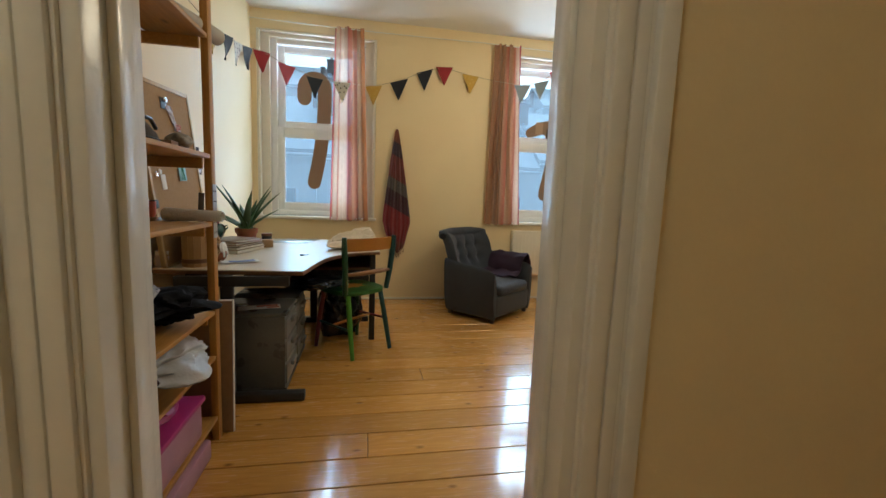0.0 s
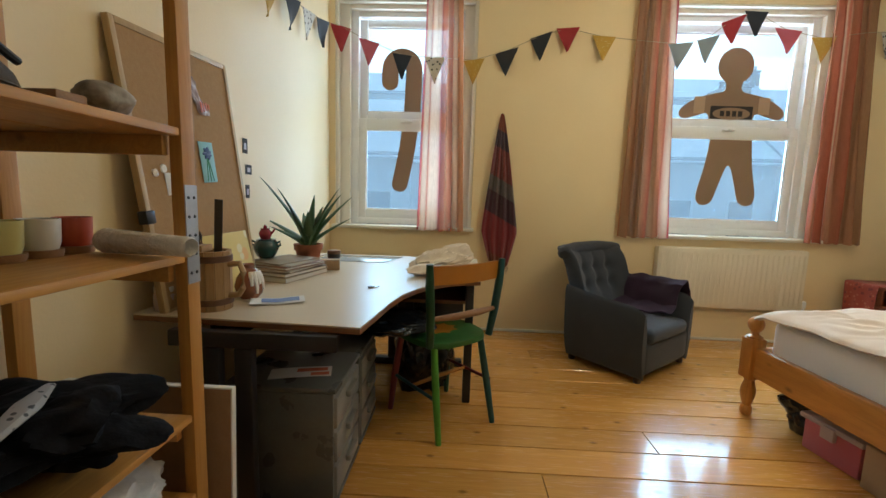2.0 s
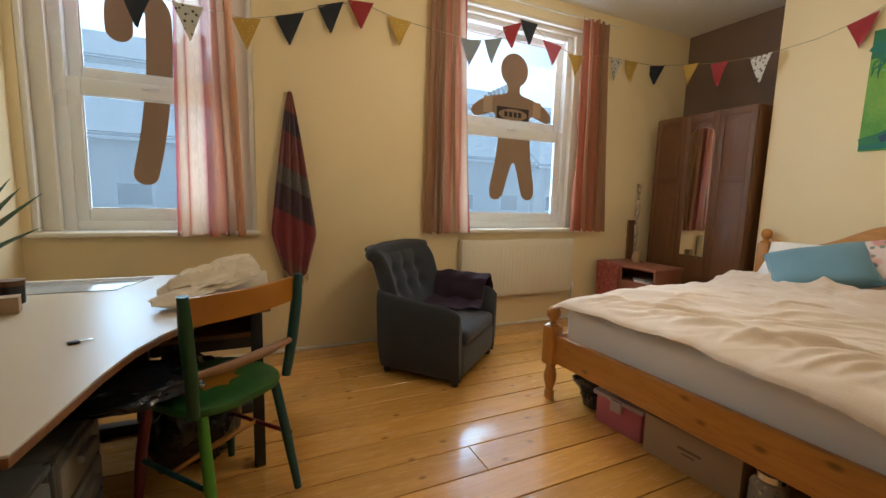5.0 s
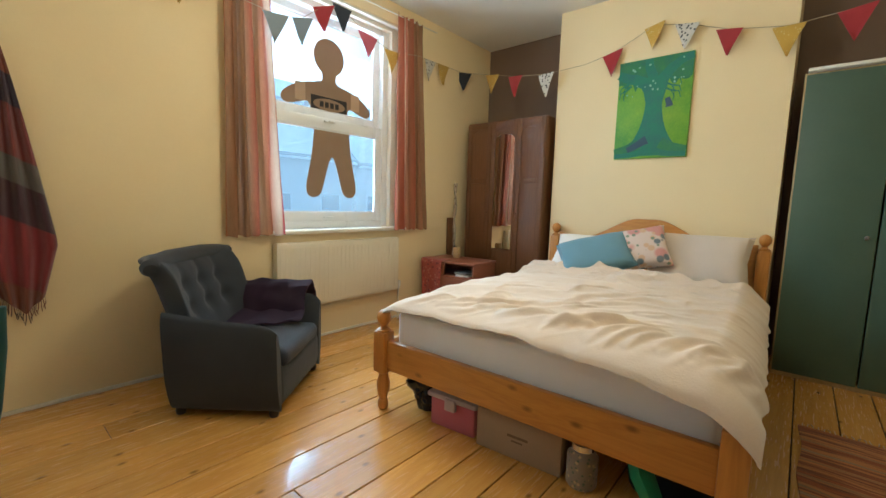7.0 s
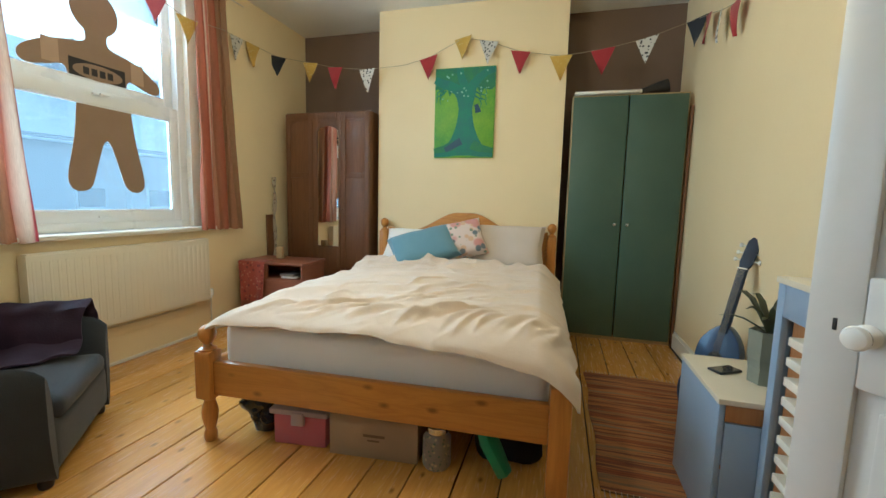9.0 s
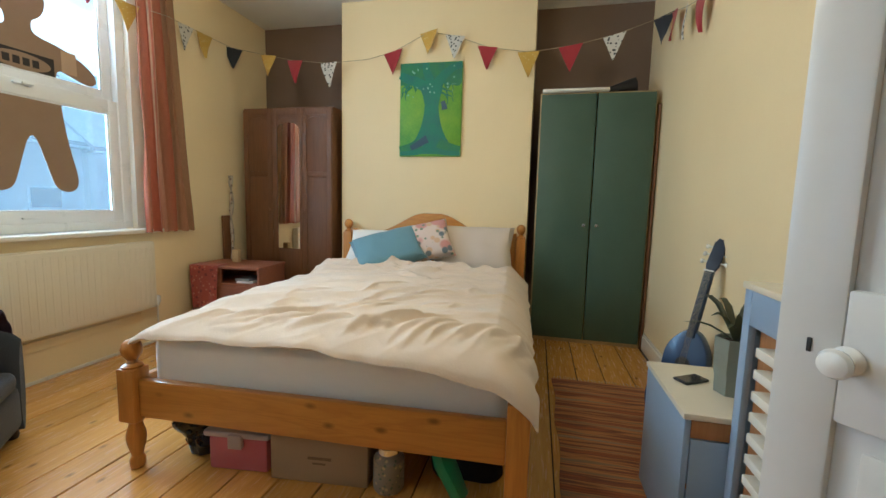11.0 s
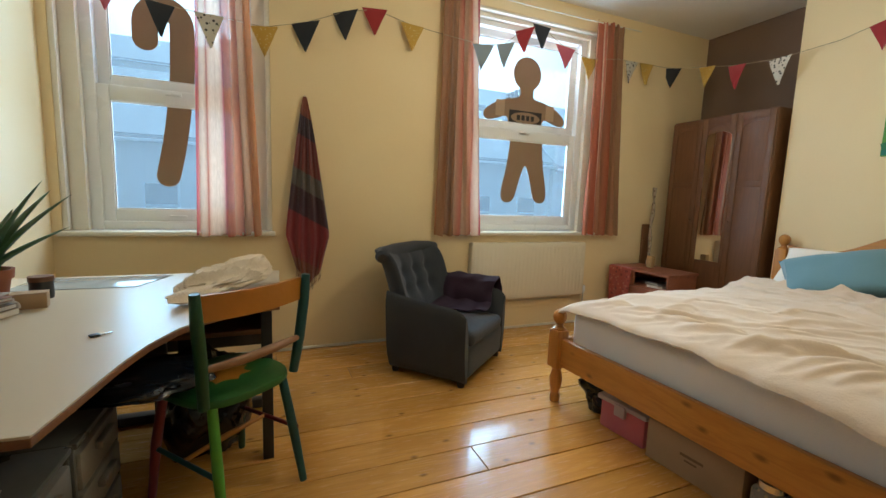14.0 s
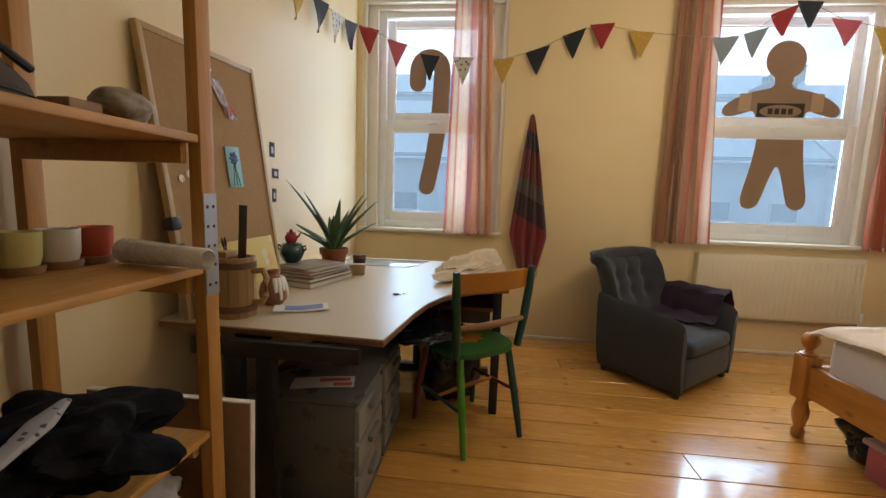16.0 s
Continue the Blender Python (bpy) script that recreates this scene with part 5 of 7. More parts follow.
part("handle", tube([(0.062, 0, 0.165), (0.105, 0, 0.17), (0.118, 0, 0.14), (0.115, 0, 0.08), (0.10, 0, 0.055), (0.062, 0, 0.05)], 0.0115, 10), M_BARREL, tk)
part("rim_block", boxes((-0.05, -0.045, 0.212, -0.005, 0.02, 0.235), bevel=0.003), M_BARREL, tk)
single("steel_ruler", boxes((-0.014, -0.0006, 0, 0.014, 0.0006, 0.30), bevel=0.0004), mat("dark steel", (0.10, 0.09, 0.08), 0.4, metal=0.7), pose(0.87, 6.44, DZ + 0.10, 4, 4, 12), "dark steel ruler standing in the tankard", "ruler")
for k in range(2):
    br = thing("paintbrush", pose(0.845 - 0.012 * k, 6.445, DZ + 0.08, 6 - 4 * k, -10 + 4 * k, 0), "thin wooden paintbrush standing in the tankard", "paintbrush", "paintbrushes in the tankard")
    part("handle", tube([(0, 0, 0), (0, 0, 0.12), (0, 0, 0.17)], [0.003, 0.004, 0.0025], 8), M_BAND, br)
    part("bristles", tube([(0, 0, 0.17), (0, 0, 0.185), (0, 0, 0.205)], [0.003, 0.005, 0.001], 8), M_BLACK, br)

M_JUG = mat("brown and white glaze", (0.28, 0.10, 0.045), 0.2, (0.22, 0.07, 0.03), 6, 0.6, coat=0.6)
jg = thing("glazed_jug", (0.905, 6.60, DZ), "small brown glazed jug with white drips", "jug")
part("jug_body", lathe([(0, 0), (0.034, 0), (0.050, 0.02), (0.056, 0.05), (0.048, 0.085), (0.028, 0.115), (0.020, 0.125), (0.024, 0.14), (0.018, 0.138), (0.012, 0.12), (0, 0.1)], 24), M_JUG, jg)
random.seed(8)
for k in range(9):
    bm = bmesh.new()
    a = -0.9 + 0.33 * k
    ln = random.uniform(0.02, 0.06)
    tube([Vector(((0.057 - 0.028 * max(0, (z - 0.05)) / 0.07) * math.cos(a), (0.057 - 0.028 * max(0, (z - 0.05)) / 0.07) * math.sin(a), z)) for z in (0.11, 0.09, 0.08 - ln * 0.5, 0.085 - ln)], [0.009, 0.010, 0.007, 0.005], 8, bm)
    part("white_drip", bm, M_PORC, jg)
cv = thing("small_canvas", pose(0.815, 6.66, DZ + 0.002, 0, -13, 0), "small yellow abstract painting leaning on the cork board", "painting")
M_YEL = floral("yellow paint", (0.62, 0.48, 0.14), [((0.66, 0.36, 0.10), 9, 0.3), ((0.66, 0.60, 0.34), 12, 0.3)])
part("canvas", boxes((0, -0.21, 0, 0.016, 0.17, 0.255), bevel=0.002), M_YEL, cv)
jr = thing("glass_jar", (0.705, 6.385, DZ), "small clear jar with a white lid", "jar")
part("jar_body", lathe([(0, 0), (0.03, 0), (0.033, 0.006), (0.033, 0.055), (0.028, 0.065), (0, 0.066)], 18), M_CLEARLID, jr)
part("lid", lathe([(0.031, 0.066), (0.031, 0.085), (0, 0.087)], 18), M_WHITEB, jr)
ct = thing("leaflet", pose(1.045, 6.55, DZ + 0.001, 0, 0, 24), "folded paper card with a blue print on the desk", "leaflet")
part("paper", sheet(10, 6, lambda u, v: Vector((-0.10 + 0.20 * u, -0.048 + 0.096 * v, 0.003 + 0.012 * abs(u - 0.5))), thick=0.0012), M_PAPER, ct)
part("print", sheet(8, 4, lambda u, v: Vector((-0.06 + 0.14 * u, -0.03 + 0.06 * v, 0.0055 + 0.012 * abs(0.2 + 0.7 * u - 0.5))), thick=0.0006), M_BLUEINK, ct)
ky = thing("key", pose(1.355, 6.87, DZ + 0.001, 0, 0, 35), "small dark key lying on the desk", "key")
part("bow", boxes((-0.022, -0.011, 0, 0.004, 0.011, 0.007), bevel=0.003), M_BLACK, ky)
part("blade", boxes((0.004, -0.004, 0.001, 0.036, 0.004, 0.004), bevel=0.001), M_CHROME, ky)

# books
COLS = [(0.42, 0.36, 0.27), (0.13, 0.10, 0.08), (0.36, 0.30, 0.22), (0.22, 0.10, 0.06), (0.45, 0.40, 0.32), (0.30, 0.25, 0.19)]
z = DZ + 0.0005
for k, (w, d, t, rz) in enumerate(((0.32, 0.35, 0.024, -15), (0.33, 0.33, 0.018, -17), (0.31, 0.32, 0.010, -12), (0.29, 0.30, 0.014, -20), (0.26, 0.30, 0.006, -11), (0.22, 0.29, 0.005, -22))):
    bk = thing("book", pose(0.832 + 0.008 * math.sin(5 * k), 7.085 + 0.006 * k, z, 0, 0, rz), "large flat book in a stack on the desk", "book", "stack of books")
    cov = mat("book cover", COLS[k], 0.45, tuple(c * 0.8 for c in COLS[k]), 10, 0.5)
    part("cover", boxes((-w / 2, -d / 2, 0, w / 2, d / 2, 0.0025), (-w / 2, -d / 2, t - 0.0025, w / 2, d / 2, t), (-w / 2, -d / 2, 0.0025, -w / 2 + 0.004, d / 2, t - 0.0025), bevel=0.0008), cov, bk)
    part("page_block", boxes((-w / 2 + 0.004, -d / 2 + 0.004, 0.0026, w / 2 - 0.005, d / 2 - 0.004, t - 0.0026)), M_PAPER, bk, "", False)
    z += t + 0.0006
TOPB = z
M_TEAPOT = mat("dark green glaze", (0.012, 0.055, 0.05), 0.15, (0.02, 0.08, 0.07), 10, 0.5, coat=0.6)
M_REDG = mat("red glaze", (0.30, 0.02, 0.035), 0.2, (0.22, 0.015, 0.03), 8, 0.5, coat=0.5)
tp = thing("glazed_pot", (0.725, 7.13, TOPB), "dark green glazed pot with two small handles on the books", "pot")
part("pot_body", lathe([(0, 0), (0.032, 0), (0.046, 0.012), (0.062, 0.045), (0.064, 0.065), (0.054, 0.088), (0.048, 0.094), (0.050, 0.10), (0.040, 0.10), (0.03, 0.09), (0, 0.086)], 26), M_TEAPOT, tp)
for s in (-1, 1):
    part("handle", tube([(s * 0.056, 0, 0.082), (s * 0.075, 0, 0.09), (s * 0.078, 0, 0.072), (s * 0.062, 0, 0.06)], 0.006, 8), M_TEAPOT, tp)
rp = thing("small_red_jug", (0.722, 7.13, TOPB + 0.101), "little red glazed jug standing on the green pot", "jug")
part("jug_body", lathe([(0, 0), (0.022, 0), (0.031, 0.018), (0.032, 0.035), (0.022, 0.05), (0.024, 0.058), (0.016, 0.058), (0, 0.05)], 20), M_REDG, rp)
part("spout", tube([(0.026, 0, 0.03), (0.042, 0, 0.04), (0.052, 0, 0.056)], [0.008, 0.006, 0.004], 8), M_REDG, rp)
part("knob", lathe([(0, 0.05), (0.008, 0.058), (0.010, 0.066), (0.004, 0.074), (0, 0.076)], 12), M_REDG, rp)
# aloe
M_TERRA = mat("terracotta", (0.30, 0.10, 0.045), 0.8, (0.24, 0.08, 0.035), 8, 0.6, bump=0.2)
M_ALOE = mat("aloe leaf", (0.055, 0.115, 0.045), 0.4, (0.035, 0.075, 0.035), 9, 0.7, bump=0.1)
M_SOIL = mat("dark soil", (0.03, 0.02, 0.013), 0.95, (0.05, 0.035, 0.02), 40, 0.6, bump=0.6)
al = thing("aloe_plant", (0.865, 7.37, DZ), "aloe plant in a terracotta pot on the desk", "plant")
part("flower_pot", lathe([(0, 0), (0.055, 0), (0.072, 0.10), (0.080, 0.10), (0.083, 0.135), (0.072, 0.135), (0.068, 0.115), (0, 0.115)], 28), M_TERRA, al, "terracotta flower pot")
part("soil", lathe([(0.066, 0.113), (0.05, 0.12), (0, 0.122)], 18), M_SOIL, al)
random.seed(21)
for k, (az, reach, top) in enumerate(((200, 0.23, 0.475), (215, 0.15, 0.42), (35, 0.24, 0.385), (48, 0.20, 0.40), (10, 0.16, 0.43), (330, 0.05, 0.39), (95, 0.10, 0.34), (170, 0.26, 0.26), (185, 0.20, 0.22), (290, 0.12, 0.31), (120, 0.15, 0.29), (60, 0.10, 0.33), (20, 0.22, 0.27))):
    a = radians(az)
    pts, rad_ = [], []
    for q in range(9):
        v = q / 8
        r = 1.12 * reach * (v ** 1.15)
        zz = 0.115 + 1.12 * (top - 0.115) * (v ** 0.85)
        pts.append((r * math.cos(a), r * math.sin(a), zz))
        rad_.append(0.042 * (1 - v) ** 0.75 * (1.25 if q == 1 else 1) + 0.0008)
    part("leaf", tube(pts, rad_, 8, flat=0.36), M_ALOE, al)
bx = thing("small_box", pose(1.02, 7.30, DZ, 0, 0, 14), "small brown cardboard box on the desk", "box")
part("carton", boxes((-0.05, -0.03, 0, 0.05, 0.03, 0.055), bevel=0.002), M_CARD, bx)
part("lid", boxes((-0.051, -0.031, 0.055, 0.051, 0.031, 0.058)), M_CARD, bx)
single("pebble", crumple((0.03, 0.026, 0.024), 0.006, 0.15, 2.0, 3), mat("grey stone", (0.33, 0.28, 0.22), 0.8, (0.25, 0.21, 0.17), 20, 0.6), (0.995, 7.22, DZ), "rounded grey pebble on the desk", "pebble")
jr2 = thing("dark_jar", (0.99, 7.46, DZ), "short dark jar with a brown lid", "jar")
part("jar_body", lathe([(0, 0), (0.036, 0), (0.038, 0.01), (0.038, 0.07), (0, 0.075)], 18), M_BLACK, jr2)
part("lid", lathe([(0.04, 0.07), (0.04, 0.09), (0, 0.092)], 18), M_BAND, jr2)
single("cutting_mat", slab([(0.80, 7.60), (1.27, 7.60), (1.36, 7.88), (0.80, 7.88)], DZ + 0.0005, DZ + 0.0035, 0.001), mat("grey glass mat", (0.36, 0.38, 0.38), 0.12, (0.32, 0.34, 0.34), 4, 0.4), (0, 0, 0), "pale grey cutting mat lying on the desk", "mat")
def tote():
    """A cloth bag thrown down: flat at one end, bunched up with sharp folds at its mouth."""
    bm = crumple((0.26, 0.095, 0.050), 0.008, 0.5, 5.0, 5)
    for v in bm.verts:
        u = (v.co.x + 0.23) / 0.46
        ridge = crease(v.co.x * 5 + v.co.y * 9, v.co.y * 4, 3.0)
        v.co.z *= 0.55 + 0.55 * u + 0.28 * ridge
        v.co.y *= 1.15 - 0.35 * u + 0.12 * ridge
    return bm


M_CANVAS = mat("cream canvas cloth", (0.74, 0.65, 0.52), 0.9, (0.64, 0.54, 0.41), 8, 0.6, bump=0.4, fine=120)
ob = single("tote_bag", tote(), M_CANVAS, pose(1.665, 7.44, DZ, 0, 0, 55), "crumpled cream canvas bag on the desk", "bag")

# ---- cork board and pictures on the wall ----
M_CORK = mat("cork", (0.37, 0.225, 0.095), 0.9, (0.31, 0.18, 0.072), 60, 0.6, bump=0.25, fine=160)
cbd = thing("cork_board", pose(0.735, 6.66, DZ + 0.001, 0, -5.5, 0) @ pose(0, 0, 0, 3.5, 0, 0), "framed cork board leaning against the wall on the desk", "cork board")
CW, CH = 0.325, 0.985
part("cork", boxes((-0.008, -CW, 0.01, 0.006, CW, CH - 0.01)), M_CORK, cbd, "", False)
part("frame", boxes((-0.012, -CW, 0, 0.012, -CW + 0.022, CH), (-0.012, CW - 0.022, 0, 0.012, CW, CH), (-0.012, -CW + 0.022, 0, 0.012, CW - 0.022, 0.022), (-0.012, -CW + 0.022, CH - 0.022, 0.012, CW - 0.022, CH), bevel=0.002), M_PLY, cbd)
tag = part("pinned_packet", sheet(12, 16, lambda u, v: Vector((0.012 + 0.010 * noise.noise(Vector((u * 4, v * 5, 2))), -0.015 + (0.062 + 0.012 * math.sin(9 * v)) * u + 0.085 * (1 - v), 0.735 + 0.145 * v)), thick=0.001), M_CLEARLID, cbd, "crumpled clear packet with a red print")
for q in range(4):
    part("red_print", boxes((0.0205, 0.062 + 0.017 * q, 0.742 + 0.006 * q, 0.0215, 0.074 + 0.017 * q, 0.785 - 0.004 * (q % 2)), bevel=0.0004), M_REDINK, tag)
part("dark_photo", boxes((0.0065, -0.062, 0.855, 0.0095, 0.012, 0.915), bevel=0.0006), M_BLACK, cbd, "small dark photo under a magnet")
part("magnet", lathe([(0.014, 0), (0.016, 0.008), (0.012, 0.016), (0, 0.017)], 20, Matrix.Translation((0.0095, -0.022, 0.905)) @ pose(0, 0, 0, 0, 90, 0)), M_CHROME, cbd)
flower = part("flower_card", boxes((0.010, 0.02, 0.46, 0.012, 0.115, 0.625), bevel=0.0004), mat("pale turquoise card", (0.28, 0.52, 0.58), 0.7, (0.22, 0.46, 0.54), 10, 0.6), cbd, "turquoise card with a blue flower")
bm = bmesh.new()
for k in range(7):
    a = radians(20 + 320 * k / 6)
    tube([(0.0135, 0.067, 0.575), (0.0135, 0.067 + 0.018 * math.cos(a), 0.578 + 0.018 * math.sin(a)), (0.0132, 0.067 + 0.028 * math.cos(a), 0.578 + 0.026 * math.sin(a))], [0.006, 0.008, 0.003], 6, bm)
part("drawn_petals", bm, M_BLUEINK, flower)
for s in (-0.02, 0.004, 0.024):
    part("drawn_stem", tube([(0.0125, 0.067, 0.57), (0.0125, 0.067 + s * 0.5, 0.52), (0.0125, 0.067 + s, 0.465)], 0.0016, 6), M_GREENP, flower)
part("bulldog_clip", boxes((-0.014, -CW - 0.012, 0.33, 0.020, -CW + 0.03, 0.375), bevel=0.005), M_BLACK, cbd)
part("badge", lathe([(0.016, 0), (0.014, 0.004), (0, 0.005)], 14, Matrix.Translation((0.007, -0.245, 0.50)) @ pose(0, 0, 0, 0, 90, 0)), M_CHROME, cbd)
part("badge", lathe([(0.016, 0), (0.014, 0.004), (0, 0.005)], 14, Matrix.Translation((0.007, -0.20, 0.515)) @ pose(0, 0, 0, 0, 90, 0)), M_PORC, cbd)
part("note", boxes((0.007, -0.20, 0.42, 0.009, -0.15, 0.50), bevel=0.0004), M_PAPER, cbd)
part("binder_clip", boxes((-0.016, -CW - 0.02, 0.255, 0.02, -CW + 0.03, 0.285), bevel=0.004), M_BLACK, cbd)
for k, (yy, zz, w, h) in enumerate(((7.135, 1.385, 0.05, 0.075), (7.165, 1.265, 0.065, 0.05), (7.15, 1.15, 0.04, 0.07))):
    ph = thing("small_photo", (LEFT + 0.001, yy, zz), "small dark photograph stuck to the wall", "photo", "photos on the wall")
    part("print", boxes((0, -w / 2, -h / 2, 0.0015, w / 2, h / 2)), M_INK, ph, "", False)
    part("image", boxes((0.0016, -w * 0.2, -h * 0.25, 0.0022, w * 0.25, h * 0.2)), M_CLEARLID, ph, "", False)

# ---- painted chair ----
M_GREENC = mat("grass green paint", (0.028, 0.13, 0.018), 0.45, (0.016, 0.075, 0.016), 9, 0.7, bump=0.2)
M_TEALC = mat("teal paint", (0.012, 0.075, 0.075), 0.4, (0.01, 0.05, 0.055), 9, 0.7, bump=0.2)
M_ORANGEC = mat("orange paint", (0.42, 0.17, 0.01), 0.4, (0.34, 0.13, 0.01), 9, 0.6, bump=0.2)
M_DKGREEN = mat("dark green paint", (0.012, 0.055, 0.022), 0.4, (0.015, 0.08, 0.03), 9, 0.7, bump=0.2)
M_REDC = mat("dark red paint", (0.16, 0.015, 0.02), 0.4, (0.12, 0.012, 0.02), 9, 0.6, bump=0.2)
M_LIMEC = mat("lime green paint", (0.10, 0.30, 0.02), 0.4, (0.06, 0.22, 0.02), 9, 0.6, bump=0.2)
M_BAREC = wood("bare chair wood", (0.30, 0.16, 0.07), (0.22, 0.11, 0.045), 0.5, 0, 3, False)
ch = thing("painted_chair", pose(1.675, 7.075, 0, 0, 0, 38.8), "wooden kitchen chair painted green, teal, orange and red", "chair")
seat_o = []
for q in range(40):
    a = 2 * math.pi * q / 40
    c, s = math.cos(a), math.sin(a)
    k = (abs(c) ** 3.2 + abs(s) ** 3.2) ** (-1 / 3.2)
    seat_o.append((0.205 * k * c * (1 + 0.06 * s), 0.20 * k * s))
part("seat", slab(seat_o, 0.437, 0.468, 0.008), M_GREENC, ch, "grass green wooden seat")
part("seat_paint", slab([(0.085 * math.cos(2 * math.pi * q / 24) * (1 + 0.2 * math.cos(2 * math.pi * q * 8 / 24)), 0.01 + 0.075 * math.sin(2 * math.pi * q / 24) * (1 + 0.2 * math.cos(2 * math.pi * q * 8 / 24))) for q in range(24)], 0.468, 0.4692), M_ORANGEC, ch, "orange painted sun motif")
part("leg", tube([(-0.145, -0.145, 0.44), (-0.16, -0.19, 0.22), (-0.170, -0.235, 0.0)], [0.017, 0.0185, 0.014], 12), M_LIMEC, ch, "lime green leg")
part("leg", tube([(0.145, -0.145, 0.44), (0.165, -0.185, 0.22), (0.180, -0.225, 0.0)], [0.017, 0.0185, 0.014], 12), M_TEALC, ch, "teal leg")
part("leg", tube([(-0.15, 0.14, 0.44), (-0.175, 0.165, 0.22), (-0.19, 0.185, 0.0)], [0.017, 0.0185, 0.014], 12), M_REDC, ch, "dark red leg")
part("leg", tube([(0.15, 0.14, 0.44), (0.175, 0.165, 0.22), (0.19, 0.185, 0.0)], [0.017, 0.0185, 0.014], 12), M_DKGREEN, ch, "dark green leg")
part("stretcher", tube([(-0.165, -0.20, 0.20), (-0.176, 0.165, 0.20)], [0.009, 0.009], 10), M_TEALC, ch)
part("stretcher", tube([(0.17, -0.20, 0.23), (0.176, 0.165, 0.21)], [0.009, 0.009], 10), M_REDC, ch)
part("stretcher", tube([(-0.17, 0.0, 0.20), (0, 0.0, 0.215), (0.172, 0.0, 0.22)], [0.008, 0.012, 0.008], 10), M_ORANGEC, ch)
part("back_post", tube([(-0.185, -0.165, 0.455), (-0.20, -0.185, 0.60), (-0.215, -0.195, 0.75), (-0.222, -0.20, 0.855)], [0.018, 0.0205, 0.0205, 0.016], 12), M_DKGREEN, ch, "dark green back post")
part("back_post", tube([(0.185, -0.165, 0.455), (0.20, -0.185, 0.60), (0.215, -0.195, 0.75), (0.222, -0.20, 0.855)], [0.018, 0.0205, 0.0205, 0.016], 12), M_TEALC, ch, "teal back post")
part("top_rail", sheet(16, 6, lambda u, v: Vector((-0.21 + 0.42 * u, -0.190 - 0.035 * math.sin(math.pi * u), 0.755 + 0.088 * v)), thick=0.018), M_ORANGEC, ch, "orange curved top rail")
part("mid_rail", tube([(-0.20, -0.185, 0.595), (-0.08, -0.215, 0.60), (0.06, -0.218, 0.605), (0.20, -0.185, 0.60)], [0.011, 0.017, 0.017, 0.011], 10), M_BAREC, ch, "bare wooden middle rail")

# ---- textile on the wall ----
M_TEXT = mat("dark woven wool", (0.10, 0.03, 0.045), 0.95, (0.06, 0.05, 0.075), 3, 0.9, bump=0.5, fine=200, sheen=0.4)
n2, l2 = M_TEXT.node_tree.nodes, M_TEXT.node_tree.links
c2, s2, r2 = n2.new("ShaderNodeTexCoord"), n2.new("ShaderNodeSeparateXYZ"), n2.new("ShaderNodeValToRGB")
m2 = n2.new("ShaderNodeMath")
m2.operation = "MULTIPLY_ADD"
m2.inputs[1].default_value = 0.55
l2.new(c2.outputs["Object"], s2.inputs[0]), l2.new(s2.outputs["X"], m2.inputs[0]), l2.new(s2.outputs["Z"], m2.inputs[2])
fr = n2.new("ShaderNodeMath")
fr.operation = "FRACT"
sc = n2.new("ShaderNodeMath")
sc.operation = "MULTIPLY"
sc.inputs[1].default_value = 0.85
l2.new(m2.outputs[0], sc.inputs[0]), l2.new(sc.outputs[0], fr.inputs[0]), l2.new(fr.outputs[0], r2.inputs[0])
r2.color_ramp.interpolation = "CONSTANT"
el = r2.color_ramp.elements
el[0].position, el[0].color, el[1].position, el[1].color = 0, (0.20, 0.022, 0.03, 1), 0.28, (0.05, 0.018, 0.03, 1)
for pos_, col_ in ((0.44, (0.11, 0.095, 0.085, 1)), (0.55, (0.17, 0.035, 0.035, 1)), (0.76, (0.04, 0.022, 0.04, 1)), (0.88, (0.18, 0.05, 0.03, 1))):
    q_ = el.new(pos_)
    q_.color = col_
l2.new(r2.outputs[0], n2["Principled BSDF"].inputs["Base Color"])


def shawl(u, v):
    """Once round the folded cloth: out along the front and back along the wall."""
    front = u < 0.5
    t = 2 * u if front else 2 - 2 * u
    hang = 1.33 - 0.20 * abs(t - 0.55)
    spread = 0.012 + 0.140 * min(1, v * 1.3) ** 0.85 * (1 - 0.45 * max(0, v - 0.80) / 0.20)
    x = (2 * t - 1) * spread + 0.02 * v
    y = -0.012 - (0.012 + 0.018 * (1 + math.sin(t * 21 + 2 * v)) * min(1, v * 3)) * (1 if front else 0.15)
    return Vector((x, y, -hang * v))


tx = thing("shawl", (2.075, WIN - 0.001, 1.85), "dark red and purple woven shawl hanging from a nail", "shawl")
part("cloth", sheet(88, 50, shawl, wrap=True), M_TEXT, tx)
bm = bmesh.new()
for k in range(22):
    p = shawl(k / 44, 1.0)
    tube([p, p + Vector((0.004 * math.sin(k), -0.002, -0.03)), p + Vector((0.008 * math.sin(k * 2), 0, -0.055))], 0.002, 5, bm)
part("fringe", bm, M_TEXT, tx)
part("nail", tube([(0, 0, 0.0), (0, -0.03, 0.006)], 0.003, 8), M_CHROME, tx)

# ---- cardboard figures on the window panes ----
M_KRAFT = mat("brown packing card", (0.30, 0.205, 0.13), 0.85, (0.25, 0.165, 0.10), 6, 0.5, bump=0.1, fine=90)


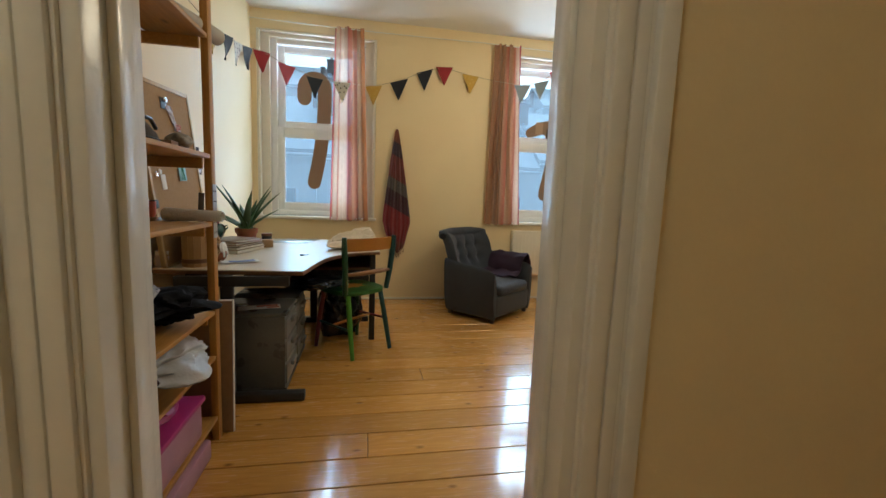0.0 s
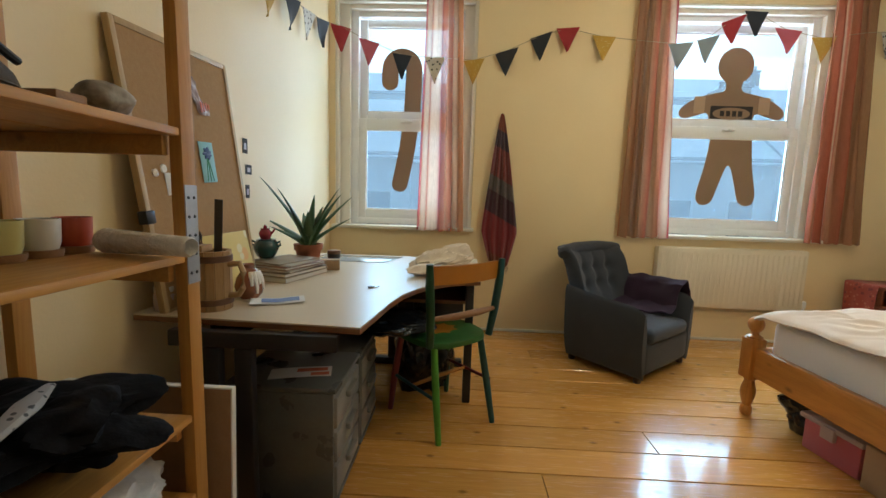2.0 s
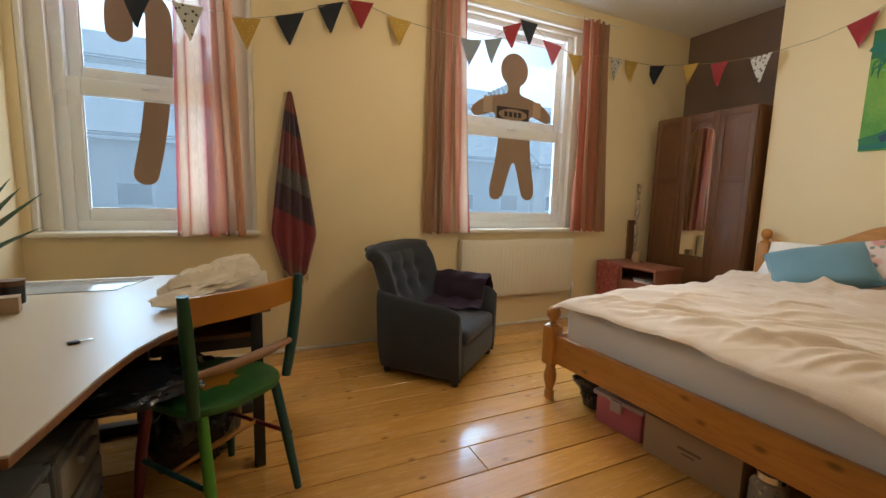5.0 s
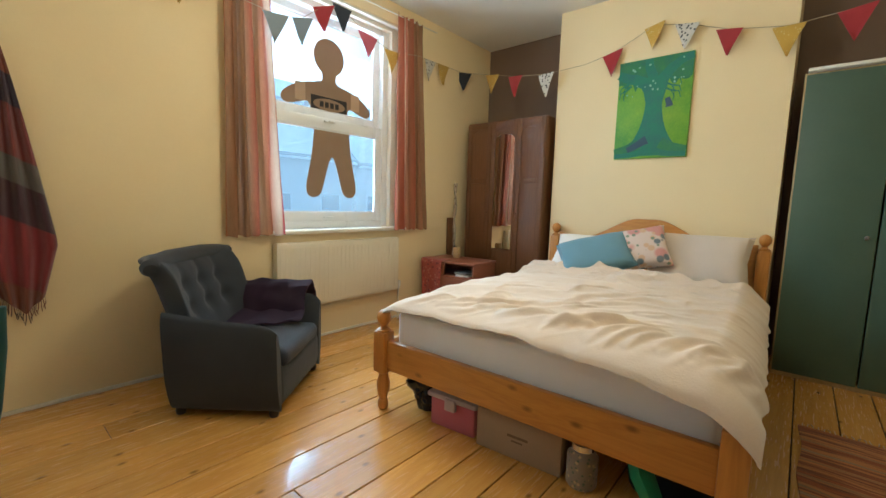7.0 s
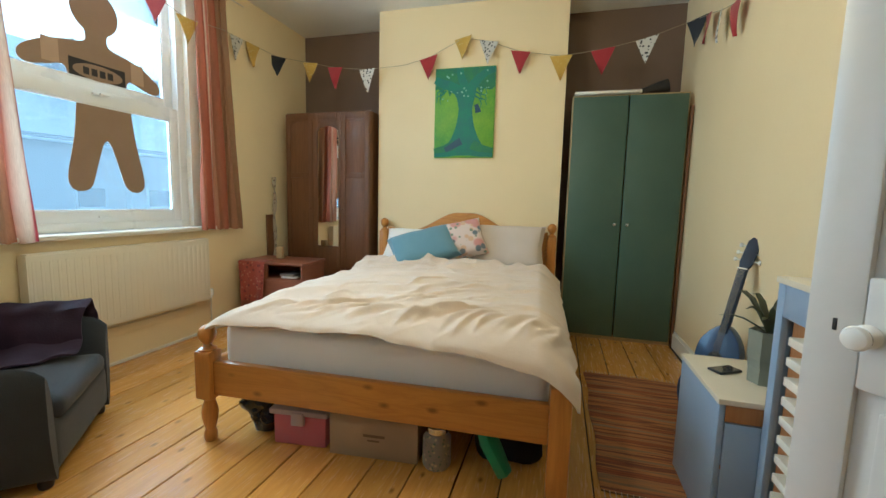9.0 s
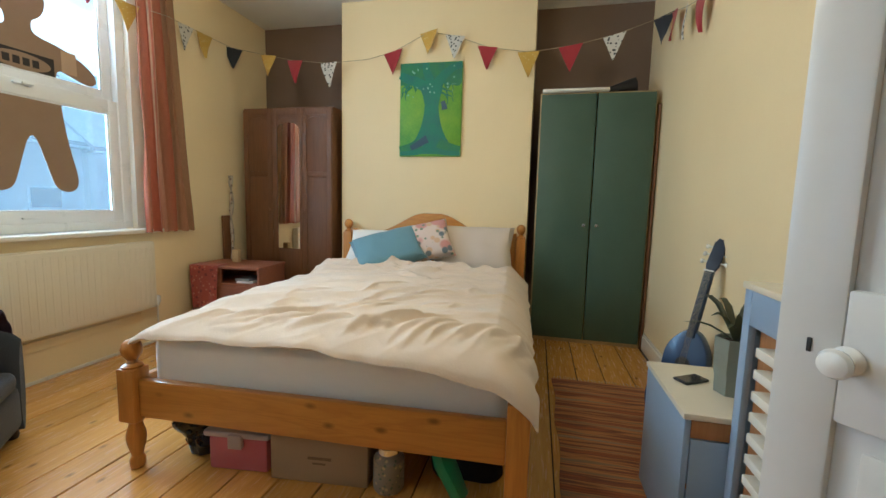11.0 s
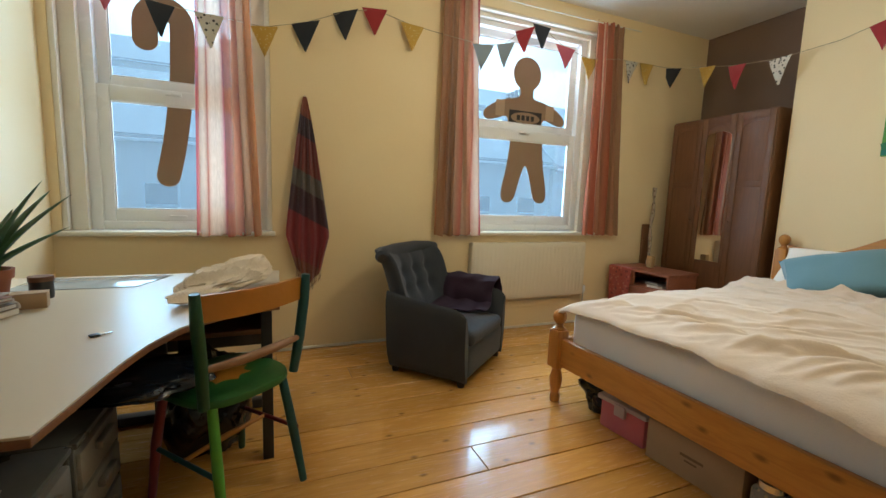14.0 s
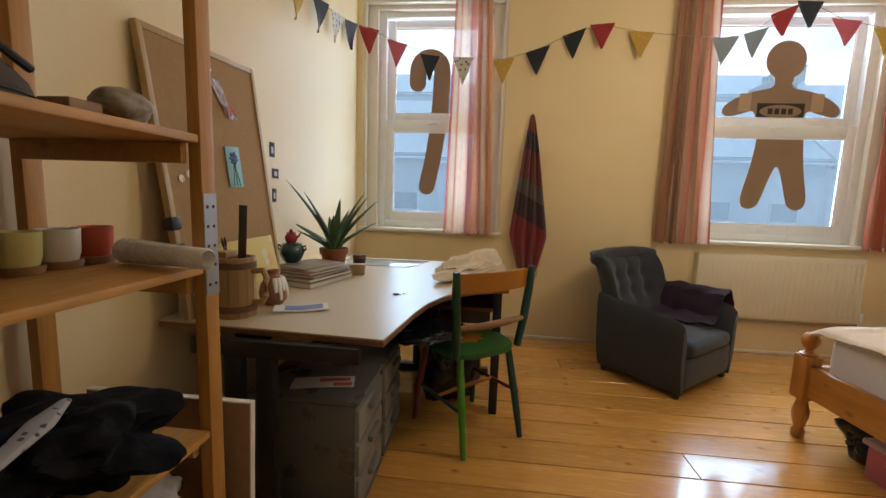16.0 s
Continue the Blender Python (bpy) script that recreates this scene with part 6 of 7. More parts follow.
def ribbon(pts, w, n=10):
    """The outline of a rounded band along pts in x and z."""
    P = [Vector(p) for p in pts]
    lft, rgt = [], []
    for i, p in enumerate(P):
        d = (P[min(i + 1, len(P) - 1)] - P[max(i - 1, 0)]).normalized()
        nn = Vector((-d.y, d.x))
        lft.append(p + nn * w), rgt.append(p - nn * w)
    def cap(p, d):
        a0 = math.atan2(d.y, d.x)
        return [p + w * Vector((math.cos(a0 + math.pi / 2 - math.pi * k / n), math.sin(a0 + math.pi / 2 - math.pi * k / n))) for k in range(1, n)]
    end = cap(P[-1], (P[-1] - P[-2]).normalized())
    start = cap(P[0], (P[0] - P[1]).normalized())
    return [tuple(q) for q in lft + end + rgt[::-1] + start]


def cut(outline, y, zmin=None, zmax=None):
    for _ in range(2):
        # round off the corners
        outline = [q for a, b in zip(outline, outline[1:] + outline[:1]) for q in ((a[0] * 0.75 + b[0] * 0.25, a[1] * 0.75 + b[1] * 0.25), (a[0] * 0.25 + b[0] * 0.75, a[1] * 0.25 + b[1] * 0.75))]
    bm = slab(outline, y, y + 0.004, 0, "y")
    for co, keep in ((zmin, 1), (zmax, -1)):
        if co is not None:
            bmesh.ops.bisect_plane(bm, geom=bm.verts[:] + bm.edges[:] + bm.faces[:], plane_co=(0, 0, co), plane_no=(0, 0, -keep), clear_outer=True)
            bmesh.ops.holes_fill(bm, edges=[e for e in bm.edges if e.is_boundary], sides=0)
    return bm


RAIL = (SILL + 0.83 + 0.015)
UP, LOW = WIN + 0.164, WIN + 0.122
arc = [(1.105, 2.135), (1.105, 2.24)] + [(1.21 - 0.105 * math.cos(math.pi * k / 8), 2.24 + 0.105 * math.sin(math.pi * k / 8)) for k in range(1, 8)] + [(1.315, 2.24), (1.308, 1.97), (1.29, 1.72)]
single("cardboard_cane", cut(ribbon(arc, 0.072), UP, 1.80), M_KRAFT, (0, 0, 0), "brown cardboard candy cane top stuck on the pane", "cardboard cutout", "cardboard cutouts")
single("cardboard_cane", cut(ribbon([(1.30, 1.80), (1.265, 1.52), (1.21, 1.258)], 0.070), LOW, None, 1.745), M_KRAFT, (0, 0, 0), "brown cardboard candy cane stem stuck on the lower pane", "cardboard cutout", "cardboard cutouts")
GX0 = 4.022
fig = []
for k in range(0, 33):
    a = radians(-62 + (304) * k / 32)
    fig.append((0.147 * math.cos(a), 2.322 + 0.147 * math.sin(a)))
half = [(-0.062, 2.13), (-0.10, 2.105), (-0.20, 2.09), (-0.315, 2.05), (-0.40, 1.995), (-0.438, 1.95), (-0.432, 1.905), (-0.385, 1.885), (-0.29, 1.91), (-0.185, 1.95), (-0.178, 1.80), (-0.17, 1.70)]
top = fig + half + [(-x, z) for x, z in reversed(half)]
gm = thing("gingerbread_cutout", (GX0, 0, 0), "brown cardboard gingerbread figure top stuck on the pane", "cardboard cutout", "cardboard cutouts")
part("card", cut(top, UP, 1.80), M_KRAFT, gm, "", False)
M_TAPE = mat("brown tape", (0.44, 0.31, 0.20), 0.35, (0.40, 0.28, 0.17), 9, 0.4)
part("printed_band", boxes((-0.175, UP - 0.0022, 1.87, 0.175, UP - 0.0008, 1.995)), M_INK, gm, "", False)
part("printed_oval", slab([(0.155 * math.cos(2 * math.pi * k / 32), 1.9325 + 0.05 * math.sin(2 * math.pi * k / 32)) for k in range(32)], UP - 0.004, UP - 0.0024, 0, "y"), M_KRAFT, gm, "", False)
for k in range(4):
    part("printed_bar", boxes((-0.095 + 0.05 * k, UP - 0.0058, 1.91, -0.06 + 0.05 * k, UP - 0.0042, 1.955)), M_INK, gm, "", False)
for x0 in (-0.315, 0.22):
    part("tape", boxes((x0, UP - 0.002, 1.93, x0 + 0.09, UP - 0.0006, 2.07)), M_TAPE, gm, "", False)
legs = [(-0.17, 1.76), (-0.18, 1.62), (-0.205, 1.45), (-0.245, 1.28), (-0.248, 1.21), (-0.222, 1.165), (-0.168, 1.153), (-0.115, 1.18), (-0.092, 1.24), (-0.06, 1.36), (-0.018, 1.495)]
g2 = thing("gingerbread_cutout", (GX0, 0, 0), "brown cardboard gingerbread legs stuck on the lower pane", "cardboard cutout", "cardboard cutouts")
part("card", cut(legs + [(-x, z) for x, z in reversed(legs)], LOW, None, 1.75), M_KRAFT, g2, "", False)

# ---- pine shelving by the door ----
M_SHELF = wood("worn pine shelf", (0.54, 0.28, 0.055), (0.36, 0.165, 0.03), 0.45, 1, 1.3, True, 0.08)
M_POST = wood("worn pine post", (0.52, 0.265, 0.05), (0.40, 0.175, 0.03), 0.5, 2, 1.3, True, 0.08)
SX0, SX1, SY0, SY1 = 0.66, 1.125, 5.10, 5.945
sh = thing("shelving_unit", (0, 0, 0), "open pine shelving unit crowded with boxes and bags", "shelves")
for x in (SX0, SX1 - 0.03):
    for y in (SY0, SY1 - 0.045):
        part("post", boxes((x, y, 0, x + 0.03, y + 0.045, 2.26), bevel=0.003), M_POST, sh)
HEIGHTS = (0.12, 0.405, 0.61, 1.0, 1.285, 1.765)
for k, z in enumerate(HEIGHTS):
    s = part("shelf", boxes((SX0 + 0.012, SY0 + 0.047, z - 0.018, SX0 + 0.235, SY1 - 0.047, z), (SX0 + 0.243, SY0 + 0.047, z - 0.018, SX1 - 0.002, SY1 - 0.047, z), bevel=0.003), M_SHELF, sh)
    for y in (SY0 + 0.048, SY1 - 0.066):
        part("cleat", boxes((SX0 + 0.03, y, z - 0.062, SX1 - 0.03, y + 0.018, z - 0.019), bevel=0.002), M_SHELF, s)
part("bracket_plate", boxes((SX1, SY1 - 0.044, 0.93, SX1 + 0.002, SY1 - 0.001, 1.16), (SX1 - 0.028, SY1, 0.93, SX1 - 0.001, SY1 + 0.002, 1.16)), mat("galvanised steel", (0.45, 0.46, 0.47), 0.35, (0.35, 0.36, 0.37), 30, 0.6, metal=0.8), sh, "punched galvanised plate", False)
for k in range(5):
    for q in range(2):
        part("screw", lathe([(0.004, 0), (0.0035, 0.0015), (0, 0.002)], 8, Matrix.Translation((SX1 + 0.002, SY1 - 0.033 + 0.02 * q, 0.955 + 0.044 * k)) @ pose(0, 0, 0, 0, 90, 0)), M_BLACK, sh)

# on the shelves
Z = HEIGHTS
M_BUBBLE = mat("bubble wrap", (0.74, 0.70, 0.62), 0.25, (0.64, 0.59, 0.51), 40, 0.6, bump=0.8, fine=90)
single("bubble_wrap_roll", lathe([(0, 0), (0.026, 0), (0.028, 0.006), (0.026, 0.08), (0.023, 0.16), (0.022, 0.245), (0.018, 0.25), (0.014, 0.22), (0, 0.21)], 28, pose(0, 0, 0, 0, 90, 0)), M_BUBBLE,
       pose(0.945, 5.885, Z[3] + 0.029, 0, 0, -14), "tapering roll of bubble wrap sticking out of the shelf", "bubble wrap")
single("paper_roll", lathe([(0, 0), (0.032, 0), (0.034, 0.003), (0.034, 0.60), (0.026, 0.602), (0.022, 0.55), (0, 0.54)], 22, pose(0, 0, 0, -90, 0, 0)), mat("pale paper roll", (0.52, 0.47, 0.40), 0.6, (0.45, 0.40, 0.33), 8, 0.5), pose(0.95, 5.47, Z[5] + 0.036, 0, 0, -16), "roll of pale paper lying on the top shelf", "paper roll")
for k, (col, lab) in enumerate((((0.62, 0.56, 0.20), "yellow"), ((0.66, 0.62, 0.52), "white"), ((0.50, 0.075, 0.025), "red"))):
    y = 5.725 + 0.076 * k
    cn = thing("candle_pot", (0.88, y, Z[3] + 0.0005), "small %s pot on a wooden saucer" % lab, "pot", "row of small pots")
    part("saucer", lathe([(0, 0), (0.035, 0), (0.038, 0.008), (0.038, 0.016), (0.03, 0.016), (0, 0.014)], 20), M_BAREC, cn)
    part("cup", lathe([(0, 0.0145), (0.029, 0.0145), (0.034, 0.03), (0.036, 0.08), (0.033, 0.08), (0.030, 0.06), (0, 0.055)], 22), mat("pot glaze", col, 0.35, tuple(c * 0.85 for c in col), 7, 0.5, coat=0.2), cn)
single("spare_roll", lathe([(0, 0), (0.030, 0), (0.031, 0.07), (0.02, 0.07), (0, 0.06)], 20), M_WHITEB, (0.80, 5.80, Z[3] + 0.0005), "small white cardboard tube on end", "roll")
M_NAVY = mat("navy nylon", (0.02, 0.028, 0.05), 0.6, (0.03, 0.04, 0.065), 9, 0.6, bump=0.3)
sb = thing("nylon_bag", (0.90, 5.27, Z[3]), "navy nylon storage bag with a printed picture band", "bag")
part("bag_body", soft_box(-0.20, -0.12, 0.001, 0.20, 0.10, 0.17, 10, 8, 0.045, 0.01, 0.014, 7), M_NAVY, sb)
for k in range(4):
    part("printed_patch", boxes((0.205, -0.10 + 0.05 * k, 0.065, 0.2085, -0.06 + 0.05 * k, 0.112), bevel=0.001), (M_PAPER, M_CLEARLID)[k % 2], sb)
part("zip", tube([(0.205, -0.11, 0.135), (0.212, 0, 0.14), (0.205, 0.095, 0.135)], 0.004, 6), M_BLACK, sb)
single("folded_cloth", soft_box(-0.17, -0.11, 0.0, 0.17, 0.09, 0.05, 8, 6, 0.02, 0.005, 0.012, 8), M_BAGF, (0.90, 5.27, Z[3] + 0.172), "folded dark cloth on the nylon bag", "cloth")
hat = thing("straw_hat", pose(0.772, 5.575, Z[3] + 0.0005) @ Matrix.Diagonal((0.8, 0.8, 1.0, 1.0)), "brown woven straw hat lying behind the pots", "hat")
M_STRAW = mat("brown plaited straw", (0.27, 0.19, 0.11), 0.85, (0.17, 0.115, 0.065), 60, 0.8, bump=0.8)
part("brim", lathe([(0.0, 0.004), (0.10, 0.006), (0.135, 0.012), (0.138, 0.016), (0.10, 0.012), (0.0, 0.010)], 32), M_STRAW, hat)
for q in range(9):
    v = q / 8
    r0, z0 = 0.096 * math.cos(1.25 * v ** 1.3), 0.012 + 0.125 * math.sin(1.35 * v)
    part("plait", lathe([(max(0.0, r0 - 0.03), z0 - 0.004), (r0 - 0.004, z0 - 0.004), (r0 + 0.004, z0 + 0.004), (r0 - 0.002, z0 + 0.013), (max(0.0, r0 - 0.03), z0 + 0.012)], 28), M_STRAW, hat)
# shelf above: box, brushes, helmet-like basket, stone
pbx = thing("paint_box", (0.93, 5.22, Z[4]), "dark blue box with a yellow printed label", "box")
part("carton", boxes((-0.13, -0.06, 0, 0.13, 0.06, 0.11), bevel=0.003), mat("deep blue card", (0.03, 0.03, 0.10), 0.5, (0.05, 0.045, 0.14), 8, 0.5), pbx)
part("label", boxes((0.1305, -0.055, 0.075, 0.132, 0.055, 0.10)), mat("yellow label", (0.60, 0.45, 0.05), 0.5, (0.5, 0.36, 0.04), 9, 0.4), pbx, "", False)
part("label_print", boxes((0.1322, -0.045, 0.081, 0.1328, 0.045, 0.094)), M_INK, pbx, "", False)
bt = thing("brush_pot", (0.80, 5.47, Z[4]), "dark pot crammed with brushes and sticks", "brush pot")
part("pot", lathe([(0, 0), (0.045, 0), (0.05, 0.02), (0.048, 0.10), (0.042, 0.10), (0.04, 0.03), (0, 0.025)], 18), M_BAND, bt)
random.seed(3)
for k in range(12):
    a, t = random.uniform(0, 6.28), random.uniform(0.02, 0.06)
    part("brush", tube([(0.02 * math.cos(a), 0.02 * math.sin(a), 0.03), ((0.03 + t * 0.4) * math.cos(a), (0.03 + t * 0.4) * math.sin(a), 0.10), ((0.03 + t) * math.cos(a), (0.03 + t) * math.sin(a), 0.14 + t)], [0.003, 0.003, 0.004], 6), (M_BLACK, M_BAREC, M_CHROME)[k % 3], bt)
hb = thing("dark_basket", (0.93, 5.56, Z[4]), "upturned dark woven basket with a strap", "basket")
M_WEAVE = mat("dark wicker", (0.035, 0.026, 0.018), 0.7, (0.07, 0.05, 0.03), 50, 0.8, bump=0.9, fine=70)
part("bowl", lathe([(0.135, 0), (0.14, 0.01), (0.13, 0.04), (0.10, 0.075), (0.055, 0.095), (0, 0.10)], 30), M_WEAVE, hb)
for k in range(6):
    r0 = 0.138 - 0.02 * k
    part("rib", lathe([(r0 - 0.002, 0.012 + 0.016 * k), (r0 + 0.003, 0.016 + 0.016 * k), (r0 - 0.004, 0.022 + 0.016 * k)], 30), M_BLACK, hb)
part("strap", tube([(0.10, -0.09, 0.06), (0.11, -0.03, 0.085), (0.11, 0.03, 0.085), (0.10, 0.09, 0.06)], 0.007, 8), M_BLACK, hb)
single("small_box", boxes((-0.03, -0.03, 0, 0.03, 0.03, 0.025), bevel=0.003), M_BAREC, (1.04, 5.70, Z[4] + 0.0005), "small wooden box on the shelf", "box")
single("carved_stone", crumple((0.042, 0.055, 0.031), 0.008, 0.2, 4.2, 4), mat("mottled grey stone", (0.34, 0.29, 0.22), 0.55, (0.12, 0.095, 0.07), 30, 0.9, bump=0.4), (1.045, 5.795, Z[4]), "smooth mottled grey stone on the shelf", "stone")
# shelf below: black bag and clothes
M_BLKBAG = mat("black crinkled nylon", (0.004, 0.004, 0.005), 0.8, (0.012, 0.011, 0.012), 14, 0.7, bump=1.0, fine=45)
for dull in (M_BLKBAG, M_BAGF):
    dull.node_tree.nodes["Principled BSDF"].inputs["Specular IOR Level"].default_value = 0.12
bgk = thing("black_bag", (0.88, 5.47, Z[2]), "crumpled black bag with a pale patterned trim", "bag")
part("bag_body", crumple((0.17, 0.27, 0.060), 0.02, 0.75, 12.0, 5), M_BLKBAG, bgk)
part("trim", tube([(0.15, -0.10, 0.095), (0.14, 0.0, 0.125), (0.145, 0.08, 0.135), (0.12, 0.17, 0.150), (0.08, 0.25, 0.150)], [0.010, 0.022, 0.016, 0.024, 0.010], 8, flat=0.5), floral("speckled trim", (0.36, 0.34, 0.32), [((0.05, 0.05, 0.05), 70, 0.35)]), bgk, "speckled pale trim")
single("leather_strap_bag", crumple((0.15, 0.12, 0.05), 0.015, 0.75, 20.0, 5), M_BLKBAG, (0.98, 5.70, Z[2]), "soft black leather bag on the shelf", "bag")
single("white_bag", crumple((0.17, 0.24, 0.06), 0.015, 0.6, 2.4, 5), mat("white plastic bag", (0.55, 0.54, 0.53), 0.35, (0.45, 0.43, 0.42), 9, 0.5, bump=0.5, fine=50), (0.98, 5.62, Z[1]), "crumpled white plastic bag on the shelf", "bag")
single("dark_clothes", crumple((0.18, 0.18, 0.055), 0.015, 0.5, 7.7, 5), mat("dark maroon cloth", (0.05, 0.014, 0.016), 0.9, (0.03, 0.012, 0.014), 9, 0.6, bump=0.4), (0.92, 5.30, Z[1]), "heap of dark maroon clothes on the shelf", "clothes")
M_MAG = mat("magenta plastic", (0.42, 0.03, 0.20), 0.35, (0.34, 0.03, 0.17), 6, 0.6)
M_MAGL = mat("milky pink plastic", (0.46, 0.25, 0.32), 0.3, (0.38, 0.18, 0.25), 5, 0.6)
for k, (y, zz) in enumerate(((5.44, 0.121),)):
    mb = thing("pink_crate", (0.93, y, zz), "magenta plastic crate with a milky lid on the bottom shelf", "crate")
    part("tub", slab([(-0.19, -0.22), (0.19, -0.22), (0.19, 0.30), (-0.19, 0.30)], 0, 0.15, 0.02), M_MAGL, mb)
    part("lid", slab([(-0.20, -0.23), (0.20, -0.23), (0.20, 0.31), (-0.20, 0.31)], 0.15, 0.175, 0.01), M_MAG, mb, "magenta lid")
single("pink_bag", crumple((0.16, 0.20, 0.05), 0.01, 0.4, 3.3, 4), M_MAG, (0.93, 5.58, 0.297), "crumpled magenta plastic bag on the crate", "bag")
fl = thing("floor_crate", (1.0, 5.45, 0.0005), "pale pink plastic box pushed under the shelves", "crate")
part("tub", slab([(-0.24, -0.22), (0.14, -0.22), (0.14, 0.32), (-0.24, 0.32)], 0, 0.09, 0.015), M_MAGL, fl)

# ---- bedside crate ----
M_REDW = wood("reddish crate wood", (0.28, 0.10, 0.05), (0.19, 0.062, 0.03), 0.5, 1, 2, True)
ns = thing("bedside_crate", pose(5.17, 8.16, 0, 0, 0, 4), "red-brown wooden bedside crate with an open front", "bedside table")
part("side", boxes((-0.2, -0.31, 0.0, 0.2, -0.292, 0.56), bevel=0.003), M_REDW, ns)
part("side", boxes((-0.2, 0.292, 0.0, 0.2, 0.31, 0.56), bevel=0.003), M_REDW, ns)
part("top", boxes((-0.21, -0.318, 0.56, 0.21, 0.318, 0.582), bevel=0.004), M_REDW, ns)
part("shelf", boxes((-0.195, -0.292, 0.42, 0.2, 0.292, 0.437), bevel=0.002), M_REDW, ns)
part("back", boxes((0.19, -0.292, 0.0, 0.2, 0.292, 0.56)), M_REDW, ns)
part("front_panel", boxes((-0.2, -0.292, 0.02, -0.186, 0.292, 0.42), (-0.2, 0.03, 0.437, -0.186, 0.292, 0.56), bevel=0.003), M_REDW, ns)
for k in range(2):
    single("paperback", boxes((-0.10, -0.07, 0, 0.10, 0.07, 0.018), bevel=0.002), (M_PAPER, M_SMOKE2)[k], ns.matrix_world @ pose(-0.06, -0.14, 0.438 + 0.019 * k, 0, 0, 8 - 14 * k), "paperback lying in the bedside crate", "book", "paperbacks in the crate")
single("wooden_block", boxes((-0.025, -0.03, 0, 0.025, 0.03, 0.11), bevel=0.005), M_PLY, ns.matrix_world @ pose(0.05, 0.06, 0.583), "small upright wooden block on the crate", "block")
red = thing("red_cloth", ns.matrix_world @ pose(-0.215, 0.16, 0.585), "red patterned cloth hanging over the crate", "cloth")
part("cloth", sheet(16, 26, lambda u, v: Vector((0.12 - 0.135 * min(1, v * 3) - 0.012 * math.sin(u * 14) * max(0, v - 0.3), -0.13 + 0.28 * u - 0.07 * v * (u - 0.5), 0.004 - 0.36 * max(0, v - 0.3) / 0.7)), thick=0.004), floral("red patterned cotton", (0.32, 0.06, 0.04), [((0.42, 0.16, 0.10), 30, 0.3), ((0.18, 0.03, 0.03), 22, 0.3)]), red)
for k, (x, y, w, h, m_) in enumerate(((5.40, WIN - 0.045, 0.09, 0.98, M_ROBE), (5.47, WIN - 0.060, 0.035, 1.36, None))):
    if m_:
        single("timber_plank", boxes((0, 0, 0, w, 0.02, h), bevel=0.003), m_, pose(x, y, 0.0005, -1.0, 0, 0), "dark plank standing against the wall", "timber", "timber by the wardrobe")
    else:
        single("wrapped_pole", tube([(0.006 * math.sin(q), 0.004 * math.cos(q * 1.7), 0.0005 + h * q / 16) for q in range(17)], [0.018 + 0.004 * math.sin(q * 2.1) for q in range(17)], 10), floral("patterned wrapping", (0.48, 0.40, 0.30), [((0.20, 0.13, 0.09), 34, 0.35)]), pose(x, y, 0, -1.5, 2.0, 0), "tall pole wrapped in patterned paper by the wardrobe", "pole")

# ---- blue cabinets behind the door ----
M_BLUE = mat("powder blue paint", (0.30, 0.40, 0.56), 0.4, (0.25, 0.34, 0.49), 4, 0.5, bump=0.1)
M_TOPW = mat("cream painted top", (0.72, 0.66, 0.53), 0.4, (0.64, 0.57, 0.44), 5, 0.5)
M_INNER = wood("orange inner ply", (0.42, 0.21, 0.08), (0.32, 0.14, 0.05), 0.45, 2, 1, False)
lc = thing("low_cabinet", (3.425, BACK + 0.025, 0), "low blue painted cabinet with a cream top and flat door", "cabinet")
part("side", boxes((0, 0.375, 0, 0.44, 0.395, 0.50), bevel=0.003), M_BLUE, lc)
part("side", boxes((0, 0, 0, 0.44, 0.02, 0.50), bevel=0.003), M_BLUE, lc)
part("back", boxes((0.425, 0.02, 0, 0.44, 0.375, 0.50)), M_INNER, lc)
part("top", boxes((-0.005, -0.0, 0.50, 0.445, 0.40, 0.52), bevel=0.003), M_TOPW, lc, "cream painted top")
part("shelf", boxes((0.0, 0.02, 0.04, 0.425, 0.375, 0.058), (0.0, 0.02, 0.27, 0.425, 0.375, 0.285), bevel=0.002), M_INNER, lc)
part("front_rail", boxes((0.0, 0.02, 0.44, 0.018, 0.375, 0.498), bevel=0.003), M_INNER, lc)
part("door", boxes((-0.002, 0.022, 0.03, 0.014, 0.373, 0.436), bevel=0.003), M_BLUE, lc, "flat blue painted door")
tc = thing("tall_cabinet", (2.985, BACK + 0.022, 0), "taller blue painted cabinet with wooden slots and a cream top", "cabinet")
TH_, TD = 0.925, 0.275
part("frame", boxes((0.39, TD - 0.02, 0, 0.43, TD, TH_), (0, TD - 0.02, TH_ - 0.10, 0.39, TD, TH_), (0, TD - 0.02, 0, 0.39, TD, 0.06), bevel=0.003), M_BLUE, tc)
part("side", boxes((0.41, 0.0, 0, 0.43, TD - 0.02, TH_), bevel=0.002), M_BLUE, tc)
part("side", boxes((0.0, 0.0, 0, 0.02, TD - 0.02, TH_), bevel=0.002), M_BLUE, tc)
part("inner_panel", boxes((0.02, TD - 0.045, 0.06, 0.39, TD - 0.032, TH_ - 0.10)), M_INNER, tc, "", False)
part("top", boxes((-0.008, -0.0, TH_, 0.436, TD + 0.006, TH_ + 0.02), bevel=0.004), M_TOPW, tc, "cream painted top")
for k in range(12):
    z0 = 0.10 + 0.060 * k
    part("white_peg", boxes((0.20, TD - 0.031, z0, 0.31, TD + 0.015, z0 + 0.026), bevel=0.003), M_WHITEB, tc)
ph = thing("phone", pose(3.70, 5.055, 0.5205, 0, 0, 32), "small black mobile phone lying on the cabinet", "phone")
part("case", boxes((-0.03, -0.055, 0, 0.03, 0.055, 0.009), bevel=0.003), M_BLACK, ph)
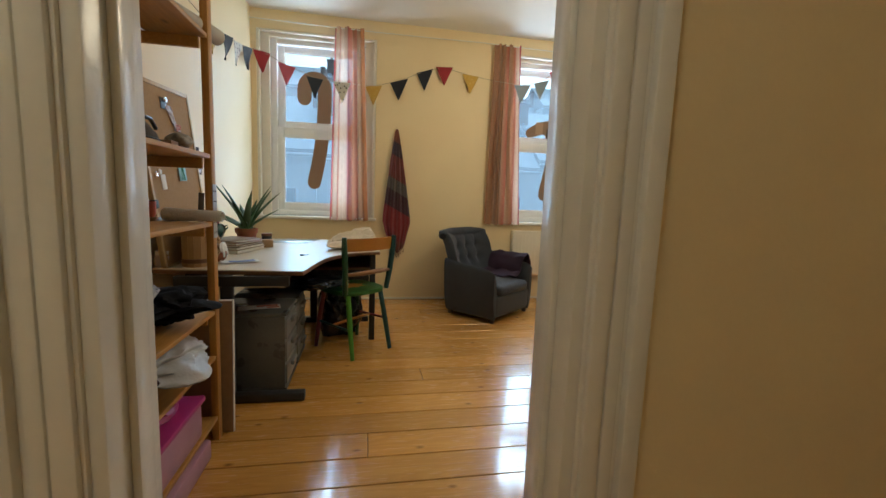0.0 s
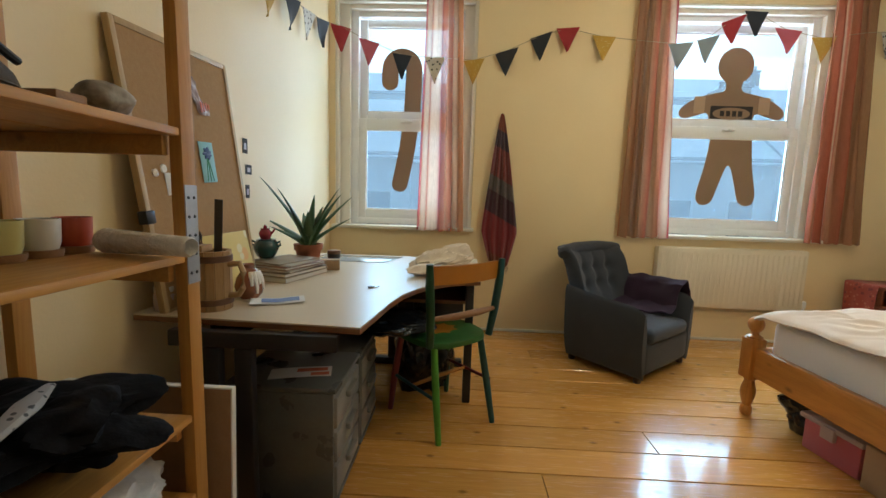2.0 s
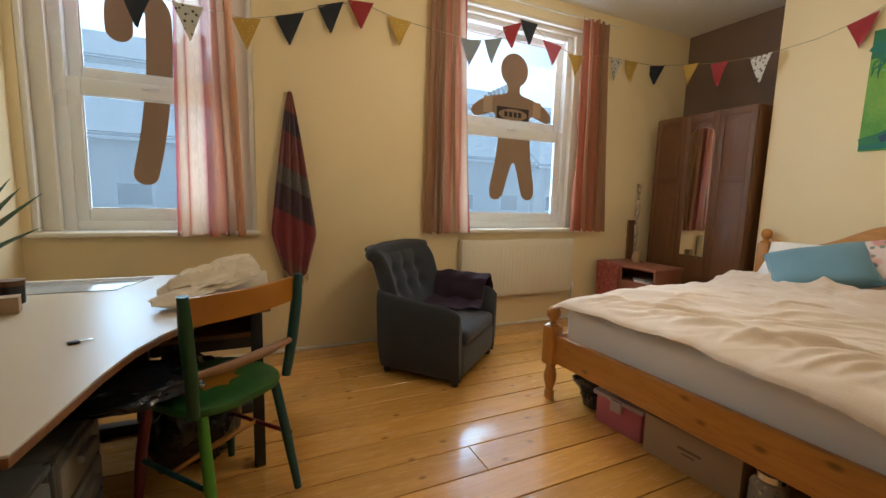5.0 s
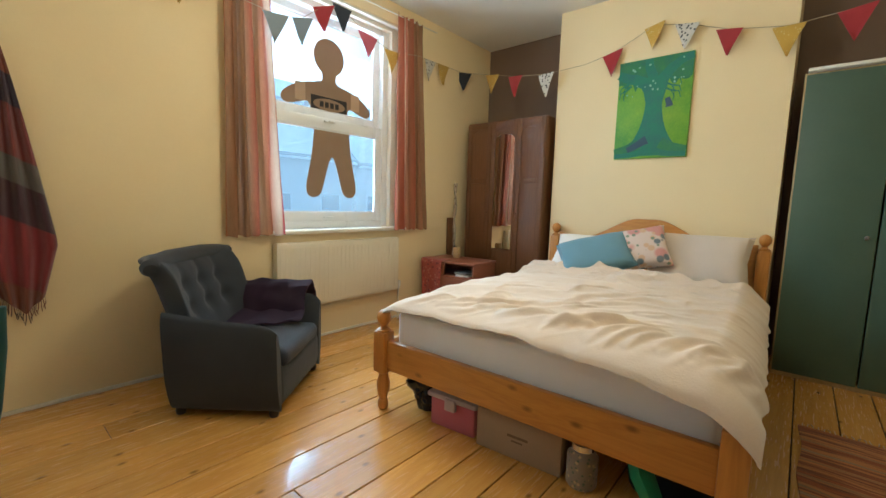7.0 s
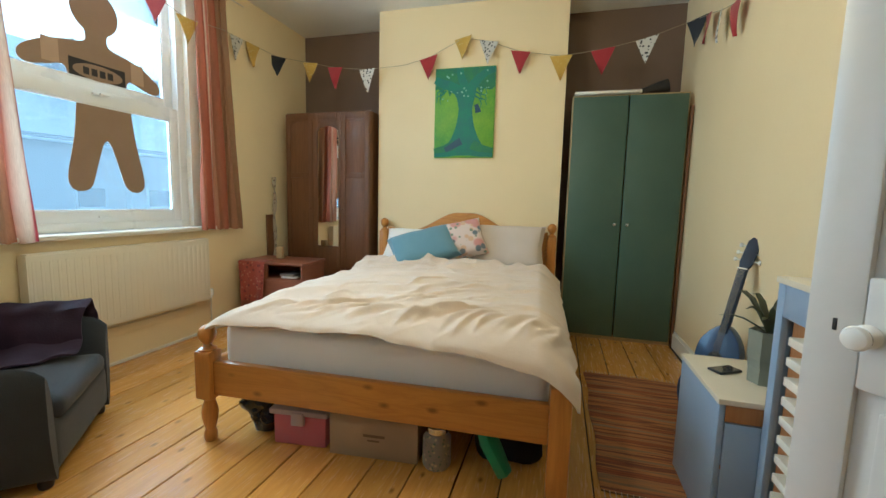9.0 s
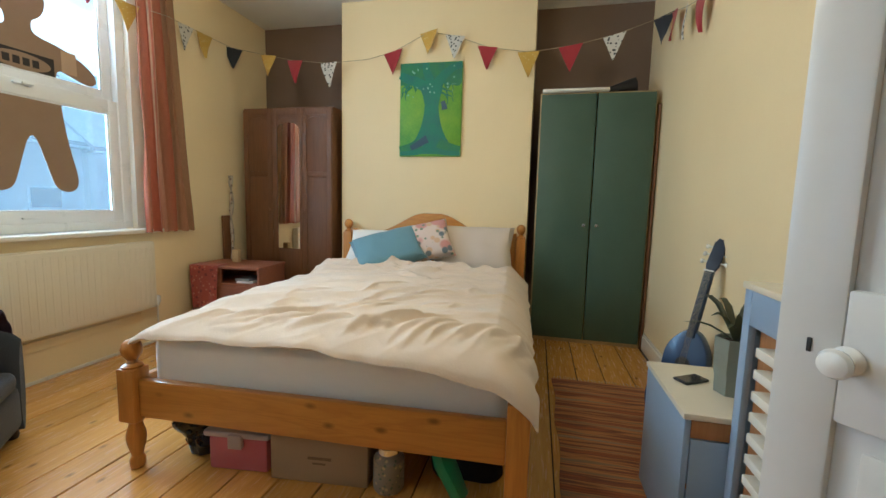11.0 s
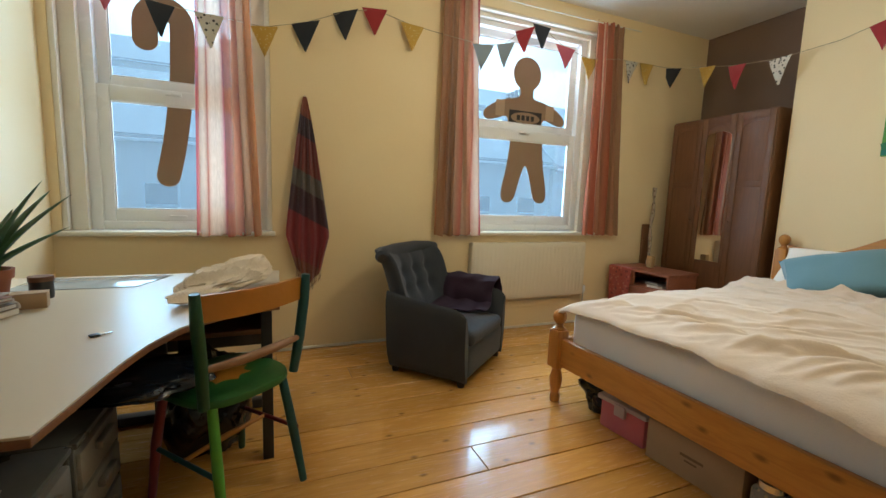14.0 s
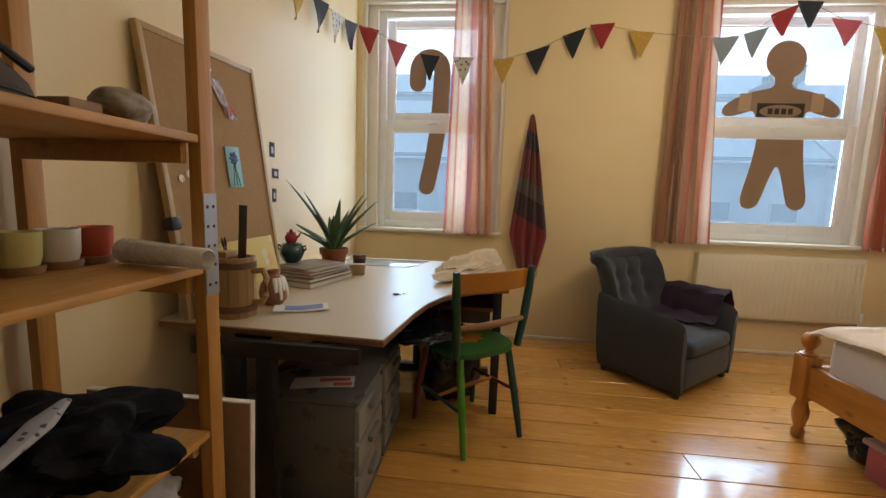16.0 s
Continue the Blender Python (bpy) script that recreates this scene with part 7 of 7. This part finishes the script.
part("screen", boxes((-0.026, -0.05, 0.009, 0.026, 0.05, 0.0096)), mat("dark phone glass", (0.03, 0.03, 0.035), 0.08), ph, "", False)
M_CONC = mat("grey green pot", (0.24, 0.25, 0.20), 0.7, (0.19, 0.20, 0.16), 9, 0.6, bump=0.2)
M_LEAF = mat("dark bromeliad leaf", (0.04, 0.06, 0.022), 0.45, (0.07, 0.05, 0.03), 10, 0.8)
pp = thing("potted_plant", (3.625, 4.955, 0.5205), "spiky potted plant in a tall grey-green pot", "plant")
part("pot", lathe([(0, 0), (0.052, 0), (0.054, 0.06), (0.060, 0.09), (0.062, 0.195), (0.055, 0.195), (0.053, 0.18), (0, 0.18)], 6, pose(0, 0, 0, 0, 0, 20)), M_CONC, pp, "tall faceted pot", False)
part("soil", lathe([(0.054, 0.178), (0.03, 0.187), (0, 0.189)], 12), M_SOIL, pp)
random.seed(5)
for k in range(13):
    a = 2 * math.pi * k / 13 + random.uniform(-0.2, 0.2)
    r, hgt = random.uniform(0.08, 0.17), random.uniform(0.05, 0.15)
    pts = [(r * v * math.cos(a), r * v * math.sin(a), 0.18 + hgt * math.sin(2.0 * v)) for v in (0, 0.25, 0.5, 0.75, 1)]
    part("leaf", tube(pts, [0.008, 0.013, 0.013, 0.009, 0.001], 7, flat=0.25), M_LEAF, pp)

# ---- guitar ----
M_GBLUE = mat("dark blue lacquer", (0.012, 0.05, 0.15), 0.3, (0.010, 0.035, 0.10), 4, 0.5, coat=0.3)
M_NECK = mat("dark neck wood", (0.008, 0.024, 0.065), 0.5, (0.012, 0.02, 0.04), 9, 0.5)
gt = thing("guitar", pose(4.225, BACK + 0.225, 0.012, 0, 0, 48.6) @ pose(0, 0, 0, 12.5, -5, 0), "small blue guitar leaning against the wall", "guitar")
prof = []
for k in range(48):
    a = 2 * math.pi * k / 48
    z = 0.28 - 0.28 * math.cos(a)
    t = z / 0.56
    w = 0.160 * math.sin(math.pi * min(1, t * 1.0)) ** 0.55 * (1 - 0.28 * math.exp(-((t - 0.60) / 0.16) ** 2)) * (1 - 0.20 * t)
    prof.append((w * (1 if a <= math.pi else -1), z))
part("body", slab(prof, -0.04, 0.035, 0.006, "y"), M_GBLUE, gt, "blue lacquered body")
part("sound_hole", lathe([(0.034, 0), (0.034, 0.002), (0, 0.002)], 24, Matrix.Translation((0, 0.0352, 0.385)) @ pose(0, 0, 0, -90, 0, 0)), M_BLACK, gt)
part("neck", boxes((-0.020, 0.012, 0.52, 0.020, 0.042, 0.86), bevel=0.006), M_NECK, gt)
part("bridge", boxes((-0.08, 0.035, 0.16, 0.08, 0.045, 0.18), bevel=0.003), M_NECK, gt)
part("nut", boxes((-0.022, 0.038, 0.855, 0.022, 0.046, 0.863)), M_PORC, gt, "", False)
BACKWARD = Matrix.Translation((0, 0.02, 0.86)) @ pose(0, 0, 0, 16, 0, 0) @ Matrix.Translation((0, -0.02, -0.86))
hs = slab([(-0.020, 0.86), (-0.029, 0.89), (-0.029, 1.01), (-0.014, 1.035), (0.0, 1.028), (0.014, 1.035), (0.029, 1.01), (0.029, 0.89), (0.020, 0.86)], 0.012, 0.030, 0.003, "y")
hs.transform(BACKWARD)
part("headstock", hs, M_NECK, gt)
for s in (-1, 1):
    for k in range(3):
        part("tuning_peg", lathe([(0.004, 0), (0.004, 0.018), (0.011, 0.02), (0.011, 0.03), (0, 0.032)], 10, BACKWARD @ Matrix.Translation((s * 0.029, 0.02, 0.905 + 0.04 * k)) @ pose(0, 0, 0, 0, 90 * s, 0)), M_PORC, gt)
for k in range(6):
    part("string", tube([(-0.0125 + 0.005 * k, 0.048, 0.17), (-0.0125 + 0.005 * k, 0.047, 0.86)], 0.0006, 4), M_CHROME, gt)

# ---- bunting ----
M_FK = mat("black felt", (0.014, 0.018, 0.026), 0.95, (0.025, 0.03, 0.04), 12, 0.6, sheen=0.3)
M_FR = mat("red cotton", (0.34, 0.025, 0.03), 0.9, (0.27, 0.02, 0.025), 12, 0.6, sheen=0.3)
M_FY = floral("mustard print", (0.52, 0.33, 0.05), [((0.62, 0.50, 0.22), 55, 0.25)])
M_FW = floral("skull print", (0.60, 0.57, 0.50), [((0.04, 0.04, 0.04), 42, 0.38)])
M_FP = mat("pink cotton", (0.50, 0.12, 0.16), 0.9, (0.42, 0.09, 0.13), 12, 0.5)
M_FG = mat("grey blue cotton", (0.26, 0.31, 0.36), 0.9, (0.2, 0.25, 0.3), 12, 0.5)
M_STRING = mat("jute string", (0.40, 0.33, 0.22), 0.9)
W_ = WIN - 0.035
RUN = [((LEFT + 0.02, 6.75, 2.33), ""), ((LEFT + 0.04, 7.32, 2.295), "y"), ((LEFT + 0.04, 7.655, 2.345), "k"), ((LEFT + 0.04, 7.94, 2.388), "w"), ((LEFT + 0.04, 8.235, 2.45), "k"), ((0.735, 8.46, 2.493), "r"), ((0.964, W_, 2.398), "p"), ((1.237, W_, 2.296), "k"), ((1.507, W_ - 0.06, 2.259), "w"), ((1.819, W_, 2.265), "y"),
       ((2.081, W_, 2.341), "k"), ((2.35, W_, 2.463), "k"), ((2.558, W_, 2.52), "r"), ((2.847, W_, 2.462), "y"), ((3.10, W_ - 0.09, 2.405), ""), ((3.40, W_ - 0.09, 2.385), "g"), ((3.654, W_, 2.463), "g"), ((3.834, W_, 2.608), "r"),
       ((4.001, W_, 2.663), "k"), ((4.258, W_, 2.534), "p"), ((4.534, W_, 2.478), "y"), ((4.80, W_ - 0.09, 2.49), ""), ((5.03, W_, 2.53), "w"), ((5.23, W_, 2.535), "y"), ((5.58, W_, 2.545), "k"), ((5.60, 8.13, 2.465), "y"),
       ((5.60, 7.857, 2.406), "r"), ((5.60, 7.524, 2.371), "w"), ((5.66, 7.183, 2.406), ""), ((5.665, 6.939, 2.46), "r"), ((5.67, 6.62, 2.609), "y"), ((5.67, 6.389, 2.563), "w"), ((5.665, 6.11, 2.455), "r"), ((5.66, 5.77, 2.395), "y"),
       ((5.60, 5.446, 2.404), "r"), ((5.60, 5.127, 2.466), "w"), ((5.52, BACK + 0.06, 2.55), "k"), ((5.30, BACK + 0.04, 2.49), "r"), ((5.05, BACK + 0.04, 2.41), "w"), ((4.80, BACK + 0.04, 2.35), "r"), ((4.45, BACK + 0.02, 2.33), "")]
bt_ = thing("bunting", (0, 0, 0), "string of triangular red, black, mustard and skull-print bunting flags", "bunting")
part("string", tube([p for p, c in RUN], 0.0025, 5), M_STRING, bt_)
FLAGM = {"k": M_FK, "r": M_FR, "y": M_FY, "w": M_FW, "p": M_FP, "g": M_FG}
random.seed(14)
for i, (p, c) in enumerate(RUN):
    if not c:
        continue
    p = Vector(p)
    d = (Vector(RUN[min(i + 1, len(RUN) - 1)][0]) - Vector(RUN[max(i - 1, 0)][0])).normalized()
    turn = random.uniform(-0.45, 0.45)
    side = Vector((d.x, d.y, 0)).normalized()
    out_ = Vector((side.y, -side.x, 0))
    if out_.dot(Vector((3, 6.3, 0)) - Vector((p.x, p.y, 0))) < 0:
        out_ = -out_
    ax = (side * math.cos(turn) + out_ * abs(math.sin(turn)) * 0.6).normalized()
    tilt = d.z * 0.7
    w, h = random.uniform(0.082, 0.094), random.uniform(0.185, 0.205)
    def flag(u, v, p=p, ax=ax, out_=out_, w=w, h=h, tilt=tilt, i=i):
        s = (2 * u - 1) * w * (1 - 0.97 * v)
        bend = 0.014 * math.sin(2.5 * v + i) + 0.008 * math.sin(3 * u + i)
        return p + ax * s + out_ * (0.012 + bend * v * 1.3) + Vector((0, 0, tilt * s - h * v))
    part("flag", sheet(6, 8, flag, thick=0.002), FLAGM[c], bt_)

# ---- landing fill light: an unseen lamp, added to brighten the door frame ----
ll = thing("landing_fill_lamp", (1.12, 3.55, CEIL - 0.2), "unseen round ceiling lamp added on the landing as fill light", "ceiling lamp")
part("base", lathe([(0.11, -0.02), (0.12, 0), (0, 0)], 24), M_UPVC, ll)
part("shade", lathe([(0, -0.10), (0.06, -0.09), (0.10, -0.055), (0.11, -0.02)], 24), mat("lit opal plastic", (1.0, 0.90, 0.74), 0.4, (1.0, 0.90, 0.74), 1, 0, emit=LANDING_FILL), ll)

# ---- floorboards ----
random.seed(11)
floor_ob = bpy.data.objects["floor"]
PITCH = 0.1855


def board(x0, x1, y0, y1):
    bm = boxes((-(x1 - x0) / 2 + 0.0012, -(y1 - y0) / 2 + 0.0028, -0.022, (x1 - x0) / 2 - 0.0012, (y1 - y0) / 2 - 0.0028, 0.0), bevel=0.002, seg=1)
    me = mesh_of(bm, "floorboard")
    me.materials.append(M_FLOOR)
    ob = new("floorboard", me)
    ob.location = ((x0 + x1) / 2, (y0 + y1) / 2, random.uniform(-0.0009, 0.0009))
    ob.parent = floor_ob
    return ob


y = HALL
k = 0
while y < WIN:
    # the seams keep an even pitch, with one at 6.995
    y1 = min(6.995 + PITCH * (math.floor((y - 6.995) / PITCH + 0.05) + 1) + random.uniform(-0.004, 0.004), WIN)
    if y1 - y > 0.02:
        ends = [LEFT if y > BACK - T else 0.3, ALCOVE if y > BACK - T else 3.2]
        cut = [ends[0] + 0.2 + (ends[1] - ends[0] - 0.4) * random.random() for _ in range(1 if k % 3 else 2)]
        xs = [ends[0]] + sorted(cut) + [ends[1]]
        for a, b in zip(xs, xs[1:]):
            if b - a > 0.05:
                board(a, b, y, y1)
    y, k = y1, k + 1
